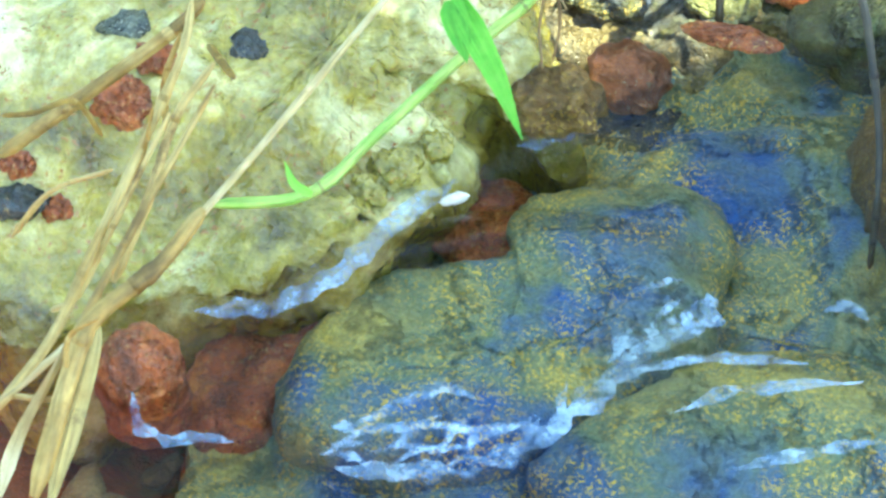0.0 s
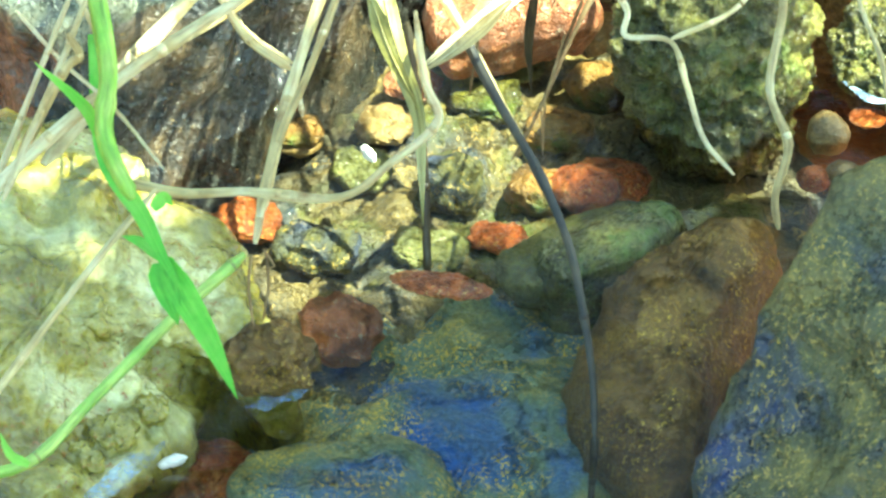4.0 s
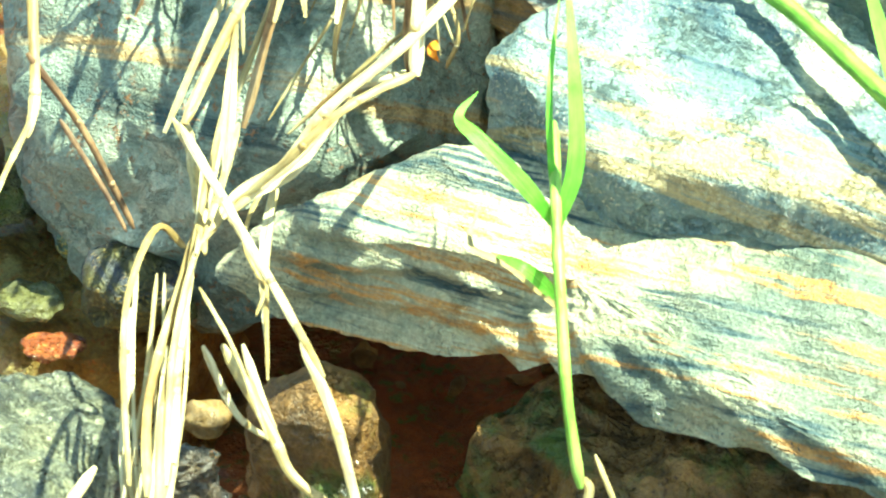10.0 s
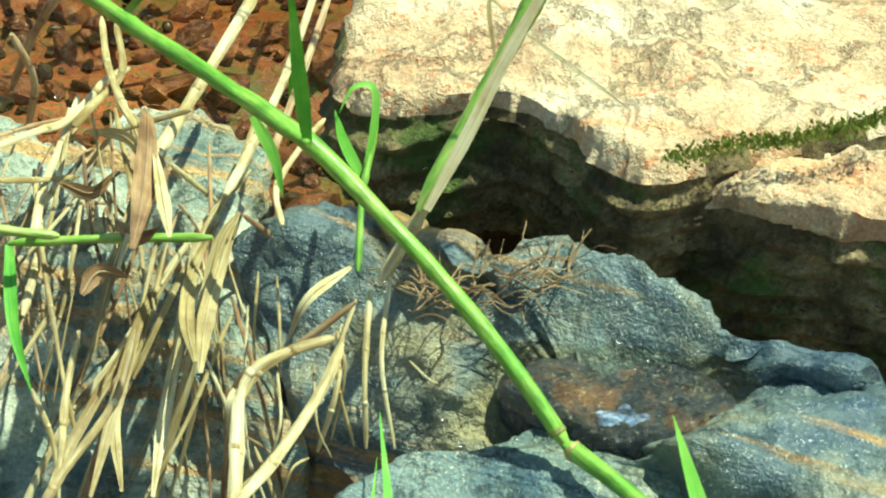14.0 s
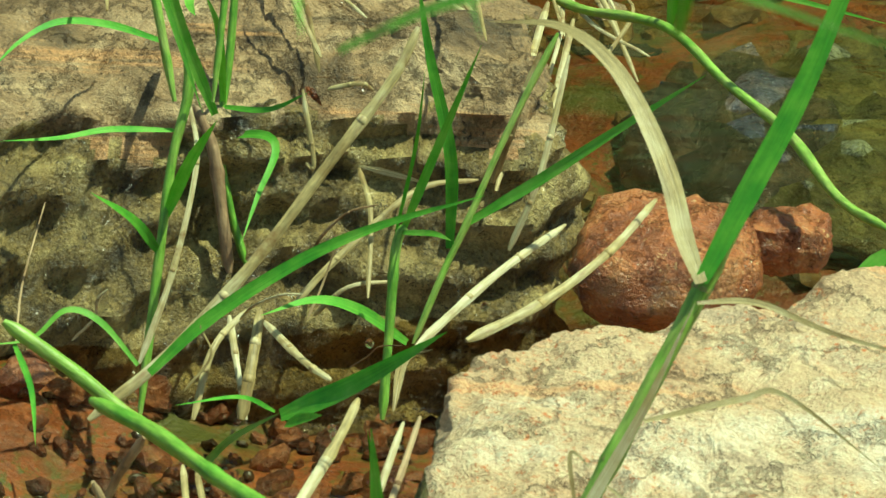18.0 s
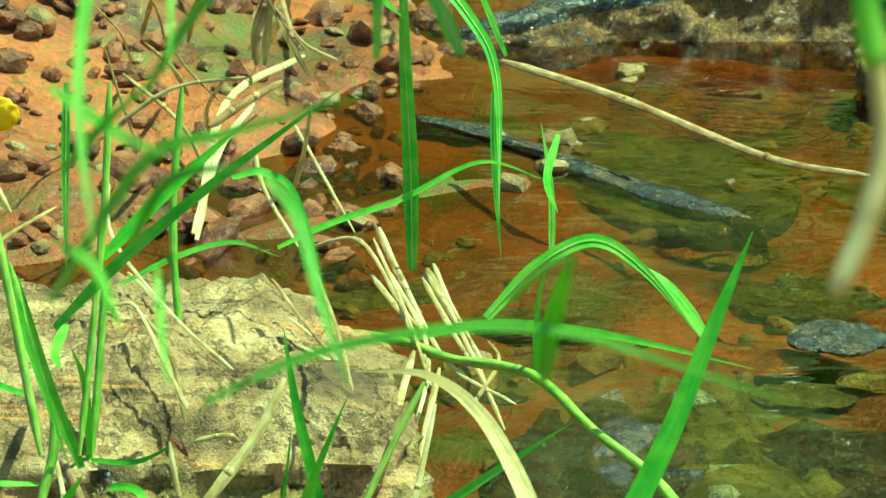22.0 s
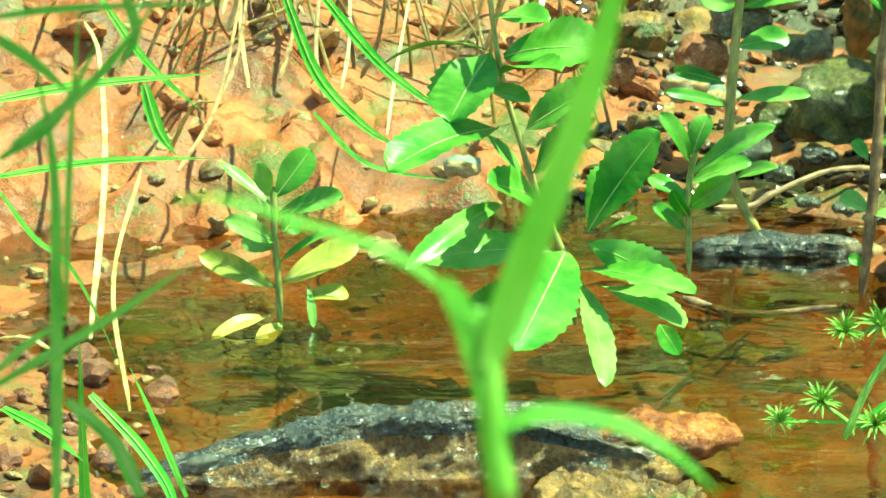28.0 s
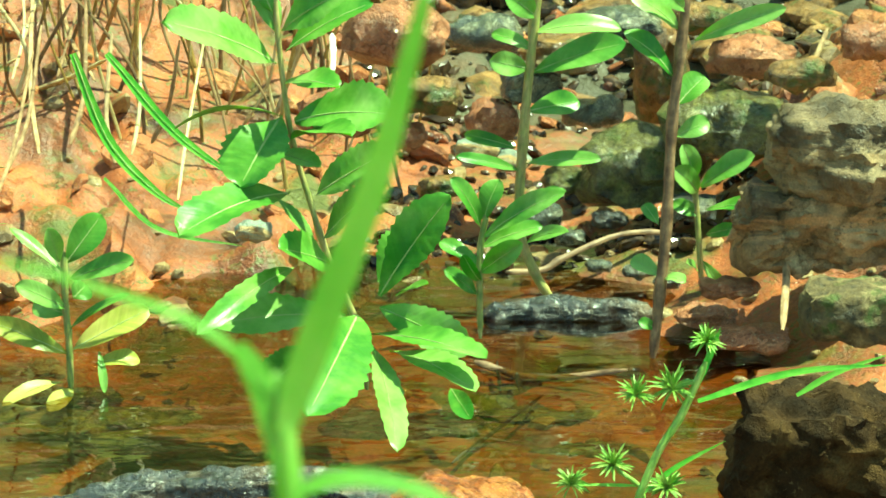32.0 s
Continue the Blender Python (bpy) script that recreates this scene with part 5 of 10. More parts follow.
cobble("pebble", "small rounded wet pebble in the pool", (-0.0874, 0.6467, -0.002), (0.0038, 0.0031, 0.0024), PEBBLE, seed=46, detail=3, group='pool pebbles', category='pebble')
cobble("pebble", "small rounded wet pebble in the pool", (-0.093, 0.644, -0.002), (0.0033, 0.0026, 0.0028), RUST, seed=1, detail=3, group='pool pebbles', category='pebble')
cobble("pebble", "small rounded wet pebble in the pool", (-0.0856, 0.6636, -0.002), (0.0039, 0.0031, 0.001), RUST, seed=53, detail=3, group='pool pebbles', category='pebble')
cobble("pebble", "small rounded wet pebble in the pool", (-0.1801, 0.6544, -0.012), (0.0045, 0.0036, 0.0032), PEBBLE, seed=22, detail=3, group='pool pebbles', category='pebble')
cobble("pebble", "small rounded wet pebble in the pool", (-0.1654, 0.6451, -0.014), (0.0056, 0.0045, 0.0019), SUNK, seed=16, detail=3, group='pool pebbles', category='pebble')
cobble("pebble", "small rounded wet pebble in the pool", (-0.2098, 0.6395, -0.012), (0.0067, 0.0054, 0.002), SUNK, seed=55, detail=3, group='pool pebbles', category='pebble')
cobble("pebble", "small rounded wet pebble in the pool", (-0.197, 0.6475, -0.014), (0.0056, 0.0045, 0.002), PEBBLE, seed=31, detail=3, group='pool pebbles', category='pebble')
cobble("pebble", "small rounded wet pebble in the pool", (-0.1373, 0.6411, -0.01), (0.0071, 0.0057, 0.0042), RUST, seed=18, detail=3, group='pool pebbles', category='pebble')
cobble("pebble", "small rounded wet pebble in the pool", (-0.1168, 0.6973, 0.01), (0.0034, 0.0027, 0.0029), RUST, seed=54, detail=3, group='pool pebbles', category='pebble')
cobble("pebble", "small rounded wet pebble in the pool", (-0.1372, 0.687, 0.008), (0.0028, 0.0023, 0.0023), RUST, seed=43, detail=3, group='pool pebbles', category='pebble')
cobble("pebble", "small rounded wet pebble in the pool", (-0.1055, 0.6953, 0.006), (0.0028, 0.0023, 0.0011), RUST, seed=65, detail=3, group='pool pebbles', category='pebble')
cobble("pebble", "small rounded wet pebble in the pool", (-0.1607, 0.6762, -0.012), (0.008, 0.0064, 0.0023), SUNK, seed=60, detail=3, group='pool pebbles', category='pebble')
cobble("pebble", "small rounded wet pebble in the pool", (-0.1415, 0.6729, -0.012), (0.0068, 0.0054, 0.0048), BROWN, seed=59, detail=3, group='pool pebbles', category='pebble')
cobble("pebble", "small rounded wet pebble in the pool", (-0.1476, 0.658, -0.012), (0.005, 0.004, 0.0027), PEBBLE, seed=59, detail=3, group='pool pebbles', category='pebble')
shade_bough((0.190, 0.568, 0.8), 0.20, 0.100, 1100, 3)
shade_bough((0.125, 0.668, 0.8), 0.105, 0.032, 60, 8)
shade_bough((0.270, 0.690, 0.8), 0.075, 0.060, 300, 5)
cobble("stone", "algae covered stone under the clear water", (-0.1288, 1.6204, -0.0143), (0.0302, 0.0168, 0.0034), BLACK, seed=100, detail=3, amount=0.2, group='sunken stones')
cobble("stone", "algae covered stone under the clear water", (-0.1659, 1.5319, -0.0147), (0.0328, 0.0174, 0.0036), BROWN, seed=101, detail=3, amount=0.2, group='sunken stones')
cobble("stone", "algae covered stone under the clear water", (0.0085, 2.1471, -0.012), (0.0401, 0.0287, 0.0045), SUNK, seed=102, detail=3, amount=0.2, group='sunken stones')
cobble("stone", "algae covered stone under the clear water", (0.0764, 2.0468, -0.0082), (0.0198, 0.0129, 0.0021), SUNK, seed=103, detail=3, amount=0.2, group='sunken stones')
cobble("stone", "algae covered stone under the clear water", (-0.2299, 2.1874, -0.0084), (0.0126, 0.0101, 0.0018), SUNK, seed=104, detail=3, amount=0.2, group='sunken stones')
cobble("stone", "algae covered stone under the clear water", (-0.1103, 1.571, -0.0113), (0.0115, 0.0045, 0.0009), RED, seed=105, detail=3, amount=0.2, group='sunken stones')
cobble("stone", "algae covered stone under the clear water", (-0.0938, 2.1303, -0.0159), (0.0306, 0.0204, 0.0032), BLACK, seed=106, detail=3, amount=0.2, group='sunken stones')
cobble("stone", "algae covered stone under the clear water", (0.0799, 2.2053, -0.0112), (0.0229, 0.0136, 0.0021), SUNK, seed=107, detail=3, amount=0.2, group='sunken stones')
cobble("stone", "algae covered stone under the clear water", (-0.1773, 2.1443, -0.0086), (0.0232, 0.0148, 0.0023), MOSSY, seed=108, detail=3, amount=0.2, group='sunken stones')
cobble("stone", "algae covered stone under the clear water", (-0.0432, 2.1736, -0.0095), (0.0286, 0.0229, 0.0035), BROWN, seed=109, detail=3, amount=0.2, group='sunken stones')
cobble("stone", "algae covered stone under the clear water", (-0.1794, 2.0747, -0.0128), (0.0183, 0.0146, 0.002), WETSHADE, seed=110, detail=3, amount=0.2, group='sunken stones')
cobble("stone", "algae covered stone under the clear water", (-0.1707, 1.4921, -0.0094), (0.019, 0.0085, 0.0018), BLACK, seed=111, detail=3, amount=0.2, group='sunken stones')
cobble("stone", "algae covered stone under the clear water", (-0.1441, 1.5628, -0.0086), (0.0146, 0.0084, 0.0017), SUNK, seed=112, detail=3, amount=0.2, group='sunken stones')
cobble("stone", "algae covered stone under the clear water", (-0.1455, 1.711, -0.0133), (0.0198, 0.0134, 0.0026), BLACK, seed=113, detail=3, amount=0.2, group='sunken stones')
cobble("stone", "algae covered stone under the clear water", (-0.2316, 2.0461, -0.0131), (0.0217, 0.0108, 0.0018), SUNK, seed=114, detail=3, amount=0.2, group='sunken stones')
cobble("stone", "algae covered stone under the clear water", (-0.2202, 2.1158, -0.0153), (0.0137, 0.011, 0.0013), BROWN, seed=115, detail=3, amount=0.2, group='sunken stones')
cobble("stone", "algae covered stone under the clear water", (-0.0229, 1.5149, -0.0081), (0.0228, 0.0107, 0.0023), WETSHADE, seed=116, detail=3, amount=0.2, group='sunken stones')
cobble("stone", "algae covered stone under the clear water", (-0.1109, 2.1539, -0.0147), (0.0353, 0.0231, 0.0036), BLACK, seed=117, detail=3, amount=0.2, group='sunken stones')
cobble("stone", "algae covered stone under the clear water", (-0.0892, 2.1491, -0.0081), (0.0161, 0.0096, 0.0015), BLACK, seed=118, detail=3, amount=0.2, group='sunken stones')
cobble("stone", "algae covered stone under the clear water", (-0.1567, 1.6492, -0.0133), (0.0227, 0.0111, 0.0022), SUNK, seed=119, detail=3, amount=0.2, group='sunken stones')
cobble("stone", "algae covered stone under the clear water", (0.0419, 2.1372, -0.012), (0.0425, 0.0235, 0.0037), SUNK, seed=120, detail=3, amount=0.2, group='sunken stones')
cobble("stone", "algae covered stone under the clear water", (-0.0554, 1.5065, -0.0111), (0.0203, 0.0116, 0.0025), SUNK, seed=121, detail=3, amount=0.2, group='sunken stones')
cobble("stone", "algae covered stone under the clear water", (-0.1108, 1.579, -0.0102), (0.0163, 0.0091, 0.0019), SUNK, seed=122, detail=3, amount=0.2, group='sunken stones')
cobble("stone", "algae covered stone under the clear water", (-0.0843, 1.5709, -0.0159), (0.0152, 0.0089, 0.0018), BROWN, seed=123, detail=3, amount=0.2, group='sunken stones')
cobble("stone", "algae covered stone under the clear water", (-0.2205, 1.7533, -0.0137), (0.0158, 0.0079, 0.0015), BLACK, seed=124, detail=3, amount=0.2, group='sunken stones')
cobble("stone", "algae covered stone under the clear water", (0.0086, 2.1174, -0.0143), (0.0284, 0.0179, 0.0028), BROWN, seed=125, detail=3, amount=0.2, group='sunken stones')
cobble("stone", "algae covered stone under the clear water", (-0.203, 2.1228, -0.0126), (0.0413, 0.0259, 0.0041), SUNK, seed=126, detail=3, amount=0.2, group='sunken stones')
cobble("stone", "algae covered stone under the clear water", (-0.0336, 2.1798, -0.0152), (0.0414, 0.0243, 0.0038), RUST, seed=127, detail=3, amount=0.2, group='sunken stones')
cobble("stone", "algae covered stone under the clear water", (-0.0097, 1.5062, -0.0107), (0.0173, 0.0067, 0.0014), RUST, seed=128, detail=3, amount=0.2, group='sunken stones')
cobble("stone", "algae covered stone under the clear water", (-0.1429, 1.7086, -0.0153), (0.0147, 0.0088, 0.0017), RED, seed=129, detail=3, amount=0.2, group='sunken stones')
cobble("stone", "algae covered stone under the clear water", (-0.0245, 1.5864, -0.0115), (0.0239, 0.0139, 0.0028), RUST, seed=130, detail=3, amount=0.2, group='sunken stones')
cobble("stone", "algae covered stone under the clear water", (-0.0897, 1.6593, -0.015), (0.0179, 0.0117, 0.0023), WETSHADE, seed=131, detail=3, amount=0.2, group='sunken stones')
cobble("stone", "algae covered stone under the clear water", (-0.1599, 1.5636, -0.0082), (0.0226, 0.0122, 0.0025), SUNK, seed=132, detail=3, amount=0.2, group='sunken stones')
cobble("stone", "algae covered stone under the clear water", (-0.0617, 2.1293, -0.0157), (0.0177, 0.0113, 0.0018), BLACK, seed=133, detail=3, amount=0.2, group='sunken stones')
cobble("stone", "algae covered stone under the clear water", (-0.1064, 1.6602, -0.0129), (0.0235, 0.0108, 0.0021), RUST, seed=134, detail=3, amount=0.2, group='sunken stones')
cobble("stone", "algae covered stone under the clear water", (-0.1851, 2.1619, -0.012), (0.0219, 0.013, 0.002), RED, seed=135, detail=3, amount=0.2, group='sunken stones')
cobble("stone", "algae covered stone under the clear water", (-0.0328, 1.5701, -0.0129), (0.0099, 0.0058, 0.0012), WETSHADE, seed=136, detail=3, amount=0.2, group='sunken stones')
cobble("stone", "algae covered stone under the clear water", (-0.1737, 2.1092, -0.013), (0.04, 0.032, 0.0049), SUNK, seed=137, detail=3, amount=0.2, group='sunken stones')
cobble("stone", "algae covered stone under the clear water", (-0.1613, 1.72, -0.0091), (0.0341, 0.0225, 0.0042), BROWN, seed=138, detail=3, amount=0.2, group='sunken stones')
cobble("stone", "algae covered stone under the clear water", (-0.2157, 1.6609, -0.0126), (0.0204, 0.0089, 0.0017), SUNK, seed=139, detail=3, amount=0.2, group='sunken stones')
cobble("stone", "algae covered stone under the clear water", (-0.0383, 2.1299, -0.0082), (0.0394, 0.0262, 0.0041), RUST, seed=140, detail=3, amount=0.2, group='sunken stones')
cobble("stone", "algae covered stone under the clear water", (-0.0587, 1.5951, -0.0088), (0.0306, 0.0192, 0.0039), MOSSY, seed=141, detail=3, amount=0.2, group='sunken stones')
cobble("stone", "algae covered stone under the clear water", (-0.1374, 2.1061, -0.0081), (0.0236, 0.0165, 0.0026), SUNK, seed=142, detail=3, amount=0.2, group='sunken stones')
cobble("stone", "algae covered stone under the clear water", (-0.069, 1.5299, -0.0081), (0.0238, 0.0121, 0.0025), RUST, seed=143, detail=3, amount=0.2, group='sunken stones')
cobble("stone", "algae covered stone under the clear water", (-0.0399, 2.1256, -0.0101), (0.0184, 0.0148, 0.0018), RED, seed=144, detail=3, amount=0.2, group='sunken stones')
cobble("stone", "algae covered stone under the clear water", (-0.1088, 2.0443, -0.0112), (0.0337, 0.0244, 0.004), WETSHADE, seed=145, detail=3, amount=0.2, group='sunken stones')
cobble("stone", "algae covered stone under the clear water", (-0.2451, 2.1501, -0.0156), (0.0424, 0.0249, 0.0039), SUNK, seed=146, detail=3, amount=0.2, group='sunken stones')
cobble("stone", "algae covered stone under the clear water", (-0.0678, 1.5851, -0.0158), (0.0255, 0.0147, 0.003), RUST, seed=147, detail=3, amount=0.2, group='sunken stones')
cobble("stone", "algae covered stone under the clear water", (-0.2211, 1.5866, -0.01), (0.0258, 0.0109, 0.0022), SUNK, seed=148, detail=3, amount=0.2, group='sunken stones')
cobble("stone", "algae covered stone under the clear water", (-0.0575, 2.0361, -0.0133), (0.0257, 0.0168, 0.0028), RUST, seed=149, detail=3, amount=0.2, group='sunken stones')
cobble("stone", "algae covered stone under the clear water", (0.0687, 2.0566, -0.012), (0.0312, 0.0195, 0.0032), SUNK, seed=150, detail=3, amount=0.2, group='sunken stones')
cobble("stone", "algae covered stone under the clear water", (-0.1307, 1.5837, -0.0142), (0.0261, 0.0104, 0.0021), MOSSY, seed=151, detail=3, amount=0.2, group='sunken stones')
cobble("stone", "algae covered stone under the clear water", (-0.1115, 1.5596, -0.0152), (0.0105, 0.0043, 0.0009), RED, seed=152, detail=3, amount=0.2, group='sunken stones')
cobble("stone", "algae covered stone under the clear water", (-0.0719, 2.0493, -0.0145), (0.0405, 0.0324, 0.005), BROWN, seed=153, detail=3, amount=0.2, group='sunken stones')
cobble("stone", "algae covered stone under the clear water", (-0.1849, 2.1992, -0.0133), (0.0179, 0.012, 0.0018), RED, seed=154, detail=3, amount=0.2, group='sunken stones')
cobble("stone", "algae covered stone under the clear water", (-0.1339, 1.6954, -0.0089), (0.0353, 0.017, 0.0032), BROWN, seed=155, detail=3, amount=0.2, group='sunken stones')
cobble("stone", "algae covered stone under the clear water", (-0.1542, 2.0885, -0.014), (0.0345, 0.0241, 0.0039), SUNK, seed=156, detail=3, amount=0.2, group='sunken stones')
cobble("stone", "algae covered stone under the clear water", (-0.1973, 1.7068, -0.013), (0.0103, 0.0055, 0.001), MOSSY, seed=157, detail=3, amount=0.2, group='sunken stones')
cobble("stone", "algae covered stone under the clear water", (-0.0243, 2.0989, -0.0097), (0.0437, 0.0286, 0.0045), BLACK, seed=158, detail=3, amount=0.2, group='sunken stones')
cobble("stone", "algae covered stone under the clear water", (-0.2011, 2.0664, -0.014), (0.0387, 0.0245, 0.004), SUNK, seed=159, detail=3, amount=0.2, group='sunken stones')
cobble("stone", "algae covered stone under the clear water", (-0.0511, 2.1488, -0.011), (0.0396, 0.0257, 0.004), BROWN, seed=160, detail=3, amount=0.2, group='sunken stones')
cobble("stone", "algae covered stone under the clear water", (-0.0607, 2.1098, -0.0097), (0.0272, 0.0144, 0.0023), SUNK, seed=161, detail=3, amount=0.2, group='sunken stones')
cobble("stone", "dark stone added for shade and reflection on the water", (-0.1057, 1.4088, -0.014), (0.035, 0.05, 0.011), BLACK, seed=170, detail=3, amount=0.25, group="sunken stones")
cobble("stone", "dark stone added for shade and reflection on the water", (-0.1246, 1.4508, -0.014), (0.03, 0.05, 0.011), BLACK, seed=171, detail=3, amount=0.25, group="sunken stones")
cobble("stone", "dark stone added for shade and reflection on the water", (-0.0765, 1.3932, -0.014), (0.04, 0.05, 0.011), SUNK, seed=172, detail=3, amount=0.25, group="sunken stones")
cobble("stone", "dark stone added for shade and reflection on the water", (-0.1413, 1.4241, -0.014), (0.02, 0.04, 0.011), BLACK, seed=173, detail=3, amount=0.25, group="sunken stones")
cobble("stone", "dark stone added for shade and reflection on the water", (-0.0933, 1.4745, -0.014), (0.03, 0.04, 0.011), SUNK, seed=174, detail=3, amount=0.25, group="sunken stones")
cobble("stone", "dark stone added for shade and reflection on the water", (-0.0478, 1.4445, -0.014), (0.04, 0.035, 0.011), BLACK, seed=175, detail=3, amount=0.25, group="sunken stones")
cobble("stone", "dark stone added for shade and reflection on the water", (-0.0699, 1.428, -0.014), (0.03, 0.03, 0.011), SUNK, seed=176, detail=3, amount=0.25, group="sunken stones")
cobble("stone", "dark stone added for shade and reflection on the water", (-0.0055, 1.8184, -0.014), (0.03, 0.02, 0.011), BLACK, seed=177, detail=3, amount=0.25, group="sunken stones")
cobble("stone", "dark stone added for shade and reflection on the water", (0.0024, 1.6533, -0.014), (0.035, 0.02, 0.011), BLACK, seed=178, detail=3, amount=0.25, group="sunken stones")
cobble("stone", "dark stone added for shade and reflection on the water", (-0.0663, 1.5976, -0.014), (0.03, 0.02, 0.011), SUNK, seed=179, detail=3, amount=0.25, group="sunken stones")
cobble("stone", "dark stone added for shade and reflection on the water", (-0.1095, 1.681, -0.014), (0.02, 0.015, 0.011), SUNK, seed=180, detail=3, amount=0.25, group="sunken stones")

# ---- grass and straw of the near pool ----

g = culm([(-0.2269, 0.5131, 0.02), (-0.2122, 0.522, 0.0181), (-0.2038, 0.5345, 0.0227), (-0.1932, 0.5507, 0.0293), (-0.1828, 0.5646, 0.035)], 0.00110, label='yellow green creeping grass runner over the rock', knots=(0.33, 0.98))
blade(g, [(-0.2071, 0.5114, 0.03), (-0.2101, 0.511, 0.0323), (-0.2121, 0.5123, 0.036)], 0.00214)
straw([(-0.1816, 0.5675, 0.035), (-0.1808, 0.5734, 0.0438), (-0.1788, 0.5793, 0.0525), (-0.1753, 0.5854, 0.0612), (-0.1712, 0.594, 0.0744), (-0.1684, 0.6006, 0.085)], 0.00100)
g = culm([(-0.2075, 0.569, 0.09), (-0.2037, 0.5611, 0.0781), (-0.2029, 0.554, 0.0688), (-0.1971, 0.5488, 0.06)], 0.00166, label='bright green grass shoot hanging over the pool')
blade(g, [(-0.2141, 0.5838, 0.065), (-0.2062, 0.562, 0.0575), (-0.1967, 0.5513, 0.0542), (-0.1906, 0.5435, 0.0519), (-0.1848, 0.5367, 0.05)], 0.00414, fold=0.2)
blade(g, [(-0.1912, 0.5451, 0.05), (-0.1862, 0.5408, 0.0457), (-0.1806, 0.5358, 0.0408), (-0.1746, 0.5294, 0.035)], 0.00606, fold=0.15)
blade(g, [(-0.1915, 0.5446, 0.05), (-0.19, 0.5419, 0.0467), (-0.1872, 0.5381, 0.042)], 0.00686, fold=0.15)
blade(g, [(-0.1913, 0.5453, 0.05), (-0.1961, 0.5483, 0.0504), (-0.2001, 0.5496, 0.05)], 0.00256)
blade(g, [(-0.1949, 0.5523, 0.055), (-0.1933, 0.5542, 0.0562), (-0.1917, 0.5537, 0.055)], 0.00295)
blade(g, [(-0.2047, 0.5569, 0.065), (-0.2077, 0.5584, 0.071), (-0.216, 0.5583, 0.08)], 0.00293)
straw([(-0.2051, 0.5633, 0.05), (-0.1933, 0.5633, 0.049), (-0.1813, 0.5649, 0.0501), (-0.1651, 0.566, 0.0508), (-0.1569, 0.5706, 0.0563), (-0.1494, 0.5758, 0.063), (-0.1523, 0.579, 0.0695), (-0.155, 0.5845, 0.08)], 0.00109, label='pale bent dry straw over the water')
straw([(-0.2435, 0.4423, 0.03), (-0.2408, 0.451, 0.0309), (-0.23, 0.4756, 0.0323), (-0.2195, 0.5034, 0.0364), (-0.2046, 0.5454, 0.0458), (-0.1975, 0.5623, 0.05)], 0.00096)
straw([(-0.2258, 0.5542, 0.05), (-0.221, 0.5603, 0.0542), (-0.2076, 0.5736, 0.063), (-0.1964, 0.5829, 0.0689), (-0.1841, 0.5922, 0.075)], 0.00150)
straw([(-0.2257, 0.5573, 0.05), (-0.2214, 0.571, 0.0627), (-0.217, 0.5839, 0.075)], 0.00080)
straw([(-0.2231, 0.5541, 0.05), (-0.2175, 0.5725, 0.0648), (-0.214, 0.5845, 0.075)], 0.00090)
straw([(-0.1822, 0.5981, 0.05), (-0.1889, 0.5952, 0.0584), (-0.1929, 0.5945, 0.0676), (-0.1941, 0.5948, 0.075)], 0.00111)
straw([(-0.2357, 0.6034, 0.05), (-0.2205, 0.5838, 0.0572), (-0.205, 0.5652, 0.0655), (-0.1885, 0.5418, 0.075)], 0.00050)
straw([(-0.2235, 0.5637, 0.05), (-0.2156, 0.5703, 0.0671), (-0.2127, 0.5716, 0.0704), (-0.2145, 0.572, 0.075)], 0.00119)
straw([(-0.2625, 0.5052, 0.03), (-0.252, 0.5126, 0.0376), (-0.2362, 0.5234, 0.0496), (-0.2311, 0.5277, 0.055)], 0.00167, label='old straw tangled on the wet bank', mat=OLDSTRAW)
straw([(-0.2417, 0.4479, 0.03), (-0.237, 0.4648, 0.0331), (-0.2353, 0.4829, 0.0386), (-0.2334, 0.5009, 0.0445), (-0.2319, 0.5177, 0.0506), (-0.233, 0.5272, 0.055)], 0.00124, label='old straw tangled on the wet bank', mat=OLDSTRAW)
straw([(-0.2283, 0.4341, 0.03), (-0.2278, 0.4538, 0.0421), (-0.2262, 0.4608, 0.0462), (-0.2188, 0.4711, 0.05), (-0.2141, 0.4809, 0.055)], 0.00213, label='old straw tangled on the wet bank', mat=OLDSTRAW)
straw([(-0.2358, 0.4382, 0.03), (-0.2326, 0.4569, 0.0359), (-0.2309, 0.4662, 0.039), (-0.227, 0.4869, 0.0465), (-0.2222, 0.5088, 0.055)], 0.00094, label='old straw tangled on the wet bank', mat=OLDSTRAW)
straw([(-0.2328, 0.4824, 0.03), (-0.2302, 0.4937, 0.0388), (-0.2285, 0.5052, 0.0486), (-0.2241, 0.5139, 0.055)], 0.00115, label='old straw tangled on the wet bank', mat=OLDSTRAW)
straw([(-0.2406, 0.4733, 0.03), (-0.2366, 0.4766, 0.032), (-0.2331, 0.4856, 0.0405), (-0.2272, 0.5003, 0.055)], 0.00076, label='old straw tangled on the wet bank', mat=OLDSTRAW)
straw([(-0.2533, 0.4874, 0.03), (-0.2448, 0.4875, 0.0435), (-0.2317, 0.4852, 0.055)], 0.00067, label='old straw tangled on the wet bank', mat=OLDSTRAW)
straw([(-0.2385, 0.5001, 0.03), (-0.2335, 0.5006, 0.042), (-0.2304, 0.5008, 0.055)], 0.00067, label='old straw tangled on the wet bank', mat=OLDSTRAW)
straw([(-0.2352, 0.5167, 0.03), (-0.2355, 0.5173, 0.0432), (-0.232, 0.5188, 0.055)], 0.00088, label='old straw tangled on the wet bank', mat=OLDSTRAW)
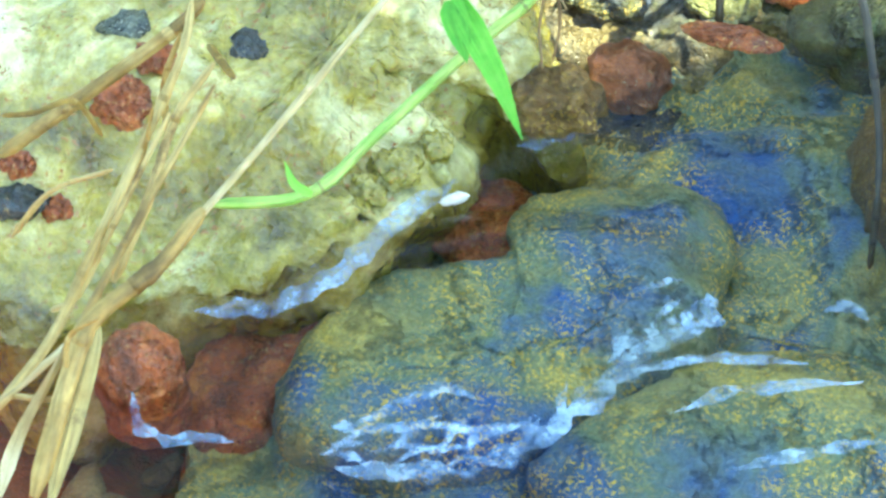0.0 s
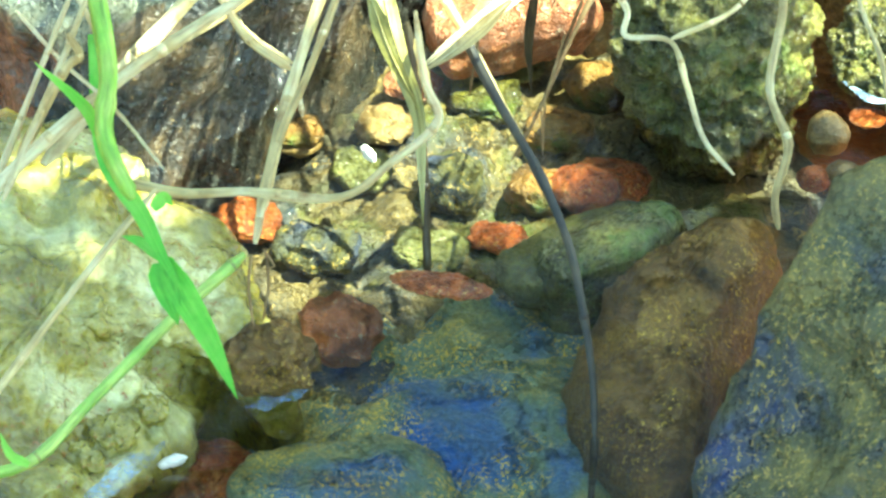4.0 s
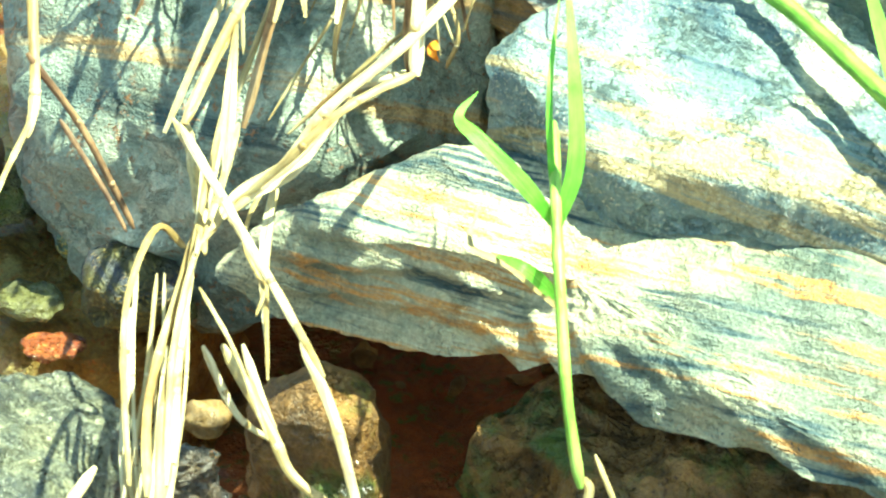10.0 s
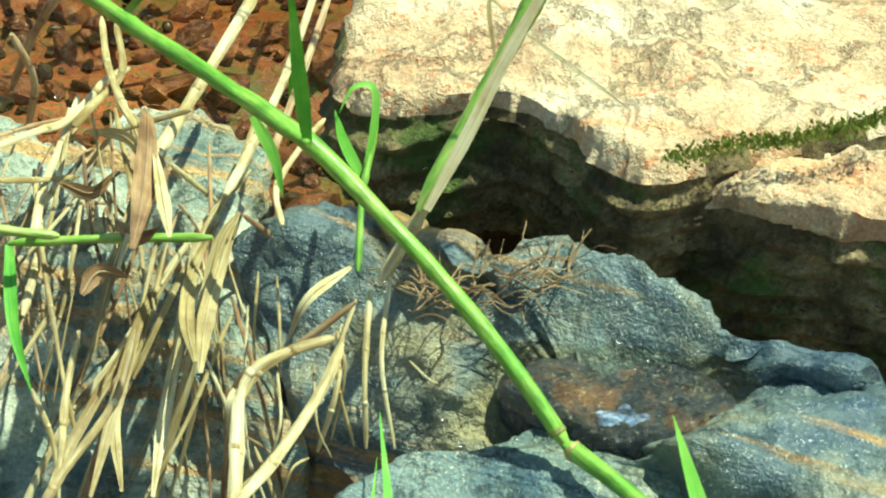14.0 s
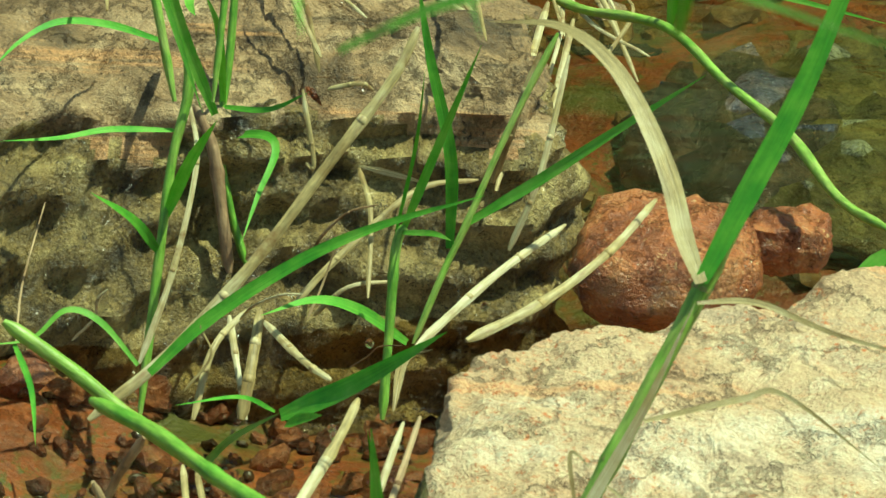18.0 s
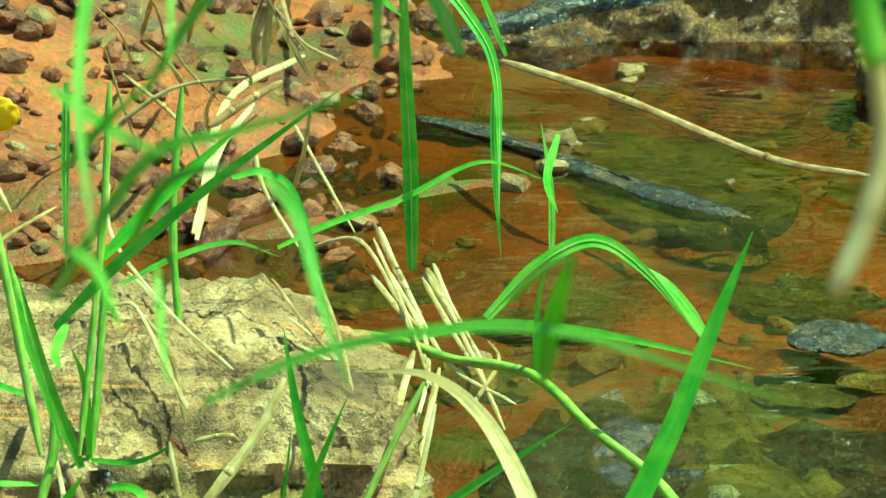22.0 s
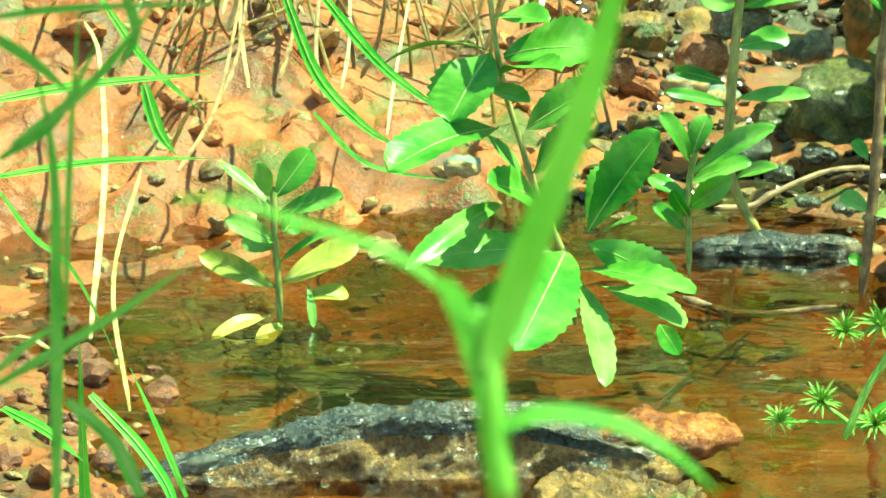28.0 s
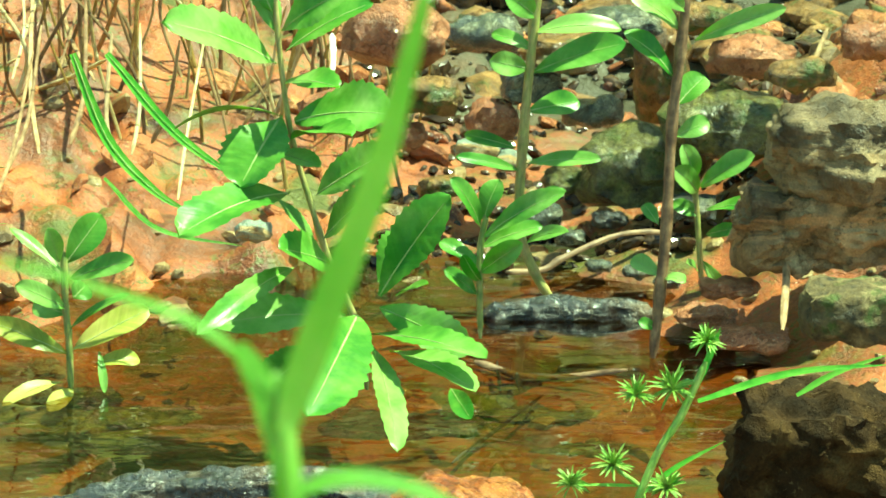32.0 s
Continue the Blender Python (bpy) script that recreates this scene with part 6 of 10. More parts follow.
straw([(-0.2471, 0.5147, 0.03), (-0.2494, 0.5099, 0.0423), (-0.252, 0.4995, 0.0488), (-0.2544, 0.4917, 0.055)], 0.00068, label='old straw tangled on the wet bank', mat=OLDSTRAW)
straw([(-0.2368, 0.5412, 0.03), (-0.2252, 0.521, 0.0466), (-0.2195, 0.511, 0.055)], 0.00098, label='old straw tangled on the wet bank', mat=OLDSTRAW)
straw([(-0.2409, 0.4534, 0.03), (-0.2295, 0.4515, 0.0357), (-0.2279, 0.4531, 0.0483), (-0.2217, 0.4537, 0.055)], 0.00065, label='old straw tangled on the wet bank', mat=OLDSTRAW)
dryblade([(-0.2252, 0.4338, 0.03), (-0.2267, 0.4463, 0.0338), (-0.2277, 0.4602, 0.038), (-0.2283, 0.4661, 0.04)], 0.00652, label='broad yellow dry blade', twist=0.1, mat=OLDSTRAW)
dryblade([(-0.2336, 0.4325, 0.03), (-0.2338, 0.4416, 0.0339), (-0.2314, 0.4573, 0.04)], 0.00371)
straw([(-0.1662, 0.6204, 0.045), (-0.1631, 0.6147, 0.0296), (-0.1609, 0.6089, 0.0153), (-0.1589, 0.6011, -0.002)], 0.00126, mat=STRAW_WET, label='dark wet stalk standing in the pool')
straw([(-0.1548, 0.6153, 0.05), (-0.1475, 0.6084, 0.0421), (-0.1373, 0.5998, 0.0322), (-0.1297, 0.5912, 0.0233), (-0.1255, 0.5833, 0.0158), (-0.1217, 0.5745, 0.0078), (-0.1193, 0.5653, 0)], 0.00113, mat=STRAW_WET, label='dark wet stalk bent into the pool')
straw([(-0.1196, 0.5667, 0), (-0.1191, 0.5627, -0.0046), (-0.1186, 0.5579, -0.01)], 0.00102, mat=STRAW_WET, label='dark wet stalk under the water')
cobble("floating_leaf", "brown curled leaf floating on the pool", (-0.1556, 0.5979, 0.001), (0.01, 0.0031, 0.0012), RUST, seed=61, category='leaf')
cobble("seed_chip", "small white husk on the water", (-0.1918, 0.5419, 0.003), (0.0028, 0.0011, 0.0011), WHITE, seed=62, category='husk', turn=35)
cobble("seed_chip", "small white husk on the water", (-0.177, 0.6284, 0.003), (0.0024, 0.001, 0.0015), WHITE, seed=63, category='husk', turn=-45)
straw([(-0.1795, 0.5667, 0.035), (-0.1789, 0.5653, 0.0281), (-0.1798, 0.5632, 0.02)], 0.00035, mat=ROOT, label='fine pale rootlet below a grass node', name='root_strand', group='rootlets')
straw([(-0.1816, 0.5648, 0.035), (-0.182, 0.5631, 0.0281), (-0.181, 0.5614, 0.02)], 0.00035, mat=ROOT, label='fine pale rootlet below a grass node', name='root_strand', group='rootlets')
straw([(-0.18, 0.5666, 0.035), (-0.1803, 0.5737, 0.0241), (-0.1829, 0.5767, 0.02)], 0.00031, mat=ROOT, label='fine pale rootlet below a grass node', name='root_strand', group='rootlets')
straw([(-0.1323, 0.6312, 0.05), (-0.1358, 0.6276, 0.0428), (-0.14, 0.6219, 0.0316), (-0.1447, 0.6157, 0.02)], 0.00047, mat=ROOT, label='thin dangling grass root', name='root_strand', group='rootlets')
straw([(-0.1357, 0.6003, 0.05), (-0.1402, 0.6175, 0.02)], 0.00036, mat=ROOT, label='thin dangling grass root', name='root_strand', group='rootlets')
straw([(-0.1358, 0.6176, 0.05), (-0.1399, 0.6189, 0.0329), (-0.1445, 0.6198, 0.02)], 0.00031, mat=ROOT, label='thin dangling grass root', name='root_strand', group='rootlets')
dryblade([(-0.1442, 0.6287, 0.05), (-0.1447, 0.6263, 0.0383), (-0.1439, 0.6247, 0.03)], 0.00251, mat=STRAW_WET, label='black rotten grass blade')
dryblade([(-0.1709, 0.6113, 0.06), (-0.1645, 0.6015, 0.0546), (-0.1573, 0.5927, 0.05)], 0.00509, label='olive wet grass blade strip', mat=WETBLADE)
dryblade([(-0.1447, 0.6135, 0.06), (-0.1513, 0.6074, 0.0546), (-0.1589, 0.6017, 0.05)], 0.00408)

# ---- straw thicket ----

straw([(-0.2189, 0.5644, 0.05), (-0.2113, 0.5827, 0.0547), (-0.2022, 0.6041, 0.0587), (-0.1936, 0.629, 0.0624), (-0.1882, 0.647, 0.065)], 0.00185)
straw([(-0.2184, 0.5642, 0.055), (-0.2076, 0.5821, 0.0591), (-0.1946, 0.5999, 0.0594), (-0.1853, 0.6171, 0.0599), (-0.1788, 0.6297, 0.06)], 0.00133)
straw([(-0.1794, 0.564, 0.045), (-0.1797, 0.5808, 0.0514), (-0.1795, 0.5973, 0.056), (-0.1787, 0.616, 0.0591), (-0.1757, 0.6303, 0.06)], 0.00143)
straw([(-0.1791, 0.591, 0.052), (-0.1769, 0.586, 0.05)], 0.00071)
straw([(-0.1791, 0.633, 0.06), (-0.183, 0.6484, 0.0674), (-0.1873, 0.6717, 0.0732), (-0.189, 0.6835, 0.075)], 0.00096)
straw([(-0.1766, 0.6318, 0.06), (-0.1791, 0.6506, 0.0703), (-0.1824, 0.672, 0.075)], 0.00106)
straw([(-0.1741, 0.6323, 0.06), (-0.176, 0.6512, 0.0703), (-0.1795, 0.6725, 0.075)], 0.00095)
straw([(-0.1728, 0.6358, 0.06), (-0.1745, 0.6518, 0.07), (-0.1768, 0.673, 0.075)], 0.00085)
straw([(-0.1753, 0.6279, 0.062), (-0.1753, 0.6418, 0.071), (-0.178, 0.6603, 0.075)], 0.00073)
straw([(-0.1729, 0.6403, 0.055), (-0.1671, 0.6332, 0.0508), (-0.1563, 0.6223, 0.0437), (-0.1469, 0.6126, 0.0357), (-0.1392, 0.6053, 0.028), (-0.132, 0.5985, 0.02)], 0.00115)
straw([(-0.1692, 0.6744, 0.075), (-0.1573, 0.6593, 0.068), (-0.1522, 0.6527, 0.0631), (-0.1446, 0.6492, 0.0589), (-0.1388, 0.6467, 0.055)], 0.00138)
straw([(-0.1655, 0.6751, 0.075), (-0.1549, 0.6576, 0.0629), (-0.1531, 0.6565, 0.06)], 0.00106)
straw([(-0.1729, 0.6737, 0.075), (-0.1651, 0.6648, 0.0667), (-0.159, 0.6658, 0.06)], 0.00096)
straw([(-0.1619, 0.6107, 0.05), (-0.156, 0.5951, 0.0522), (-0.1526, 0.5906, 0.05)], 0.00122)
straw([(-0.1364, 0.6404, 0.055), (-0.1344, 0.6331, 0.0511), (-0.131, 0.6317, 0.0508), (-0.1263, 0.6278, 0.0487), (-0.1257, 0.6236, 0.0461), (-0.1172, 0.623, 0.0467), (-0.113, 0.6173, 0.0414), (-0.1087, 0.6113, 0.0348), (-0.1023, 0.6079, 0.03)], 0.00078)
straw([(-0.1166, 0.62, 0.05), (-0.1075, 0.6273, 0.0514), (-0.1037, 0.6386, 0.05)], 0.00072)
straw([(-0.2293, 0.6162, 0.07), (-0.2207, 0.6341, 0.0797), (-0.2182, 0.6537, 0.085)], 0.00105)
straw([(-0.2156, 0.6591, 0.08), (-0.2077, 0.6324, 0.0736), (-0.2021, 0.6182, 0.0685), (-0.1928, 0.6011, 0.06)], 0.00094)
straw([(-0.2176, 0.6391, 0.075), (-0.2041, 0.6213, 0.067), (-0.1983, 0.6097, 0.06), (-0.1926, 0.603, 0.0544), (-0.1819, 0.5993, 0.05)], 0.00077)
straw([(-0.2248, 0.5975, 0.07), (-0.215, 0.5849, 0.0675), (-0.2084, 0.5779, 0.06)], 0.00071)
dryblade([(-0.1751, 0.6295, 0.058), (-0.1702, 0.6193, 0.0523), (-0.1649, 0.609, 0.0455), (-0.1597, 0.6016, 0.039), (-0.1561, 0.5885, 0.025)], 0.00579, label='wet olive blade hanging into the pool', twist=0.2, mat=WETBLADE)
straw([(-0.1757, 0.6293, 0.06), (-0.1798, 0.6455, 0.0674), (-0.1838, 0.6622, 0.0755), (-0.1871, 0.6811, 0.085)], 0.00057)
straw([(-0.1726, 0.6275, 0.06), (-0.1726, 0.6465, 0.0677), (-0.1764, 0.6632, 0.0757), (-0.177, 0.6829, 0.085)], 0.00052)
straw([(-0.1759, 0.6305, 0.06), (-0.1805, 0.6456, 0.0673), (-0.1813, 0.6628, 0.0753), (-0.183, 0.6818, 0.085)], 0.00072)
straw([(-0.1755, 0.6299, 0.06), (-0.174, 0.647, 0.0671), (-0.176, 0.6638, 0.0753), (-0.177, 0.6829, 0.085)], 0.00074)
straw([(-0.1754, 0.628, 0.06), (-0.1731, 0.6469, 0.0673), (-0.175, 0.6639, 0.0754), (-0.1776, 0.6828, 0.085)], 0.00049)
straw([(-0.1749, 0.6259, 0.06), (-0.1771, 0.6453, 0.068), (-0.1783, 0.6629, 0.0757), (-0.1816, 0.6821, 0.085)], 0.00053)
straw([(-0.1732, 0.6266, 0.06), (-0.1727, 0.6464, 0.0678), (-0.1739, 0.6639, 0.0756), (-0.1772, 0.6829, 0.085)], 0.00058)
straw([(-0.1748, 0.631, 0.06), (-0.1761, 0.6466, 0.0671), (-0.1794, 0.663, 0.0755), (-0.1786, 0.6827, 0.085)], 0.00044)
straw([(-0.174, 0.6304, 0.06), (-0.1818, 0.6453, 0.0673), (-0.1843, 0.6622, 0.0754), (-0.1866, 0.6812, 0.085)], 0.00055)
dryblade([(-0.1511, 0.6548, 0.06), (-0.1497, 0.6503, 0.0559), (-0.1519, 0.6423, 0.0497), (-0.1554, 0.6354, 0.045)], 0.00190)
dryblade([(-0.1367, 0.6446, 0.055), (-0.1398, 0.6359, 0.0528), (-0.1477, 0.6228, 0.0515), (-0.1554, 0.6098, 0.0505), (-0.1593, 0.603, 0.05)], 0.00456, label='broad pale dry blade bent across the stalks', twist=0.3)
dryblade([(-0.1449, 0.6368, 0.045), (-0.1462, 0.634, 0.0325), (-0.1453, 0.6315, 0.02)], 0.00233, mat=STRAW_WET, label='black rotten grass blade')
straw([(-0.153, 0.6707, 0.08), (-0.1449, 0.6572, 0.0754), (-0.1397, 0.6468, 0.0683), (-0.1364, 0.6406, 0.0603), (-0.1352, 0.6374, 0.055)], 0.00136, label='jointed dry straw stalk')
straw([(-0.1367, 0.6415, 0.05), (-0.1432, 0.651, 0.0341), (-0.1472, 0.6586, 0.02)], 0.00038, mat=ROOT, label='thin dangling grass root', name='root_strand', group='rootlets')
straw([(-0.1334, 0.6306, 0.05), (-0.1376, 0.6242, 0.0382), (-0.141, 0.6193, 0.0293), (-0.1454, 0.6138, 0.02)], 0.00037, mat=ROOT, label='thin dangling grass root', name='root_strand', group='rootlets')
straw([(-0.1357, 0.5969, 0.05), (-0.1399, 0.6164, 0.02)], 0.00036, mat=ROOT, label='thin dangling grass root', name='root_strand', group='rootlets')
straw([(-0.1346, 0.6287, 0.05), (-0.1398, 0.6293, 0.032), (-0.1431, 0.6294, 0.02)], 0.00037, mat=ROOT, label='thin dangling grass root', name='root_strand', group='rootlets')
straw([(-0.1511, 0.6143, 0.05), (-0.1571, 0.63, 0.02)], 0.00037, mat=ROOT, label='thin dangling grass root', name='root_strand', group='rootlets')
g = culm([(-0.0987, 0.6598, 0.06), (-0.101, 0.665, 0.0678), (-0.103, 0.6708, 0.0751), (-0.1062, 0.685, 0.0866), (-0.109, 0.6992, 0.0932), (-0.1127, 0.7209, 0.1)], 0.00117, label='upright bright green grass shoot before the slab', knots=(0.7,))
blade(g, [(-0.1094, 0.7012, 0.09), (-0.1153, 0.7, 0.0997), (-0.1243, 0.7034, 0.1069), (-0.1288, 0.7077, 0.1087), (-0.1262, 0.7148, 0.11)], 0.00407, fold=0.2)
blade(g, [(-0.1091, 0.7012, 0.09), (-0.1062, 0.7059, 0.1017), (-0.1081, 0.7163, 0.1165), (-0.1132, 0.7385, 0.13)], 0.00408, fold=0.2)
blade(g, [(-0.1105, 0.7051, 0.09), (-0.1127, 0.7157, 0.11), (-0.1138, 0.7379, 0.12)], 0.00162)
blade(g, [(-0.1084, 0.6976, 0.075), (-0.1136, 0.692, 0.0857), (-0.1216, 0.6976, 0.085)], 0.00344, fold=0.2)
blade(g, [(-0.1082, 0.695, 0.075), (-0.1174, 0.6954, 0.0837), (-0.1255, 0.6982, 0.0861), (-0.1243, 0.7098, 0.09)], 0.00194, mat=STRAW, label='withered brown tip')
straw([(-0.0985, 0.6632, 0.06), (-0.0973, 0.6594, 0.0578), (-0.1012, 0.6453, 0.051), (-0.0989, 0.6371, 0.0458), (-0.099, 0.6247, 0.0371), (-0.094, 0.6174, 0.0305), (-0.095, 0.6102, 0.0242), (-0.0935, 0.6058, 0.02)], 0.00115, label='pale stalk of the green shoot trailing into water')
straw([(-0.0975, 0.6703, 0.06), (-0.091, 0.661, 0.0507), (-0.0868, 0.6496, 0.04), (-0.0804, 0.6407, 0.0319), (-0.0758, 0.627, 0.02)], 0.00069, label='thin dry stalk trailing over the mossy stone')
straw([(-0.1795, 0.6909, 0.085), (-0.1833, 0.6853, 0.0932), (-0.1837, 0.6632, 0.0938), (-0.1788, 0.6377, 0.0939), (-0.1704, 0.6064, 0.095)], 0.00090)
straw([(-0.17, 0.6157, 0.085), (-0.1756, 0.6426, 0.0867), (-0.1766, 0.6762, 0.0891), (-0.1771, 0.6988, 0.0914), (-0.1785, 0.7243, 0.095)], 0.00107)
straw([(-0.167, 0.6114, 0.085), (-0.1721, 0.6391, 0.0872), (-0.1751, 0.6771, 0.0912), (-0.177, 0.7031, 0.095)], 0.00098)
straw([(-0.1675, 0.6259, 0.085), (-0.1726, 0.6553, 0.0878), (-0.1758, 0.6856, 0.0916), (-0.1786, 0.7067, 0.095)], 0.00099)
straw([(-0.1673, 0.6194, 0.085), (-0.1727, 0.6494, 0.0897), (-0.174, 0.6751, 0.094), (-0.1711, 0.6871, 0.095)], 0.00081)
straw([(-0.2263, 0.7278, 0.085), (-0.2178, 0.6828, 0.089), (-0.2119, 0.6414, 0.095)], 0.00076)
straw([(-0.2291, 0.7294, 0.085), (-0.2124, 0.6717, 0.0896), (-0.2109, 0.6416, 0.095)], 0.00093)
straw([(-0.2129, 0.6493, 0.085), (-0.1971, 0.5994, 0.0896), (-0.1818, 0.5669, 0.095)], 0.00063)
straw([(-0.2104, 0.6208, 0.085), (-0.1951, 0.5925, 0.0928), (-0.1917, 0.5842, 0.095)], 0.00054)
straw([(-0.2165, 0.6436, 0.085), (-0.212, 0.6408, 0.0941), (-0.2085, 0.6368, 0.095)], 0.00057)
straw([(-0.1912, 0.7332, 0.085), (-0.1714, 0.6972, 0.0878), (-0.1571, 0.6712, 0.0909), (-0.1426, 0.6419, 0.095)], 0.00108)
straw([(-0.1665, 0.7162, 0.085), (-0.1617, 0.6826, 0.0887), (-0.1525, 0.6395, 0.095)], 0.00066)
straw([(-0.1684, 0.7169, 0.085), (-0.1676, 0.6899, 0.0894), (-0.1597, 0.6698, 0.0929), (-0.1585, 0.6584, 0.095)], 0.00058)
straw([(-0.174, 0.6785, 0.085), (-0.1623, 0.6552, 0.0891), (-0.149, 0.6227, 0.095)], 0.00057)
straw([(-0.188, 0.7317, 0.085), (-0.1796, 0.7024, 0.0899), (-0.1719, 0.6759, 0.095)], 0.00128)
straw([(-0.1805, 0.7288, 0.085), (-0.1771, 0.7035, 0.0894), (-0.1735, 0.6757, 0.095)], 0.00093)
straw([(-0.178, 0.7332, 0.085), (-0.1751, 0.7047, 0.0901), (-0.1731, 0.6812, 0.095)], 0.00102)
straw([(-0.2191, 0.7289, 0.085), (-0.2173, 0.7033, 0.0906), (-0.2154, 0.684, 0.095)], 0.00077)
straw([(-0.2156, 0.7369, 0.08), (-0.2064, 0.7317, 0.0679), (-0.201, 0.7279, 0.06)], 0.00074, mat=TWIG, label='thin orange brown dry stalk')
dryblade([(-0.1544, 0.7166, 0.1), (-0.1611, 0.7025, 0.0971), (-0.1687, 0.6918, 0.0971), (-0.1731, 0.6812, 0.095)], 0.00592, label='broad papery dry blade', twist=0.4)
straw([(-0.124, 0.7622, 0.13), (-0.1262, 0.7507, 0.1265), (-0.1331, 0.7313, 0.1213), (-0.1412, 0.7173, 0.117), (-0.1526, 0.7046, 0.1112), (-0.1599, 0.6958, 0.1035), (-0.1706, 0.6875, 0.095)], 0.00146)
straw([(-0.1377, 0.7116, 0.115), (-0.1448, 0.7039, 0.115), (-0.1512, 0.6975, 0.1129), (-0.1591, 0.6921, 0.1062), (-0.1695, 0.6903, 0.096)], 0.00117)
straw([(-0.1415, 0.7429, 0.13), (-0.1396, 0.7248, 0.1223), (-0.1391, 0.7153, 0.112)], 0.00130)
straw([(-0.1244, 0.756, 0.135), (-0.1318, 0.7519, 0.1343), (-0.1382, 0.7468, 0.1317), (-0.1408, 0.7421, 0.128)], 0.00132)
straw([(-0.1811, 0.7031, 0.105), (-0.1785, 0.7176, 0.1093), (-0.1758, 0.7326, 0.1141), (-0.1773, 0.7498, 0.1215), (-0.1773, 0.7649, 0.128)], 0.00110)
straw([(-0.2236, 0.7447, 0.09), (-0.2142, 0.7449, 0.0742), (-0.2078, 0.7438, 0.0601), (-0.2035, 0.7427, 0.05)], 0.00104, mat=TWIG, label='thin orange brown dry stalk')
straw([(-0.2293, 0.7858, 0.11), (-0.2261, 0.7616, 0.0966), (-0.2209, 0.739, 0.0844), (-0.2206, 0.7295, 0.08)], 0.00149)
straw([(-0.1387, 0.718, 0.11), (-0.14, 0.733, 0.1222), (-0.1396, 0.7455, 0.1324), (-0.1257, 0.7558, 0.135)], 0.00142)
straw([(-0.1822, 0.703, 0.105), (-0.1642, 0.6782, 0.0973), (-0.1451, 0.6503, 0.09)], 0.00116)
straw([(-0.1816, 0.7031, 0.105), (-0.1758, 0.7275, 0.1148), (-0.1673, 0.7479, 0.1222), (-0.1654, 0.7632, 0.13)], 0.00121)
dryblade([(-0.1641, 0.7038, 0.095), (-0.162, 0.6814, 0.09), (-0.1567, 0.657, 0.085)], 0.00319)
dryblade([(-0.172, 0.6955, 0.1), (-0.1741, 0.7121, 0.1068), (-0.176, 0.7312, 0.115)], 0.00434)

# ---- straw over the pale rock ----

g = culm([(-0.1539, 0.8109, 0.16), (-0.1367, 0.8036, 0.152), (-0.1218, 0.7954, 0.1418), (-0.1071, 0.7874, 0.1304), (-0.0924, 0.779, 0.1166), (-0.0807, 0.7715, 0.1035)], 0.00182, label='stout green grass runner arching across the rocks', knots=(0.2, 0.98))
blade(g, [(-0.1265, 0.7439, 0.185), (-0.1278, 0.7434, 0.2027), (-0.1286, 0.7426, 0.22)], 0.00356, fold=0.25)
blade(g, [(-0.14, 0.762, 0.18), (-0.1359, 0.7599, 0.1727), (-0.1338, 0.7571, 0.165)], 0.00303)
g = culm([(-0.0811, 0.7718, 0.1035), (-0.0677, 0.7607, 0.1004), (-0.0494, 0.7429, 0.0953), (-0.0374, 0.7307, 0.092)], 0.00200, label='stout green grass runner lying on the slab', knots=(0.02, 0.75))
blade(g, [(-0.0469, 0.7383, 0.097), (-0.0522, 0.7465, 0.1085), (-0.0582, 0.7557, 0.122)], 0.00440, fold=0.25)
blade(g, [(-0.0468, 0.7437, 0.1), (-0.0375, 0.7427, 0.1016), (-0.0301, 0.7398, 0.1)], 0.00330)
g = culm([(-0.1261, 0.7431, 0.185), (-0.1496, 0.7664, 0.1867), (-0.1668, 0.7819, 0.1878), (-0.1804, 0.7944, 0.1895), (-0.1966, 0.8068, 0.19)], 0.00165, label='brown green grass runner at the bank')
g = culm([(-0.1262, 0.7985, 0.125), (-0.1269, 0.8092, 0.1341), (-0.1267, 0.8139, 0.1381), (-0.1257, 0.8215, 0.1446), (-0.126, 0.8275, 0.15)], 0.00075, label='small green sprout between the slabs')
blade(g, [(-0.1276, 0.8153, 0.138), (-0.1315, 0.8181, 0.1442), (-0.1337, 0.821, 0.15)], 0.00302)
blade(g, [(-0.1271, 0.8153, 0.138), (-0.1253, 0.8209, 0.1489), (-0.1261, 0.8234, 0.1544), (-0.1301, 0.8226, 0.1544), (-0.1326, 0.8194, 0.15)], 0.00197)
g = culm([(-0.2148, 0.802, 0.13), (-0.2001, 0.8045, 0.1267), (-0.1898, 0.8064, 0.125)], 0.00100, label='thin green grass stem over straw')
g = culm([(-0.2018, 0.8108, 0.12), (-0.1788, 0.8103, 0.1228), (-0.158, 0.8091, 0.125)], 0.00100, label='thin green grass stem over straw')
blade(g, [(-0.2015, 0.8104, 0.12), (-0.1984, 0.7964, 0.1093), (-0.1924, 0.7843, 0.1)], 0.00352)
blade(g, [(-0.2069, 0.8162, 0.12), (-0.211, 0.8129, 0.1165), (-0.2177, 0.8101, 0.115)], 0.00524)
straw([(-0.193, 0.7865, 0.1), (-0.1877, 0.7811, 0.0893), (-0.1855, 0.7723, 0.075)], 0.00076)
straw([(-0.2012, 0.7634, 0.06), (-0.189, 0.7867, 0.087), (-0.1781, 0.8013, 0.0996), (-0.1668, 0.8213, 0.1147), (-0.1549, 0.8384, 0.125)], 0.00107, mat=STRAW)
straw([(-0.1895, 0.7648, 0.06), (-0.1812, 0.7821, 0.0822), (-0.1749, 0.8034, 0.1013), (-0.1728, 0.8224, 0.115)], 0.00087, mat=STRAW)
straw([(-0.1853, 0.7674, 0.06), (-0.1789, 0.7841, 0.088), (-0.1756, 0.8009, 0.1)], 0.00125, mat=LITTER)
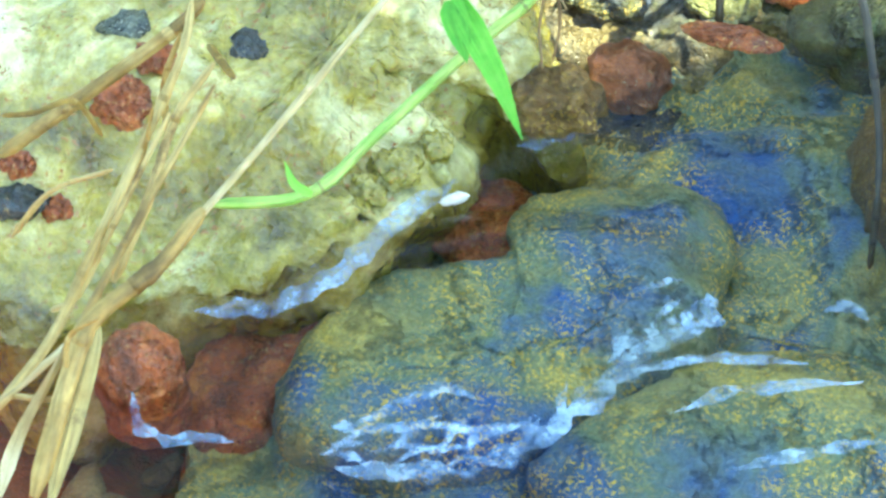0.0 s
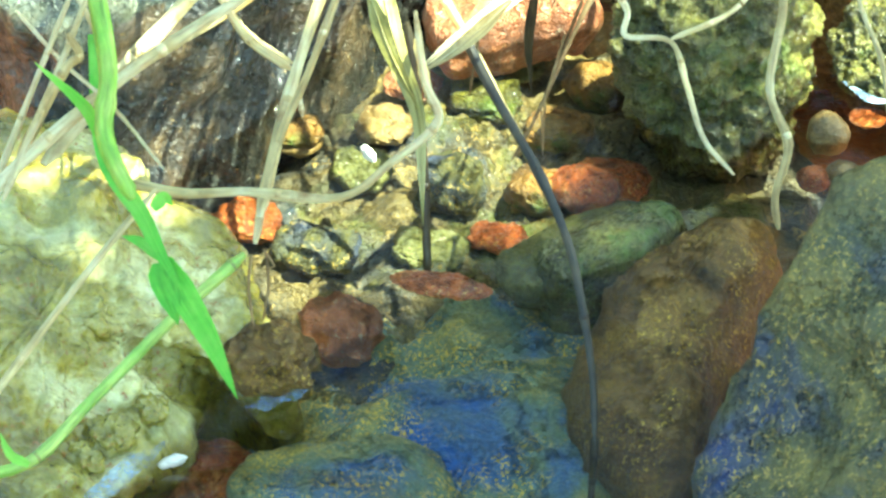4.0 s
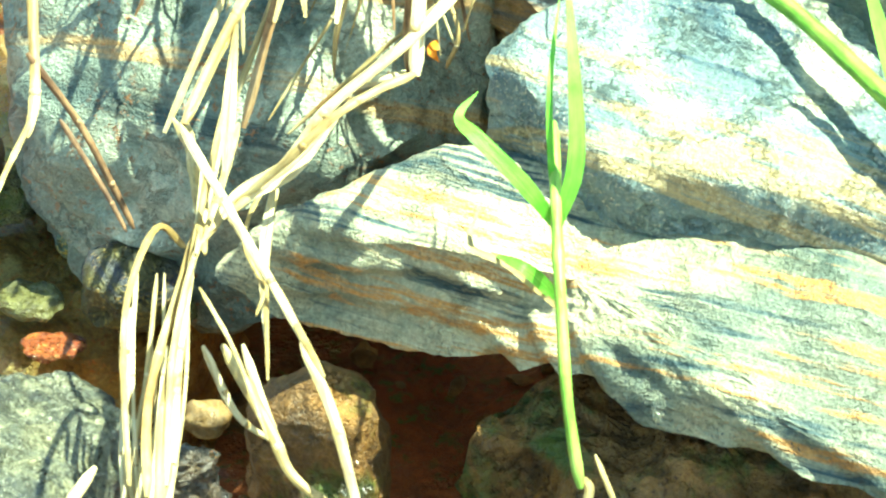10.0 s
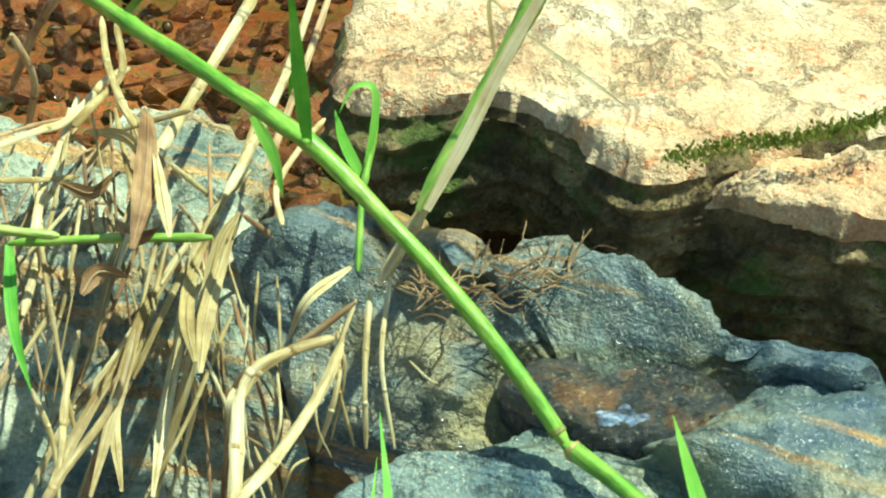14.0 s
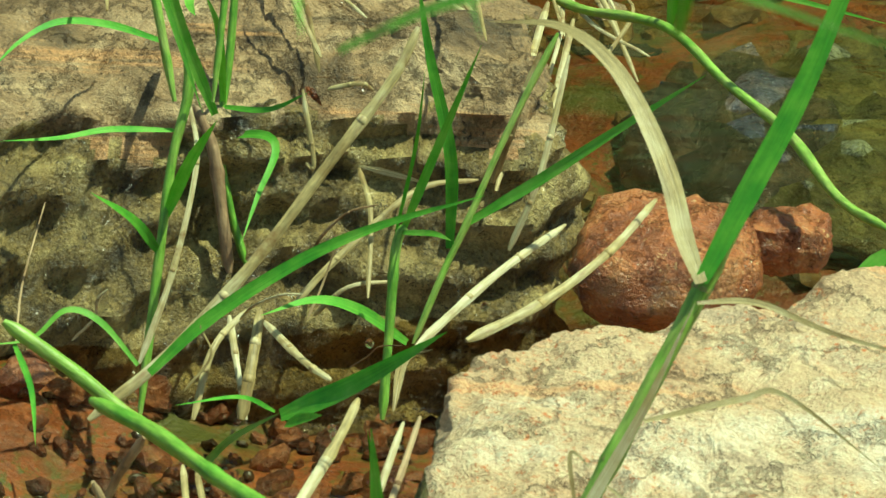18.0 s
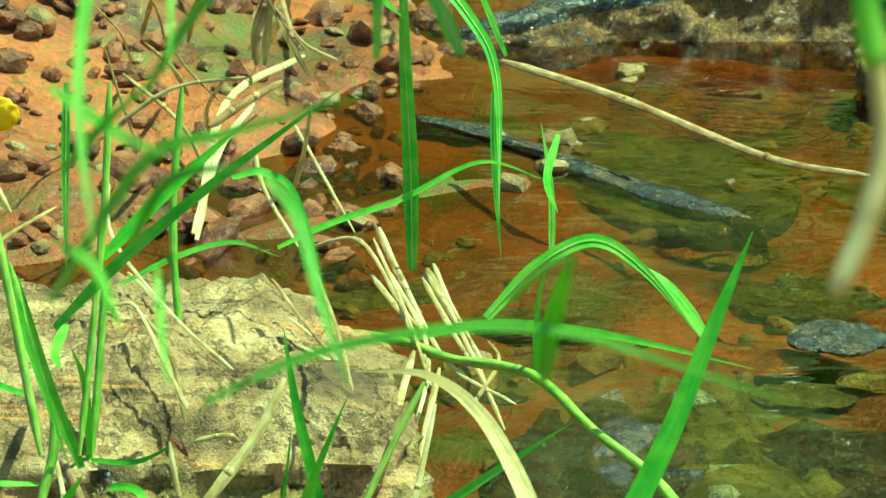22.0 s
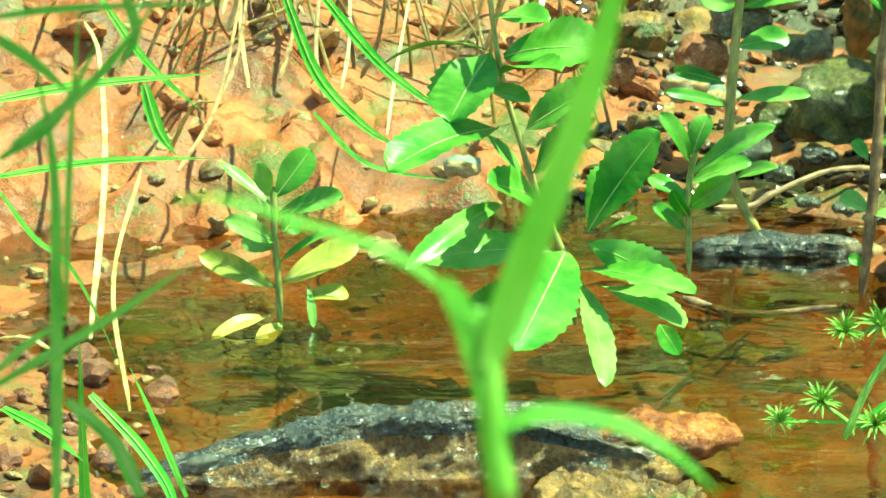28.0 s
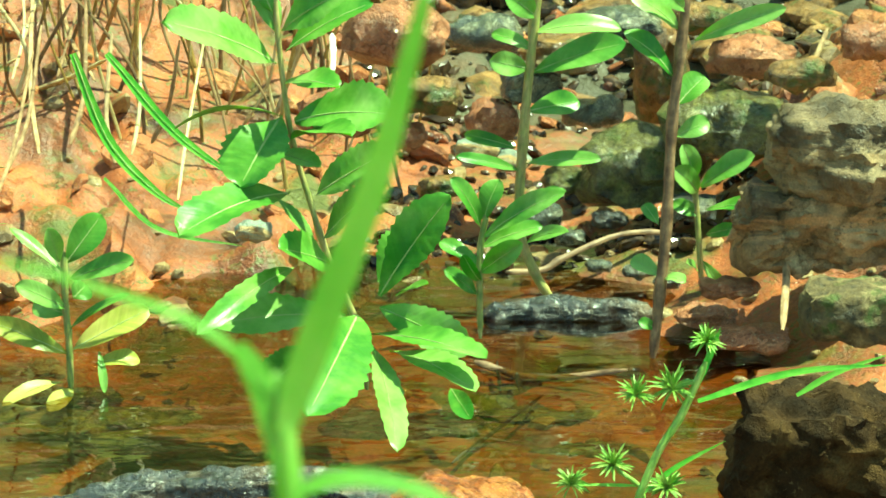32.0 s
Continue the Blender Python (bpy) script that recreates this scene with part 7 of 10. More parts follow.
straw([(-0.1756, 0.7665, 0.06), (-0.1566, 0.7763, 0.0767), (-0.1415, 0.7869, 0.0877), (-0.1346, 0.7973, 0.0969), (-0.1306, 0.807, 0.105)], 0.00058, mat=STRAW)
straw([(-0.1516, 0.7769, 0.07), (-0.1515, 0.7754, 0.0833), (-0.149, 0.7745, 0.1018), (-0.147, 0.7751, 0.1124), (-0.1365, 0.7755, 0.1196), (-0.1235, 0.7784, 0.13)], 0.00122, mat=LITTER)
straw([(-0.1661, 0.777, 0.065), (-0.1562, 0.7732, 0.0711), (-0.1518, 0.7782, 0.07)], 0.00115, mat=STRAW)
straw([(-0.2104, 0.7762, 0.09), (-0.2057, 0.796, 0.1022), (-0.2011, 0.8295, 0.1174), (-0.1951, 0.8564, 0.125)], 0.00074, mat=STRAW)
straw([(-0.1986, 0.8239, 0.12), (-0.1914, 0.8016, 0.1108), (-0.1851, 0.7851, 0.098), (-0.1813, 0.7786, 0.09)], 0.00072, mat=STRAW)
straw([(-0.2159, 0.8107, 0.125), (-0.2128, 0.8207, 0.1338), (-0.2045, 0.8328, 0.1345), (-0.1951, 0.8484, 0.13)], 0.00074, mat=LITTER)
straw([(-0.1569, 0.8357, 0.125), (-0.1607, 0.8224, 0.1213), (-0.1663, 0.8052, 0.1132), (-0.1728, 0.7922, 0.1)], 0.00097, mat=STRAW)
straw([(-0.1711, 0.855, 0.13), (-0.1742, 0.8386, 0.1305), (-0.1755, 0.8126, 0.1259), (-0.1768, 0.7993, 0.12)], 0.00078, mat=STRAW)
straw([(-0.1541, 0.8502, 0.135), (-0.1553, 0.8279, 0.1321), (-0.1587, 0.8185, 0.125)], 0.00068, mat=STRAW)
straw([(-0.1868, 0.8532, 0.13), (-0.1781, 0.8257, 0.1251), (-0.1728, 0.8083, 0.115)], 0.00078, mat=STRAW)
straw([(-0.1965, 0.8521, 0.13), (-0.1946, 0.8296, 0.1259), (-0.1983, 0.8227, 0.12)], 0.00089, mat=STRAW)
straw([(-0.1277, 0.7858, 0.12), (-0.127, 0.7724, 0.1128), (-0.1307, 0.7689, 0.1)], 0.00084, mat=STRAW)
straw([(-0.1227, 0.7914, 0.125), (-0.1217, 0.7752, 0.1142), (-0.1211, 0.7711, 0.1)], 0.00084, mat=STRAW)
straw([(-0.1193, 0.7963, 0.125), (-0.1188, 0.7792, 0.1159), (-0.1154, 0.7718, 0.1)], 0.00065, mat=STRAW)
straw([(-0.1285, 0.7834, 0.12), (-0.1257, 0.7753, 0.1152), (-0.1286, 0.7734, 0.1)], 0.00047, mat=STRAW)
straw([(-0.125, 0.7877, 0.125), (-0.1273, 0.7749, 0.1166), (-0.1237, 0.7719, 0.1)], 0.00056, mat=STRAW)
straw([(-0.148, 0.8049, 0.12), (-0.1472, 0.7927, 0.107), (-0.1434, 0.7938, 0.095)], 0.00043, mat=STRAW)
straw([(-0.1394, 0.775, 0.115), (-0.1369, 0.7624, 0.1104), (-0.1401, 0.7594, 0.1)], 0.00042, mat=STRAW)
straw([(-0.136, 0.762, 0.1), (-0.1408, 0.7639, 0.1037), (-0.1478, 0.7743, 0.1)], 0.00042, mat=LITTER)
straw([(-0.1321, 0.7666, 0.1), (-0.1343, 0.759, 0.102), (-0.1365, 0.7571, 0.095)], 0.00037, mat=STRAW)
straw([(-0.1326, 0.7791, 0.115), (-0.1302, 0.7666, 0.1082), (-0.1276, 0.7672, 0.1)], 0.00033, mat=STRAW)
straw([(-0.1122, 0.7733, 0.12), (-0.1074, 0.7635, 0.1224), (-0.1055, 0.7655, 0.12)], 0.00032, mat=STRAW)
straw([(-0.1418, 0.7658, 0.08), (-0.1392, 0.7661, 0.0889), (-0.145, 0.7772, 0.095)], 0.00066, mat=STRAW)
straw([(-0.1438, 0.8031, 0.12), (-0.1404, 0.7853, 0.1174), (-0.14, 0.7798, 0.11)], 0.00038, mat=STRAW)
straw([(-0.1637, 0.8043, 0.1092), (-0.1529, 0.7904, 0.0958), (-0.1426, 0.782, 0.074)], 0.00049, mat=STRAW)
straw([(-0.1968, 0.8375, 0.1302), (-0.2035, 0.8187, 0.1189), (-0.2125, 0.805, 0.1)], 0.00026, mat=LITTER)
straw([(-0.1874, 0.8088, 0.1135), (-0.1886, 0.7925, 0.1003), (-0.1909, 0.7817, 0.0787)], 0.00026, mat=STRAW)
straw([(-0.1662, 0.8212, 0.1192), (-0.1583, 0.8071, 0.1079), (-0.1528, 0.7984, 0.0889)], 0.00029, mat=STRAW)
straw([(-0.1612, 0.8264, 0.1218), (-0.1703, 0.8044, 0.1056), (-0.1856, 0.7853, 0.0812)], 0.00034, mat=STRAW)
straw([(-0.189, 0.8265, 0.1237), (-0.1893, 0.8098, 0.1118), (-0.1937, 0.7977, 0.0924)], 0.00057, mat=STRAW)
straw([(-0.1619, 0.8249, 0.121), (-0.1598, 0.8021, 0.1032), (-0.1558, 0.7833, 0.0765)], 0.00064, mat=LITTER)
straw([(-0.2149, 0.8434, 0.1344), (-0.2057, 0.8207, 0.1191), (-0.1915, 0.8023, 0.0959)], 0.00027, mat=STRAW)
straw([(-0.2049, 0.8031, 0.1114), (-0.2058, 0.7907, 0.1008), (-0.2104, 0.7839, 0.0825)], 0.00039, mat=LITTER)
straw([(-0.2045, 0.8387, 0.1313), (-0.2099, 0.8156, 0.1165), (-0.2172, 0.7964, 0.0936)], 0.00037, mat=STRAW)
straw([(-0.1806, 0.8137, 0.1159), (-0.1824, 0.798, 0.1033), (-0.1897, 0.7868, 0.0829)], 0.00064, mat=STRAW)
straw([(-0.1902, 0.8352, 0.1285), (-0.1862, 0.8208, 0.1195), (-0.1801, 0.8128, 0.1033)], 0.00058, mat=LITTER)
straw([(-0.1912, 0.802, 0.1098), (-0.1992, 0.7896, 0.0995), (-0.215, 0.7822, 0.0815)], 0.00061, mat=STRAW)
straw([(-0.1734, 0.8334, 0.1265), (-0.1784, 0.8108, 0.1102), (-0.191, 0.7904, 0.0861)], 0.00063, mat=LITTER)
straw([(-0.197, 0.7991, 0.1085), (-0.2011, 0.7862, 0.0973), (-0.2098, 0.7787, 0.0781)], 0.00060, mat=LITTER)
straw([(-0.1717, 0.8093, 0.1127), (-0.1667, 0.796, 0.1012), (-0.1614, 0.7887, 0.0817)], 0.00033, mat=STRAW)
straw([(-0.191, 0.8472, 0.135), (-0.1821, 0.8238, 0.1192), (-0.1711, 0.8043, 0.0955)], 0.00040, mat=STRAW)
straw([(-0.1623, 0.8175, 0.1168), (-0.1574, 0.8035, 0.1055), (-0.1544, 0.7951, 0.0863)], 0.00032, mat=STRAW)
straw([(-0.2093, 0.8321, 0.128), (-0.2002, 0.8115, 0.113), (-0.1918, 0.795, 0.0899)], 0.00051, mat=LITTER)
straw([(-0.1567, 0.8164, 0.1158), (-0.1496, 0.8037, 0.1052), (-0.1405, 0.7974, 0.0869)], 0.00032, mat=STRAW)
straw([(-0.186, 0.845, 0.1335), (-0.1815, 0.8246, 0.1205), (-0.1761, 0.8089, 0.0997)], 0.00041, mat=LITTER)
straw([(-0.1891, 0.8269, 0.1238), (-0.2001, 0.8117, 0.1144), (-0.2161, 0.8017, 0.0978)], 0.00049, mat=STRAW)
straw([(-0.1943, 0.8387, 0.1307), (-0.195, 0.8211, 0.1196), (-0.2001, 0.8079, 0.1012)], 0.00061, mat=STRAW)
straw([(-0.164, 0.8402, 0.1296), (-0.1602, 0.8195, 0.1155), (-0.1558, 0.8034, 0.0933)], 0.00059, mat=LITTER)
straw([(-0.1546, 0.8089, 0.1113), (-0.1464, 0.7937, 0.0974), (-0.14, 0.7835, 0.0751)], 0.00061, mat=LITTER)
straw([(-0.1684, 0.8256, 0.1218), (-0.173, 0.805, 0.1066), (-0.1811, 0.7882, 0.0832)], 0.00049, mat=LITTER)
straw([(-0.1724, 0.844, 0.1322), (-0.1739, 0.8285, 0.1235), (-0.1766, 0.8189, 0.1078)], 0.00035, mat=STRAW)
straw([(-0.1541, 0.8048, 0.1089), (-0.1625, 0.784, 0.0907), (-0.1794, 0.7656, 0.0637)], 0.00057, mat=STRAW)
straw([(-0.1585, 0.8203, 0.1182), (-0.1629, 0.7997, 0.1019), (-0.1746, 0.782, 0.0773)], 0.00036, mat=STRAW)
straw([(-0.1509, 0.8073, 0.1101), (-0.1494, 0.791, 0.0959), (-0.1457, 0.7804, 0.073)], 0.00034, mat=STRAW)
straw([(-0.1696, 0.8186, 0.1179), (-0.1726, 0.7995, 0.1029), (-0.1812, 0.7841, 0.0798)], 0.00062, mat=STRAW)
dryblade([(-0.1533, 0.815, 0.128), (-0.1572, 0.8091, 0.1224), (-0.1602, 0.7957, 0.1056), (-0.1671, 0.7823, 0.079), (-0.168, 0.7778, 0.065)], 0.00422)
dryblade([(-0.1822, 0.8487, 0.13), (-0.1769, 0.8327, 0.1254), (-0.1796, 0.8066, 0.1155), (-0.1808, 0.792, 0.105)], 0.00523)
dryblade([(-0.1628, 0.8138, 0.122), (-0.1641, 0.798, 0.1053), (-0.16, 0.7926, 0.0952), (-0.1664, 0.7832, 0.07)], 0.00305)
dryblade([(-0.1909, 0.8426, 0.13), (-0.1795, 0.8348, 0.1322), (-0.1727, 0.8281, 0.12)], 0.00360)
dryblade([(-0.1262, 0.7926, 0.13), (-0.1338, 0.7815, 0.1281), (-0.1384, 0.7801, 0.118)], 0.00341)
dryblade([(-0.1458, 0.7813, 0.11), (-0.1487, 0.7709, 0.1095), (-0.1486, 0.7689, 0.1)], 0.00205)
dryblade([(-0.1466, 0.7833, 0.075), (-0.1475, 0.7812, 0.0735), (-0.1457, 0.7795, 0.072)], 0.00351, mat=ORANGE, label='small orange petal caught in straw', name='fallen_petal')
dryblade([(-0.1827, 0.8511, 0.13), (-0.1785, 0.8385, 0.1276), (-0.1784, 0.821, 0.125)], 0.00721, mat=LITTER, label='crumpled brown dead leaf in straw')
dryblade([(-0.1805, 0.7835, 0.125), (-0.1778, 0.7883, 0.1277), (-0.1715, 0.7913, 0.125)], 0.00575, mat=LITTER, label='crumpled brown dead leaf in straw')
dryblade([(-0.1786, 0.8103, 0.127), (-0.1736, 0.8082, 0.1245), (-0.1689, 0.8091, 0.127)], 0.00539, mat=LITTER, label='crumpled brown dead leaf in straw')
dryblade([(-0.1932, 0.8236, 0.128), (-0.1865, 0.8253, 0.1248), (-0.1823, 0.8298, 0.128)], 0.00477, mat=LITTER, label='crumpled brown dead leaf in straw')
dryblade([(-0.1768, 0.8392, 0.13), (-0.1722, 0.827, 0.1275), (-0.1736, 0.815, 0.126)], 0.00523, mat=LITTER, label='crumpled brown dead leaf in straw')
rnd = random.Random(17)
for k in range(56):
    # thin roots that lie flat and cross one another on the ridge rock
    a, u = rnd.uniform(-0.9, 0.9) + rnd.choice((0.35, 1.9)), rnd.random()
    x, y = -0.1185 + 0.033 * u + rnd.uniform(-0.006, 0.006), 0.786 + 0.022 * u + rnd.uniform(-0.008, 0.008)
    way = []
    for j in range(5):
        way.append((x, y, 0.1236 + 0.0016 * math.sin(j * 1.7 + k)))
        a += rnd.uniform(-0.5, 0.5)
        x, y = x + 0.0036 * math.cos(a), y + 0.0036 * math.sin(a)
    straw(way, rnd.uniform(0.00014, 0.00030), mat=ROOT, label="matted brown grass root on the rock", name="root_strand", group="matted roots")
g = culm([(-0.1211, 0.7955, 0.1248), (-0.1149, 0.8023, 0.1348), (-0.1123, 0.8052, 0.1392)], 0.00138, label='brown base of a leaning grass stalk', mat=STRAW)
g = culm([(-0.1131, 0.7951, 0.1421), (-0.0965, 0.8116, 0.1715), (-0.0866, 0.8211, 0.1901), (-0.0762, 0.8307, 0.2104), (-0.0653, 0.8406, 0.2331)], 0.00192, label='tall leaning green and straw coloured grass stalk', knots=(0.35, 0.78))
blade(g, [(-0.1112, 0.7936, 0.1431), (-0.1039, 0.8009, 0.1563), (-0.0962, 0.8089, 0.1717), (-0.0863, 0.8175, 0.1893), (-0.077, 0.8265, 0.2092)], 0.00339, mat=STRAW, label='pale dry sheath')
blade(g, [(-0.0761, 0.8283, 0.2129), (-0.0674, 0.836, 0.2297), (-0.0582, 0.8436, 0.2477), (-0.0492, 0.8522, 0.27), (-0.0422, 0.8582, 0.2871)], 0.00585, twist=0, label='broad green blade')
blade(g, [(-0.0768, 0.8274, 0.2086), (-0.0649, 0.8303, 0.2078), (-0.0479, 0.8316, 0.2007), (-0.0218, 0.8343, 0.1931)], 0.00159, mat=STRAW, label='curled dry leaflet')
blade(g, [(-0.0861, 0.816, 0.1873), (-0.0676, 0.8238, 0.1894), (-0.0587, 0.8267, 0.1893), (-0.0385, 0.8262, 0.1737)], 0.00170, mat=STRAW, label='curled dry leaflet')
blade(g, [(-0.0983, 0.8029, 0.1734), (-0.0999, 0.8079, 0.1834), (-0.0953, 0.8069, 0.1804)], 0.00112, mat=STRAW)
blade(g, [(-0.0924, 0.8058, 0.1776), (-0.0797, 0.8082, 0.1666), (-0.0713, 0.8095, 0.1592)], 0.00113, mat=STRAW)
blade(g, [(-0.076, 0.8273, 0.2131), (-0.0803, 0.8354, 0.2194), (-0.0856, 0.848, 0.2297), (-0.0966, 0.8635, 0.2425), (-0.1093, 0.8724, 0.2484), (-0.1253, 0.8778, 0.2467)], 0.00505, mat=STRAW, twist=0.2, label='arching dry blade')

straw([(-0.2082, 0.8155, 0.138), (-0.1993, 0.8296, 0.1362), (-0.1947, 0.8422, 0.1327), (-0.1891, 0.858, 0.1345), (-0.1867, 0.8702, 0.1309)], 0.00110, mat=STRAW, label='dry straw leaning over the pale stones')
straw([(-0.1887, 0.8209, 0.1429), (-0.1878, 0.8338, 0.1407), (-0.1839, 0.8486, 0.1411), (-0.188, 0.8643, 0.145)], 0.00120, mat=STRAW, label='dry straw leaning over the pale stones')
straw([(-0.1704, 0.8209, 0.1386), (-0.1678, 0.8364, 0.1404), (-0.1633, 0.8537, 0.145), (-0.1587, 0.8712, 0.1498), (-0.1563, 0.8873, 0.1529)], 0.00170, mat=STRAW, label='dry straw leaning over the pale stones')
straw([(-0.1645, 0.8258, 0.1456), (-0.1747, 0.834, 0.1379), (-0.185, 0.8417, 0.1297), (-0.1929, 0.8476, 0.1177)], 0.00090, mat=STRAW, label='dry straw leaning over the pale stones')
straw([(-0.1566, 0.8179, 0.1303), (-0.1527, 0.8353, 0.1351), (-0.1488, 0.8537, 0.1417), (-0.1445, 0.8755, 0.1539)], 0.00130, mat=STRAW, label='dry straw leaning over the pale stones')
straw([(-0.1487, 0.8216, 0.1347), (-0.1455, 0.8404, 0.1422), (-0.1432, 0.8581, 0.1479), (-0.141, 0.8765, 0.1549)], 0.00110, mat=LITTER, label='dry straw leaning over the pale stones')
straw([(-0.1759, 0.8226, 0.1427), (-0.1814, 0.8352, 0.1416), (-0.1871, 0.8494, 0.1432), (-0.1911, 0.8645, 0.1461)], 0.00120, mat=STRAW, label='dry straw leaning over the pale stones')
straw([(-0.2033, 0.8134, 0.1334), (-0.1964, 0.825, 0.1276), (-0.1917, 0.8365, 0.1223)], 0.00090, mat=STRAW, label='dry straw leaning over the pale stones')
straw([(-0.1529, 0.8163, 0.1267), (-0.1486, 0.825, 0.1166), (-0.1404, 0.8316, 0.1021), (-0.1371, 0.8406, 0.0928)], 0.00100, mat=LITTER, label='dry straw leaning over the pale stones')
straw([(-0.1685, 0.8197, 0.136), (-0.1645, 0.8284, 0.126), (-0.1603, 0.837, 0.1159)], 0.00090, mat=STRAW, label='dry straw leaning over the pale stones')
straw([(-0.1957, 0.8085, 0.1232), (-0.1969, 0.8236, 0.1254), (-0.1957, 0.8398, 0.1288), (-0.195, 0.8554, 0.1314)], 0.00120, mat=STRAW, label='dry straw leaning over the pale stones')
straw([(-0.1446, 0.8162, 0.1246), (-0.148, 0.8305, 0.1258), (-0.1444, 0.8464, 0.1281), (-0.1422, 0.8597, 0.1265)], 0.00090, mat=STRAW, label='dry straw leaning over the pale stones')
straw([(-0.1971, 0.8, 0.109), (-0.1969, 0.8182, 0.1162), (-0.2013, 0.836, 0.1237)], 0.00120, mat=STRAW, label='dry straw leaning over the pale stones')
straw([(-0.2026, 0.829, 0.1597), (-0.1999, 0.8352, 0.1459), (-0.203, 0.84, 0.131)], 0.00120, mat=LITTER, label='dry straw leaning over the pale stones')
straw([(-0.1926, 0.835, 0.1677), (-0.2004, 0.84, 0.1542), (-0.207, 0.8438, 0.1383)], 0.00140, mat=LITTER, label='dry straw leaning over the pale stones')
dryblade([(-0.1706, 0.7887, 0.1334), (-0.1712, 0.8055, 0.1384), (-0.1732, 0.8223, 0.1436), (-0.1764, 0.8344, 0.141)], 0.00750, mat=LITTER, label='papery dry grass blade on the pale stones')
dryblade([(-0.1633, 0.7908, 0.1353), (-0.1677, 0.806, 0.1383), (-0.1722, 0.8213, 0.1416)], 0.00450, mat=STRAW, label='papery dry grass blade on the pale stones')
dryblade([(-0.1557, 0.7779, 0.1115), (-0.1571, 0.7939, 0.1152), (-0.1558, 0.8115, 0.1212), (-0.1547, 0.8263, 0.1223)], 0.00550, mat=STRAW, label='papery dry grass blade on the pale stones')
dryblade([(-0.1569, 0.7789, 0.1135), (-0.1611, 0.7933, 0.1153), (-0.162, 0.8089, 0.1182), (-0.1587, 0.8252, 0.1213)], 0.00500, mat=STRAW, label='papery dry grass blade on the pale stones')
dryblade([(-0.1639, 0.7641, 0.0899), (-0.1646, 0.7823, 0.0973), (-0.1632, 0.8034, 0.1091), (-0.159, 0.8222, 0.1162)], 0.00420, mat=STRAW, label='papery dry grass blade on the pale stones')
dryblade([(-0.1764, 0.7625, 0.0901), (-0.1741, 0.7835, 0.1015), (-0.1725, 0.8023, 0.1092), (-0.1694, 0.8184, 0.1122)], 0.00440, mat=STRAW, label='papery dry grass blade on the pale stones')
dryblade([(-0.1855, 0.7613, 0.0902), (-0.1817, 0.779, 0.0956), (-0.1735, 0.8003, 0.1062), (-0.166, 0.8207, 0.1152)], 0.00360, mat=STRAW, label='papery dry grass blade on the pale stones')
dryblade([(-0.1702, 0.7639, 0.091), (-0.1744, 0.7811, 0.0975), (-0.1727, 0.7987, 0.1032)], 0.00340, mat=STRAW, label='papery dry grass blade on the pale stones')
straw([(-0.1904, 0.8521, 0.118), (-0.1911, 0.8492, 0.118), (-0.1917, 0.8369, 0.118)], 0.00045, mat=ROOT, label='brown rotten straw litter on the pale stones', name='root_strand', group='rootlets')
straw([(-0.1822, 0.8307, 0.118), (-0.1772, 0.8226, 0.118), (-0.1749, 0.8171, 0.118)], 0.00045, mat=ROOT, label='brown rotten straw litter on the pale stones', name='root_strand', group='rootlets')
straw([(-0.1822, 0.8481, 0.118), (-0.1856, 0.8454, 0.118), (-0.1874, 0.8327, 0.118)], 0.00045, mat=ROOT, label='brown rotten straw litter on the pale stones', name='root_strand', group='rootlets')
straw([(-0.1701, 0.8344, 0.118), (-0.165, 0.8259, 0.118), (-0.1629, 0.8207, 0.118)], 0.00045, mat=ROOT, label='brown rotten straw litter on the pale stones', name='root_strand', group='rootlets')
straw([(-0.1859, 0.8381, 0.118), (-0.1814, 0.829, 0.118), (-0.1767, 0.8245, 0.118)], 0.00045, mat=ROOT, label='brown rotten straw litter on the pale stones', name='root_strand', group='rootlets')
straw([(-0.1914, 0.8381, 0.118), (-0.1882, 0.8323, 0.118), (-0.1866, 0.824, 0.118)], 0.00045, mat=ROOT, label='brown rotten straw litter on the pale stones', name='root_strand', group='rootlets')
straw([(-0.1847, 0.853, 0.118), (-0.1778, 0.8438, 0.118), (-0.1729, 0.8393, 0.118)], 0.00045, mat=ROOT, label='brown rotten straw litter on the pale stones', name='root_strand', group='rootlets')
straw([(-0.1847, 0.8307, 0.118), (-0.182, 0.8212, 0.118), (-0.1789, 0.8169, 0.118)], 0.00045, mat=ROOT, label='brown rotten straw litter on the pale stones', name='root_strand', group='rootlets')
straw([(-0.1822, 0.8443, 0.118), (-0.18, 0.8391, 0.118), (-0.1791, 0.8299, 0.118)], 0.00045, mat=ROOT, label='brown rotten straw litter on the pale stones', name='root_strand', group='rootlets')
straw([(-0.1851, 0.8332, 0.118), (-0.19, 0.831, 0.118), (-0.1908, 0.8181, 0.118)], 0.00045, mat=ROOT, label='brown rotten straw litter on the pale stones', name='root_strand', group='rootlets')
straw([(-0.1871, 0.8405, 0.118), (-0.1865, 0.836, 0.118), (-0.1825, 0.8264, 0.118)], 0.00045, mat=ROOT, label='brown rotten straw litter on the pale stones', name='root_strand', group='rootlets')
straw([(-0.1898, 0.8436, 0.118), (-0.1918, 0.8359, 0.118), (-0.194, 0.8284, 0.118)], 0.00045, mat=ROOT, label='brown rotten straw litter on the pale stones', name='root_strand', group='rootlets')
straw([(-0.1842, 0.8351, 0.118), (-0.185, 0.8283, 0.118), (-0.1831, 0.8207, 0.118)], 0.00045, mat=ROOT, label='brown rotten straw litter on the pale stones', name='root_strand', group='rootlets')
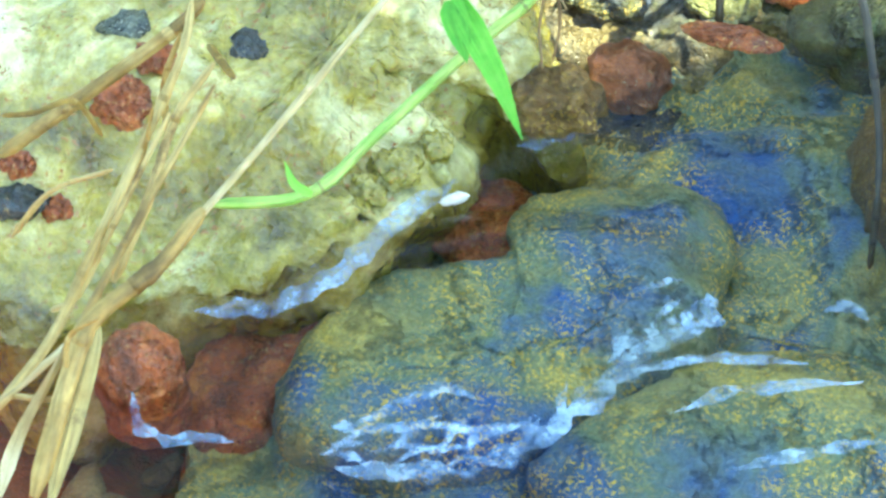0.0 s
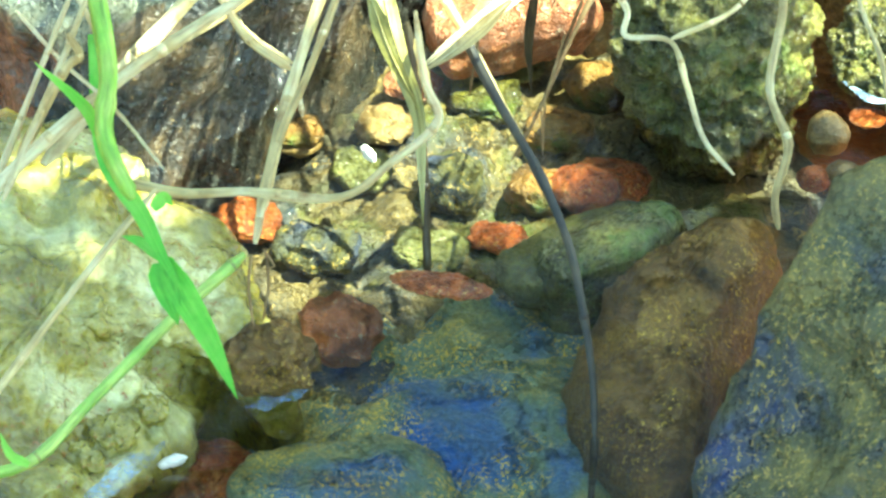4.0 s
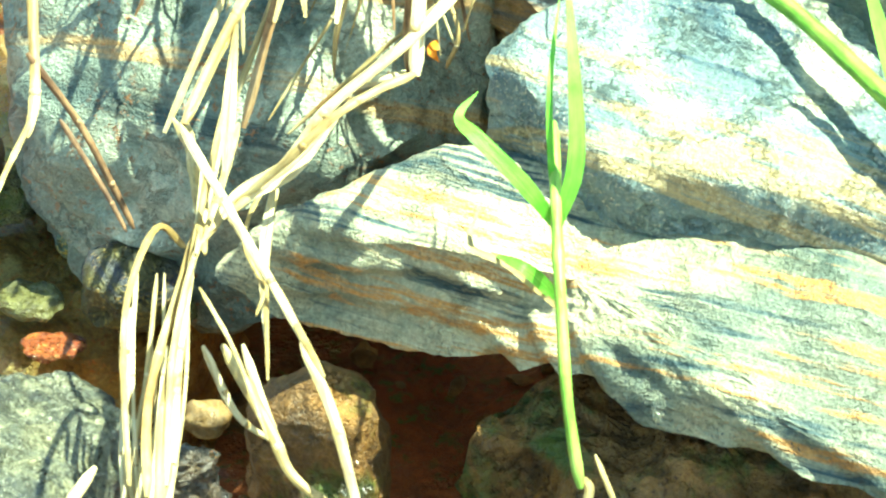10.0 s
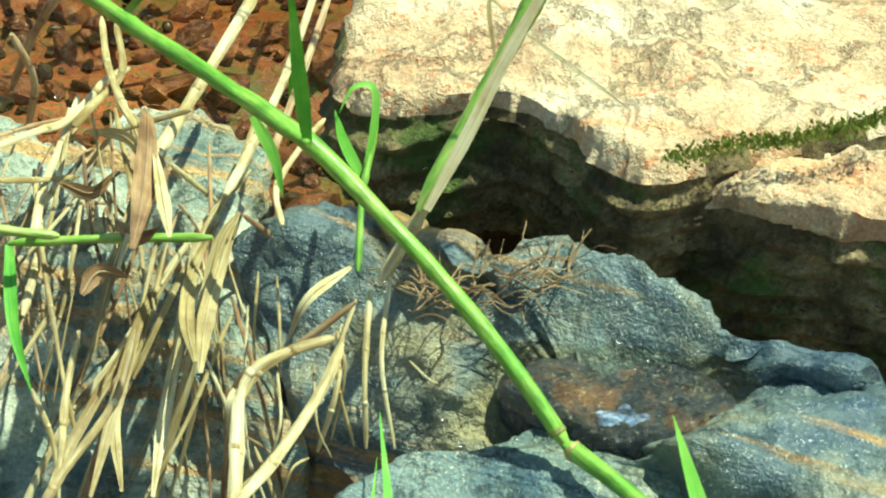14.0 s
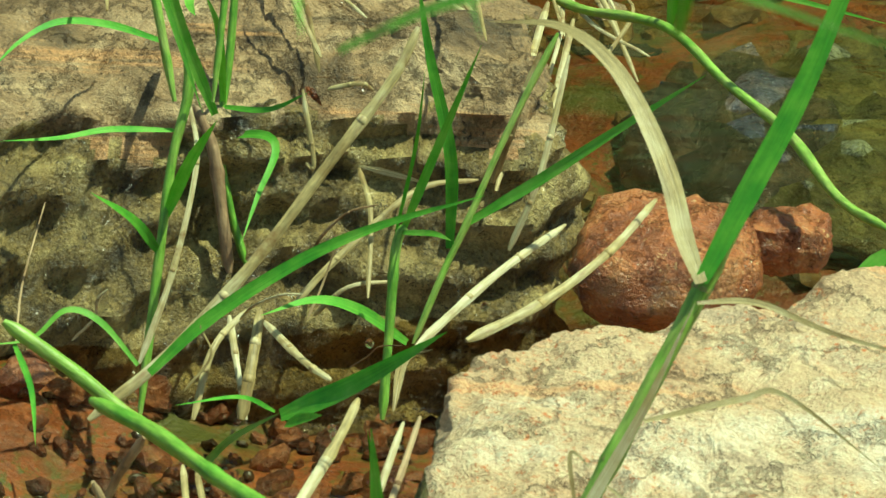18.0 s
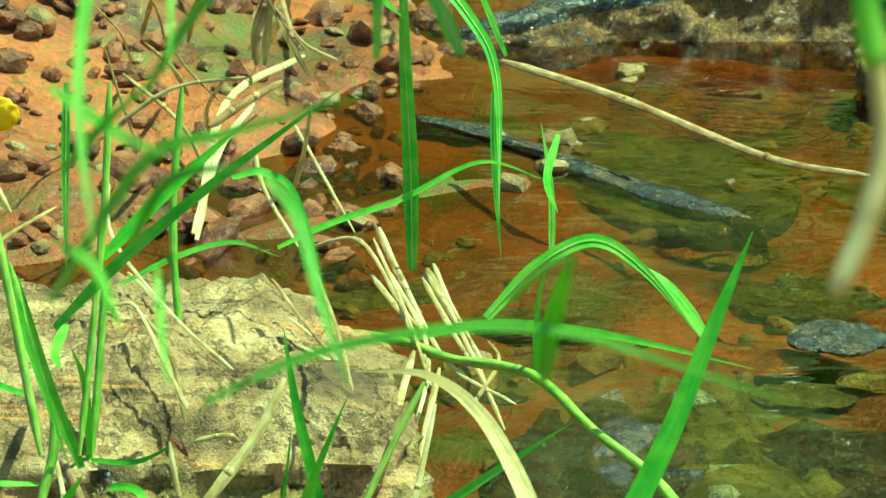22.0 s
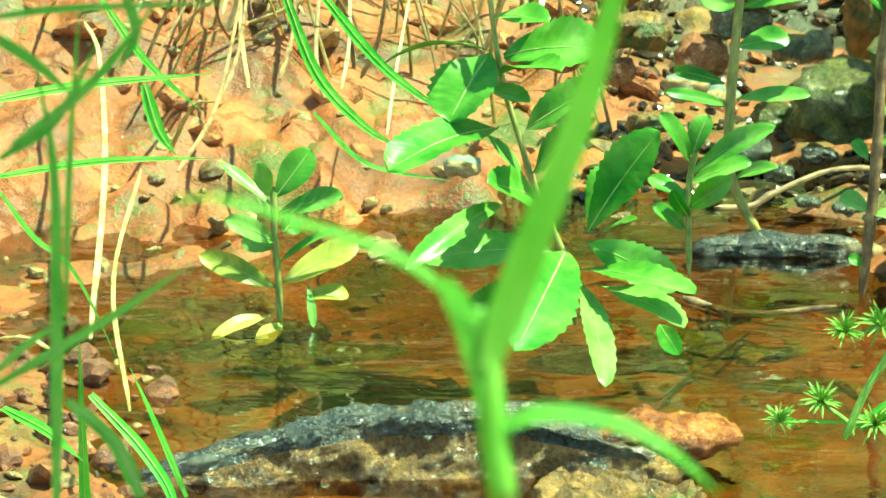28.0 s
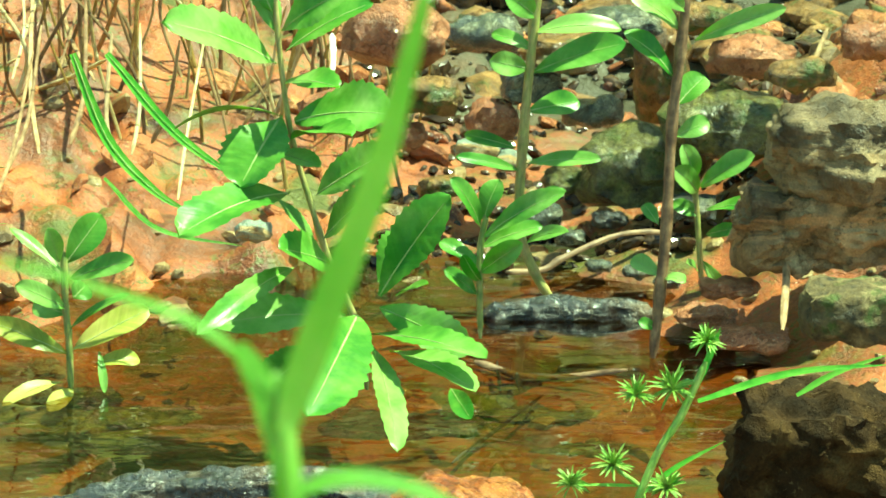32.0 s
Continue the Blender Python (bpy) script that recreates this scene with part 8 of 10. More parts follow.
straw([(-0.1939, 0.8528, 0.118), (-0.1953, 0.8437, 0.118), (-0.196, 0.8376, 0.118)], 0.00045, mat=ROOT, label='brown rotten straw litter on the pale stones', name='root_strand', group='rootlets')

# ---- grass thicket beside the tan slab ----

g = culm([(-0.2709, 1.1695, 0), (-0.2678, 1.1908, 0.042), (-0.2653, 1.2036, 0.0688), (-0.2616, 1.2122, 0.0869), (-0.2636, 1.2181, 0.1021), (-0.269, 1.222, 0.1145), (-0.2763, 1.2287, 0.1362)], 0.00148, label='slender green grass plant')
blade(g, [(-0.2683, 1.2161, 0.0997), (-0.2827, 1.2067, 0.1084), (-0.2954, 1.197, 0.1126), (-0.3046, 1.1864, 0.1103), (-0.3119, 1.1742, 0.1045)], 0.00289)
blade(g, [(-0.2678, 1.1917, 0.0437), (-0.2728, 1.1819, 0.0583), (-0.2816, 1.1679, 0.0725)], 0.00386)
blade(g, [(-0.2664, 1.1965, 0.0536), (-0.2573, 1.1896, 0.0735), (-0.2475, 1.1833, 0.0899)], 0.00482)
blade(g, [(-0.2653, 1.2068, 0.0761), (-0.281, 1.1934, 0.0813), (-0.2932, 1.1813, 0.0832), (-0.3072, 1.168, 0.0871)], 0.00241)
blade(g, [(-0.2537, 1.2109, 0.0798), (-0.2611, 1.2065, 0.1069), (-0.2676, 1.2007, 0.1435)], 0.00434)
g = culm([(-0.2511, 1.236, 0.02), (-0.2571, 1.2429, 0.0375), (-0.261, 1.2504, 0.0564), (-0.259, 1.2595, 0.0767), (-0.2571, 1.2762, 0.1178)], 0.00128, label='slender green grass plant')
blade(g, [(-0.2601, 1.254, 0.0642), (-0.2587, 1.2447, 0.0918), (-0.2611, 1.2383, 0.1068)], 0.00299)
blade(g, [(-0.2605, 1.2503, 0.0559), (-0.2466, 1.2459, 0.059), (-0.242, 1.2411, 0.0558), (-0.2451, 1.2267, 0.0472), (-0.2476, 1.2116, 0.0382)], 0.00325)
blade(g, [(-0.2609, 1.2538, 0.0642), (-0.2439, 1.242, 0.069), (-0.2298, 1.2331, 0.0789)], 0.00225)
blade(g, [(-0.2684, 1.2678, 0.1022), (-0.2677, 1.2469, 0.1013), (-0.2637, 1.2353, 0.1007)], 0.00424)
g = culm([(-0.2552, 1.2302, 0.02), (-0.2587, 1.2385, 0.0394), (-0.262, 1.2447, 0.055), (-0.2676, 1.2484, 0.0661)], 0.00187, label='red brown grass stem', mat=TWIG)
g = culm([(-0.194, 1.1389, 0.02), (-0.1933, 1.152, 0.0463), (-0.1927, 1.1602, 0.0635), (-0.1906, 1.1632, 0.0693)], 0.00143, label='slender green grass plant')
blade(g, [(-0.1929, 1.1621, 0.0676), (-0.1862, 1.1581, 0.0959), (-0.1825, 1.1538, 0.1207)], 0.00139)
blade(g, [(-0.1909, 1.1626, 0.0681), (-0.1804, 1.1612, 0.0948), (-0.1675, 1.1586, 0.1267)], 0.00326)
blade(g, [(-0.1916, 1.1622, 0.0674), (-0.1801, 1.1468, 0.0746), (-0.1733, 1.1364, 0.0775)], 0.00232)
g = culm([(-0.1896, 1.1681, 0.03), (-0.1819, 1.1783, 0.0488), (-0.1762, 1.1847, 0.0608), (-0.1662, 1.1965, 0.084), (-0.1528, 1.2094, 0.1107)], 0.00105, label='slender green grass plant')
blade(g, [(-0.1762, 1.1848, 0.0609), (-0.1549, 1.1844, 0.0758), (-0.1323, 1.1836, 0.0929), (-0.1077, 1.1819, 0.1111)], 0.00401)
blade(g, [(-0.1806, 1.1811, 0.0544), (-0.1802, 1.1827, 0.0822), (-0.1857, 1.1826, 0.1131), (-0.1888, 1.1822, 0.1372)], 0.00448)
blade(g, [(-0.2591, 1.1336, 0.0334), (-0.2417, 1.1401, 0.0491), (-0.2168, 1.1464, 0.065), (-0.1948, 1.15, 0.075), (-0.1662, 1.1525, 0.0843)], 0.00467)
blade(g, [(-0.1912, 1.168, 0.0303), (-0.2035, 1.1602, 0.0436), (-0.2148, 1.1515, 0.0502), (-0.2276, 1.1377, 0.0511)], 0.00425)
blade(g, [(-0.2461, 1.0638, 0.0705), (-0.2565, 1.0667, 0.0813), (-0.2654, 1.066, 0.0843), (-0.2736, 1.0609, 0.0781), (-0.285, 1.0574, 0.0771)], 0.00221)
g = culm([(-0.2576, 0.9723, 0.1257), (-0.2412, 0.9709, 0.1145), (-0.2246, 0.9686, 0.1021), (-0.2066, 0.9667, 0.0907), (-0.1774, 0.9628, 0.0726)], 0.00191, label='brown green grass runner before the red gravel')
blade(g, [(-0.2104, 0.9657, 0.0904), (-0.2006, 0.9592, 0.1037), (-0.1862, 0.95, 0.1166)], 0.00240, mat=CULM, label='side stem')
blade(g, [(-0.1913, 0.976, 0.1026), (-0.1723, 0.971, 0.1145), (-0.1485, 0.9646, 0.1328)], 0.00619)
blade(g, [(-0.1925, 0.9763, 0.1035), (-0.199, 0.9666, 0.1118), (-0.2104, 0.9461, 0.119)], 0.00160)
blade(g, [(-0.1899, 0.9754, 0.1008), (-0.1836, 0.9642, 0.1082), (-0.1764, 0.9514, 0.1158)], 0.00399)
blade(g, [(-0.1678, 0.9651, 0.0736), (-0.1654, 0.9591, 0.0922), (-0.1657, 0.9517, 0.1125)], 0.00239)
blade(g, [(-0.2547, 0.9706, 0.1207), (-0.2471, 0.9548, 0.1168), (-0.2417, 0.935, 0.112)], 0.00200)
straw([(-0.2761, 1.1288, 0.02), (-0.2558, 1.1432, 0.0346), (-0.2344, 1.1618, 0.0553), (-0.2162, 1.1816, 0.0773), (-0.1993, 1.2009, 0.098), (-0.1933, 1.2109, 0.11)], 0.00219)
straw([(-0.1655, 1.1101, 0.06), (-0.1483, 1.1326, 0.0615), (-0.1328, 1.1603, 0.065), (-0.1222, 1.1874, 0.07)], 0.00175)
straw([(-0.1819, 1.1255, 0.05), (-0.1643, 1.1572, 0.0578), (-0.1483, 1.189, 0.06)], 0.00165)
straw([(-0.2375, 1.1536, 0.01), (-0.2364, 1.1672, 0.0223), (-0.237, 1.1852, 0.03)], 0.00234)
straw([(-0.2511, 1.1519, 0.01), (-0.248, 1.1678, 0.0249), (-0.2411, 1.1847, 0.03)], 0.00143)
straw([(-0.1764, 1.2388, 0.05), (-0.1686, 1.2385, 0.0733), (-0.1623, 1.2446, 0.09)], 0.00174)
straw([(-0.168, 1.2131, 0.04), (-0.1598, 1.2221, 0.0609), (-0.1538, 1.2434, 0.09)], 0.00132)
straw([(-0.2694, 1.1661, 0.02), (-0.262, 1.1828, 0.0423), (-0.2586, 1.2052, 0.0667), (-0.2627, 1.2179, 0.08)], 0.00118)
straw([(-0.2496, 1.201, 0.02), (-0.2438, 1.1826, 0.0108), (-0.2399, 1.1733, 0)], 0.00132)
straw([(-0.2316, 1.2323, 0.08), (-0.2272, 1.2235, 0.0604), (-0.2298, 1.2242, 0.06)], 0.00093)
straw([(-0.2333, 1.2699, 0.07), (-0.2386, 1.2781, 0.0886), (-0.2478, 1.2864, 0.0979), (-0.2536, 1.2899, 0.1)], 0.00096)
straw([(-0.2285, 1.2569, 0.07), (-0.2187, 1.2556, 0.0729), (-0.215, 1.2585, 0.07)], 0.00109)
straw([(-0.2279, 1.1901, 0.03), (-0.2173, 1.2023, 0.0395), (-0.1974, 1.2262, 0.0517), (-0.1809, 1.2404, 0.05)], 0.00133)
straw([(-0.2174, 1.2446, 0.05), (-0.2108, 1.2248, 0.0443), (-0.2073, 1.1965, 0.03)], 0.00107)
straw([(-0.2389, 1.1984, 0.02), (-0.2225, 1.1721, 0.0208), (-0.2125, 1.1619, 0.02)], 0.00157)
straw([(-0.2248, 1.204, 0.02), (-0.2144, 1.2041, 0.0297), (-0.2018, 1.209, 0.03)], 0.00093)
straw([(-0.2013, 1.3255, 0.1), (-0.1883, 1.2836, 0.0961), (-0.1795, 1.2515, 0.09)], 0.00096)
straw([(-0.1798, 1.4358, 0.06), (-0.1706, 1.4226, 0.0492), (-0.1579, 1.4113, 0.03)], 0.00166)
straw([(-0.1979, 1.4284, 0.06), (-0.1841, 1.4099, 0.0515), (-0.1753, 1.3993, 0.04)], 0.00135)
straw([(-0.1929, 1.4344, 0.06), (-0.1727, 1.3792, 0.052), (-0.1728, 1.3222, 0.04)], 0.00103)
straw([(-0.2693, 1.3717, 0.08), (-0.2518, 1.3457, 0.077), (-0.2376, 1.3257, 0.07)], 0.00115)
straw([(-0.2486, 1.1299, 0.03), (-0.2416, 1.1356, 0.039), (-0.245, 1.1398, 0.0466), (-0.2377, 1.1453, 0.05)], 0.00047, mat=STRAW, label='thin curled dry straw at the slab edge')
straw([(-0.2014, 1.3759, 0.03), (-0.1976, 1.3749, 0.04), (-0.1976, 1.3792, 0.0465), (-0.1986, 1.3842, 0.05)], 0.00042, mat=ROOT, label='thin curled dry straw at the slab edge')
straw([(-0.2072, 1.3932, 0.03), (-0.1998, 1.392, 0.0381), (-0.1942, 1.3899, 0.0455), (-0.1842, 1.3843, 0.05)], 0.00070, mat=ROOT, label='thin curled dry straw at the slab edge')
straw([(-0.2417, 1.178, 0.03), (-0.2366, 1.1714, 0.0375), (-0.2267, 1.1616, 0.0462), (-0.2188, 1.155, 0.05)], 0.00065, mat=STRAW, label='thin curled dry straw at the slab edge')
straw([(-0.287, 1.1586, 0.03), (-0.2789, 1.1529, 0.0401), (-0.2772, 1.1517, 0.0468), (-0.2742, 1.1517, 0.05)], 0.00061, mat=STRAW, label='thin curled dry straw at the slab edge')
straw([(-0.2049, 1.1506, 0.03), (-0.1982, 1.1415, 0.0383), (-0.1937, 1.1354, 0.0445), (-0.1856, 1.1255, 0.05)], 0.00038, mat=ROOT, label='thin curled dry straw at the slab edge')
straw([(-0.2293, 1.2221, 0.03), (-0.2241, 1.2194, 0.0395), (-0.2162, 1.2184, 0.0473), (-0.2075, 1.2189, 0.05)], 0.00057, mat=LITTER, label='thin curled dry straw at the slab edge')
straw([(-0.2224, 1.1804, 0.03), (-0.2194, 1.1892, 0.037), (-0.2169, 1.1934, 0.0447), (-0.2158, 1.1948, 0.05)], 0.00044, mat=ROOT, label='thin curled dry straw at the slab edge')
straw([(-0.3024, 1.1533, 0.03), (-0.3061, 1.1787, 0.0365), (-0.3062, 1.1981, 0.0441), (-0.3055, 1.2094, 0.05)], 0.00038, mat=LITTER, label='thin curled dry straw at the slab edge')
dryblade([(-0.2138, 1.224, 0.06), (-0.2028, 1.2188, 0.0601), (-0.1911, 1.213, 0.06)], 0.00265)
dryblade([(-0.1719, 1.0261, 0.08), (-0.1706, 1.0372, 0.089), (-0.1641, 1.0425, 0.09)], 0.00373)
dryblade([(-0.2356, 1.2583, 0.07), (-0.2329, 1.2571, 0.0679), (-0.2301, 1.2555, 0.065)], 0.00374, mat=RUST, label='shrivelled red brown flower')
g = culm([(-0.2047, 1.4021, 0.05), (-0.1809, 1.3853, 0.0532), (-0.1645, 1.3718, 0.0533), (-0.1362, 1.35, 0.0574), (-0.1142, 1.3223, 0.0505), (-0.0927, 1.2958, 0.0455), (-0.075, 1.2665, 0.0376), (-0.0586, 1.2475, 0.0368)], 0.00160, label='green grass runner arching over the stream', knots=(0.35, 0.75))
blade(g, [(-0.2504, 1.3836, 0.0227), (-0.2307, 1.3919, 0.0344), (-0.2035, 1.3998, 0.0435), (-0.1885, 1.4034, 0.0474)], 0.00442)
blade(g, [(-0.1797, 1.4045, 0.0474), (-0.1566, 1.3994, 0.0548), (-0.1279, 1.3902, 0.0576), (-0.0995, 1.379, 0.0574), (-0.0659, 1.3639, 0.0557)], 0.00408)
blade(g, [(-0.136, 1.358, 0.0538), (-0.1319, 1.3561, 0.0725), (-0.1251, 1.3534, 0.0948)], 0.00371)
blade(g, [(-0.1363, 1.3581, 0.0542), (-0.1344, 1.3554, 0.0803), (-0.1301, 1.3535, 0.0964)], 0.00186)
blade(g, [(-0.0779, 1.32, 0.0823), (-0.0907, 1.325, 0.0975), (-0.1031, 1.3271, 0.1054)], 0.00517)
blade(g, [(-0.0591, 1.2447, 0.0307), (-0.0663, 1.2414, 0.0244), (-0.0729, 1.2383, 0.0184)], 0.00697)
blade(None, [(-0.1878, 1.4587, 0.0506), (-0.1877, 1.4578, 0.0901), (-0.1885, 1.4555, 0.1309), (-0.1883, 1.4507, 0.1872)], 0.00647, label='dark green upright grass blade', twist=0)
blade(None, [(-0.1313, 1.1776, 0.143), (-0.1175, 1.1842, 0.1563), (-0.1023, 1.188, 0.1629), (-0.088, 1.1862, 0.1549), (-0.0716, 1.1804, 0.1369)], 0.00508, label='arching green grass blade near the lens')
blade(None, [(-0.1615, 1.4821, 0.1079), (-0.1608, 1.4747, 0.086), (-0.1578, 1.4633, 0.0534)], 0.00343)
blade(None, [(-0.1316, 1.3711, 0.0865), (-0.1323, 1.3791, 0.1085), (-0.1361, 1.3861, 0.1298)], 0.00267)
g = culm([(-0.2712, 1.1578, 0.2146), (-0.2661, 1.1504, 0.1898), (-0.2596, 1.145, 0.1709), (-0.2472, 1.127, 0.1192)], 0.00130, label='tall green grass stem near the lens')
blade(g, [(-0.2579, 1.1432, 0.1651), (-0.2496, 1.1359, 0.1419), (-0.2396, 1.1273, 0.116)], 0.00250)
g = culm([(-0.2317, 1.1658, 0.2131), (-0.2328, 1.1519, 0.1741), (-0.237, 1.129, 0.1187)], 0.00100, label='tall green grass stem near the lens')
blade(g, [(-0.2252, 1.0493, 0.1869), (-0.2061, 1.0467, 0.2073), (-0.1807, 1.042, 0.2304), (-0.1487, 1.0345, 0.2569)], 0.00389)
blade(g, [(-0.2326, 1.1497, 0.1681), (-0.2166, 1.1586, 0.1837), (-0.1952, 1.1687, 0.2019)], 0.00477)
blade(None, [(-0.2643, 1.3317, 0.0908), (-0.2471, 1.3379, 0.0986), (-0.2297, 1.3424, 0.1023), (-0.2147, 1.3431, 0.0974)], 0.00238)
g = culm([(-0.2418, 1.3197, 0.0501), (-0.2482, 1.3402, 0.1053), (-0.2465, 1.3558, 0.1488)], 0.00125, label='slender green grass stem')
blade(g, [(-0.2304, 1.3493, 0.1215), (-0.2199, 1.3514, 0.1226), (-0.209, 1.3496, 0.1127), (-0.1971, 1.3362, 0.0725)], 0.00316)
blade(g, [(-0.2305, 1.4367, 0.0658), (-0.2119, 1.4423, 0.0735), (-0.1896, 1.4479, 0.0803), (-0.1635, 1.4551, 0.0917), (-0.1415, 1.4553, 0.0857)], 0.00282)
blade(None, [(-0.2043, 0.9774, 0.2753), (-0.2041, 0.9704, 0.2547), (-0.2033, 0.963, 0.2341)], 0.00248)
straw([(-0.2011, 1.475, 0.06), (-0.1907, 1.4537, 0.0496), (-0.171, 1.4173, 0.0337), (-0.1456, 1.3913, 0.03)], 0.00110, mat=STRAW)
straw([(-0.1802, 1.4324, 0.06), (-0.1673, 1.4185, 0.0456), (-0.1496, 1.3933, 0.02)], 0.00135, mat=STRAW)
straw([(-0.204, 1.3113, 0.08), (-0.1889, 1.3036, 0.0742), (-0.1749, 1.2892, 0.06)], 0.00100, mat=STRAW)
straw([(-0.1718, 1.3351, 0.07), (-0.1748, 1.3014, 0.0568), (-0.1776, 1.2549, 0.04)], 0.00163, mat=STRAW)
straw([(-0.1652, 1.3465, 0.06), (-0.1668, 1.307, 0.0454), (-0.1675, 1.2617, 0.03)], 0.00139, mat=STRAW)
straw([(-0.2111, 1.3351, 0.08), (-0.1953, 1.3239, 0.0716), (-0.1847, 1.3095, 0.0588), (-0.1782, 1.2993, 0.05)], 0.00082, mat=STRAW)
straw([(-0.2176, 1.3433, 0.09), (-0.207, 1.3315, 0.0815), (-0.1904, 1.314, 0.07)], 0.00083, mat=LITTER)
straw([(-0.1978, 1.4365, 0.07), (-0.181, 1.3931, 0.0588), (-0.1692, 1.3566, 0.05)], 0.00080, mat=STRAW)
straw([(-0.1573, 1.3631, 0.04), (-0.1507, 1.3871, 0.0464), (-0.1555, 1.3978, 0.05)], 0.00086, mat=STRAW)
straw([(-0.2703, 1.35, 0.12), (-0.2643, 1.3254, 0.1082), (-0.239, 1.2907, 0.096), (-0.2177, 1.2658, 0.09)], 0.00088, mat=STRAW)
straw([(-0.2734, 1.1638, 0.13), (-0.2829, 1.21, 0.1393), (-0.2795, 1.2332, 0.1413), (-0.2695, 1.2672, 0.14)], 0.00082, mat=STRAW)
straw([(-0.2215, 1.2092, 0.1), (-0.2299, 1.2212, 0.109), (-0.2406, 1.2361, 0.1205), (-0.2478, 1.2389, 0.12)], 0.00095, mat=STRAW)
straw([(-0.3394, 1.4121, 0.11), (-0.3257, 1.4021, 0.1118), (-0.3065, 1.3708, 0.1)], 0.00107, mat=STRAW)
straw([(-0.2516, 1.4316, 0.11), (-0.2415, 1.4411, 0.1151), (-0.2296, 1.4514, 0.12)], 0.00204, mat=LITTER)
straw([(-0.2446, 1.3551, 0.1), (-0.2423, 1.399, 0.1135), (-0.2354, 1.4268, 0.12)], 0.00146, mat=STRAW)
cobble("fallen_petal", "yellow fallen petal on the grass", (-0.318, 1.4106, 0.12), (0.0071, 0.0021, 0.0059), YELLOW, seed=71, category='petal')

# ---- grass at the far pool and before the lens ----

straw([(-0.1815, 1.6946, 0.05), (-0.1291, 1.6438, 0.0518), (-0.0728, 1.5817, 0.0519), (-0.0349, 1.5411, 0.06)], 0.00231, label='long straw leaning over the stream', mat=LITTER)
straw([(-0.2618, 1.4572, 0.06), (-0.2623, 1.5267, 0.0857), (-0.2405, 1.5722, 0.09)], 0.00201, mat=STRAW)
straw([(-0.3055, 1.5484, 0.07), (-0.2844, 1.5488, 0.0843), (-0.2561, 1.5461, 0.09)], 0.00117, mat=STRAW)
straw([(-0.2499, 1.5641, 0.15), (-0.2503, 1.55, 0.1206), (-0.2337, 1.5415, 0.1)], 0.00087, mat=LITTER)
straw([(-0.2337, 1.5351, 0.03), (-0.2146, 1.5237, 0.0368), (-0.1972, 1.4958, 0.0242), (-0.1901, 1.4853, 0.02)], 0.00115, mat=LITTER)
straw([(-0.1937, 1.5327, 0.02), (-0.1788, 1.5068, 0.0077), (-0.168, 1.4891, 0)], 0.00130, mat=STRAW)
straw([(-0.2144, 1.5603, 0.03), (-0.1974, 1.5135, 0.0218), (-0.1894, 1.4963, 0.02)], 0.00116, mat=LITTER)
straw([(-0.1881, 1.5207, 0.03), (-0.1803, 1.5043, 0.0214), (-0.1668, 1.4801, 0.01)], 0.00115, mat=STRAW)
straw([(-0.2581, 1.5791, 0.09), (-0.2479, 1.5579, 0.1182), (-0.238, 1.5309, 0.11)], 0.00146, mat=LITTER)
straw([(-0.2561, 1.5592, 0.09), (-0.2541, 1.5627, 0.106), (-0.25, 1.5658, 0.12)], 0.00176, mat=LITTER)
straw([(-0.249, 1.5639, 0.11), (-0.2418, 1.5815, 0.0917), (-0.2319, 1.5984, 0.08)], 0.00104, mat=LITTER)
straw([(-0.2473, 1.585, 0.06), (-0.2375, 1.5728, 0.0491), (-0.2204, 1.5508, 0.03)], 0.00089, mat=STRAW)
straw([(-0.2532, 1.5298, 0.07), (-0.248, 1.5201, 0.0565), (-0.2346, 1.5078, 0.04)], 0.00115, mat=STRAW)
straw([(-0.3022, 1.6011, 0.13), (-0.29, 1.5902, 0.1248), (-0.2757, 1.5784, 0.12)], 0.00104, mat=LITTER)
straw([(-0.3038, 1.5886, 0.14), (-0.2981, 1.5708, 0.124), (-0.2967, 1.5541, 0.11)], 0.00066, mat=LITTER)
straw([(-0.2908, 1.4218, 0.05), (-0.2818, 1.4138, 0.0452), (-0.2689, 1.3919, 0.03)], 0.00164, mat=LITTER)
dryblade([(-0.2581, 1.5657, 0.09), (-0.2556, 1.5657, 0.105), (-0.2506, 1.5658, 0.12)], 0.00612)
dryblade([(-0.253, 1.5594, 0.09), (-0.2511, 1.5561, 0.1039), (-0.2479, 1.5521, 0.12)], 0.00528)
dryblade([(-0.2349, 1.5474, 0.09), (-0.2404, 1.5332, 0.1092), (-0.2429, 1.5253, 0.12)], 0.00441)
blade(None, [(-0.0682, 0.3165, 0.4775), (-0.0605, 0.3168, 0.4888), (-0.0540, 0.3161, 0.4914), (-0.0427, 0.3144, 0.4954)], 0.00121, label='soft green grass blade before the stream')
blade(None, [(-0.0686, 0.3221, 0.4926), (-0.0623, 0.3153, 0.4914), (-0.0577, 0.3109, 0.4913)], 0.00120, label='soft green grass blade before the stream')
blade(None, [(-0.0614, 0.3224, 0.4924), (-0.0563, 0.3218, 0.4999), (-0.0501, 0.3208, 0.5038), (-0.0410, 0.3189, 0.5084)], 0.00114, label='soft green grass blade before the stream')
blade(None, [(-0.0649, 0.3273, 0.5061), (-0.0653, 0.3168, 0.4952), (-0.0626, 0.3066, 0.4849)], 0.00120, label='soft green grass blade before the stream')
blade(None, [(-0.0601, 0.3276, 0.5060), (-0.0587, 0.3198, 0.5010), (-0.0577, 0.3123, 0.4965)], 0.00072, label='soft green grass blade before the stream')
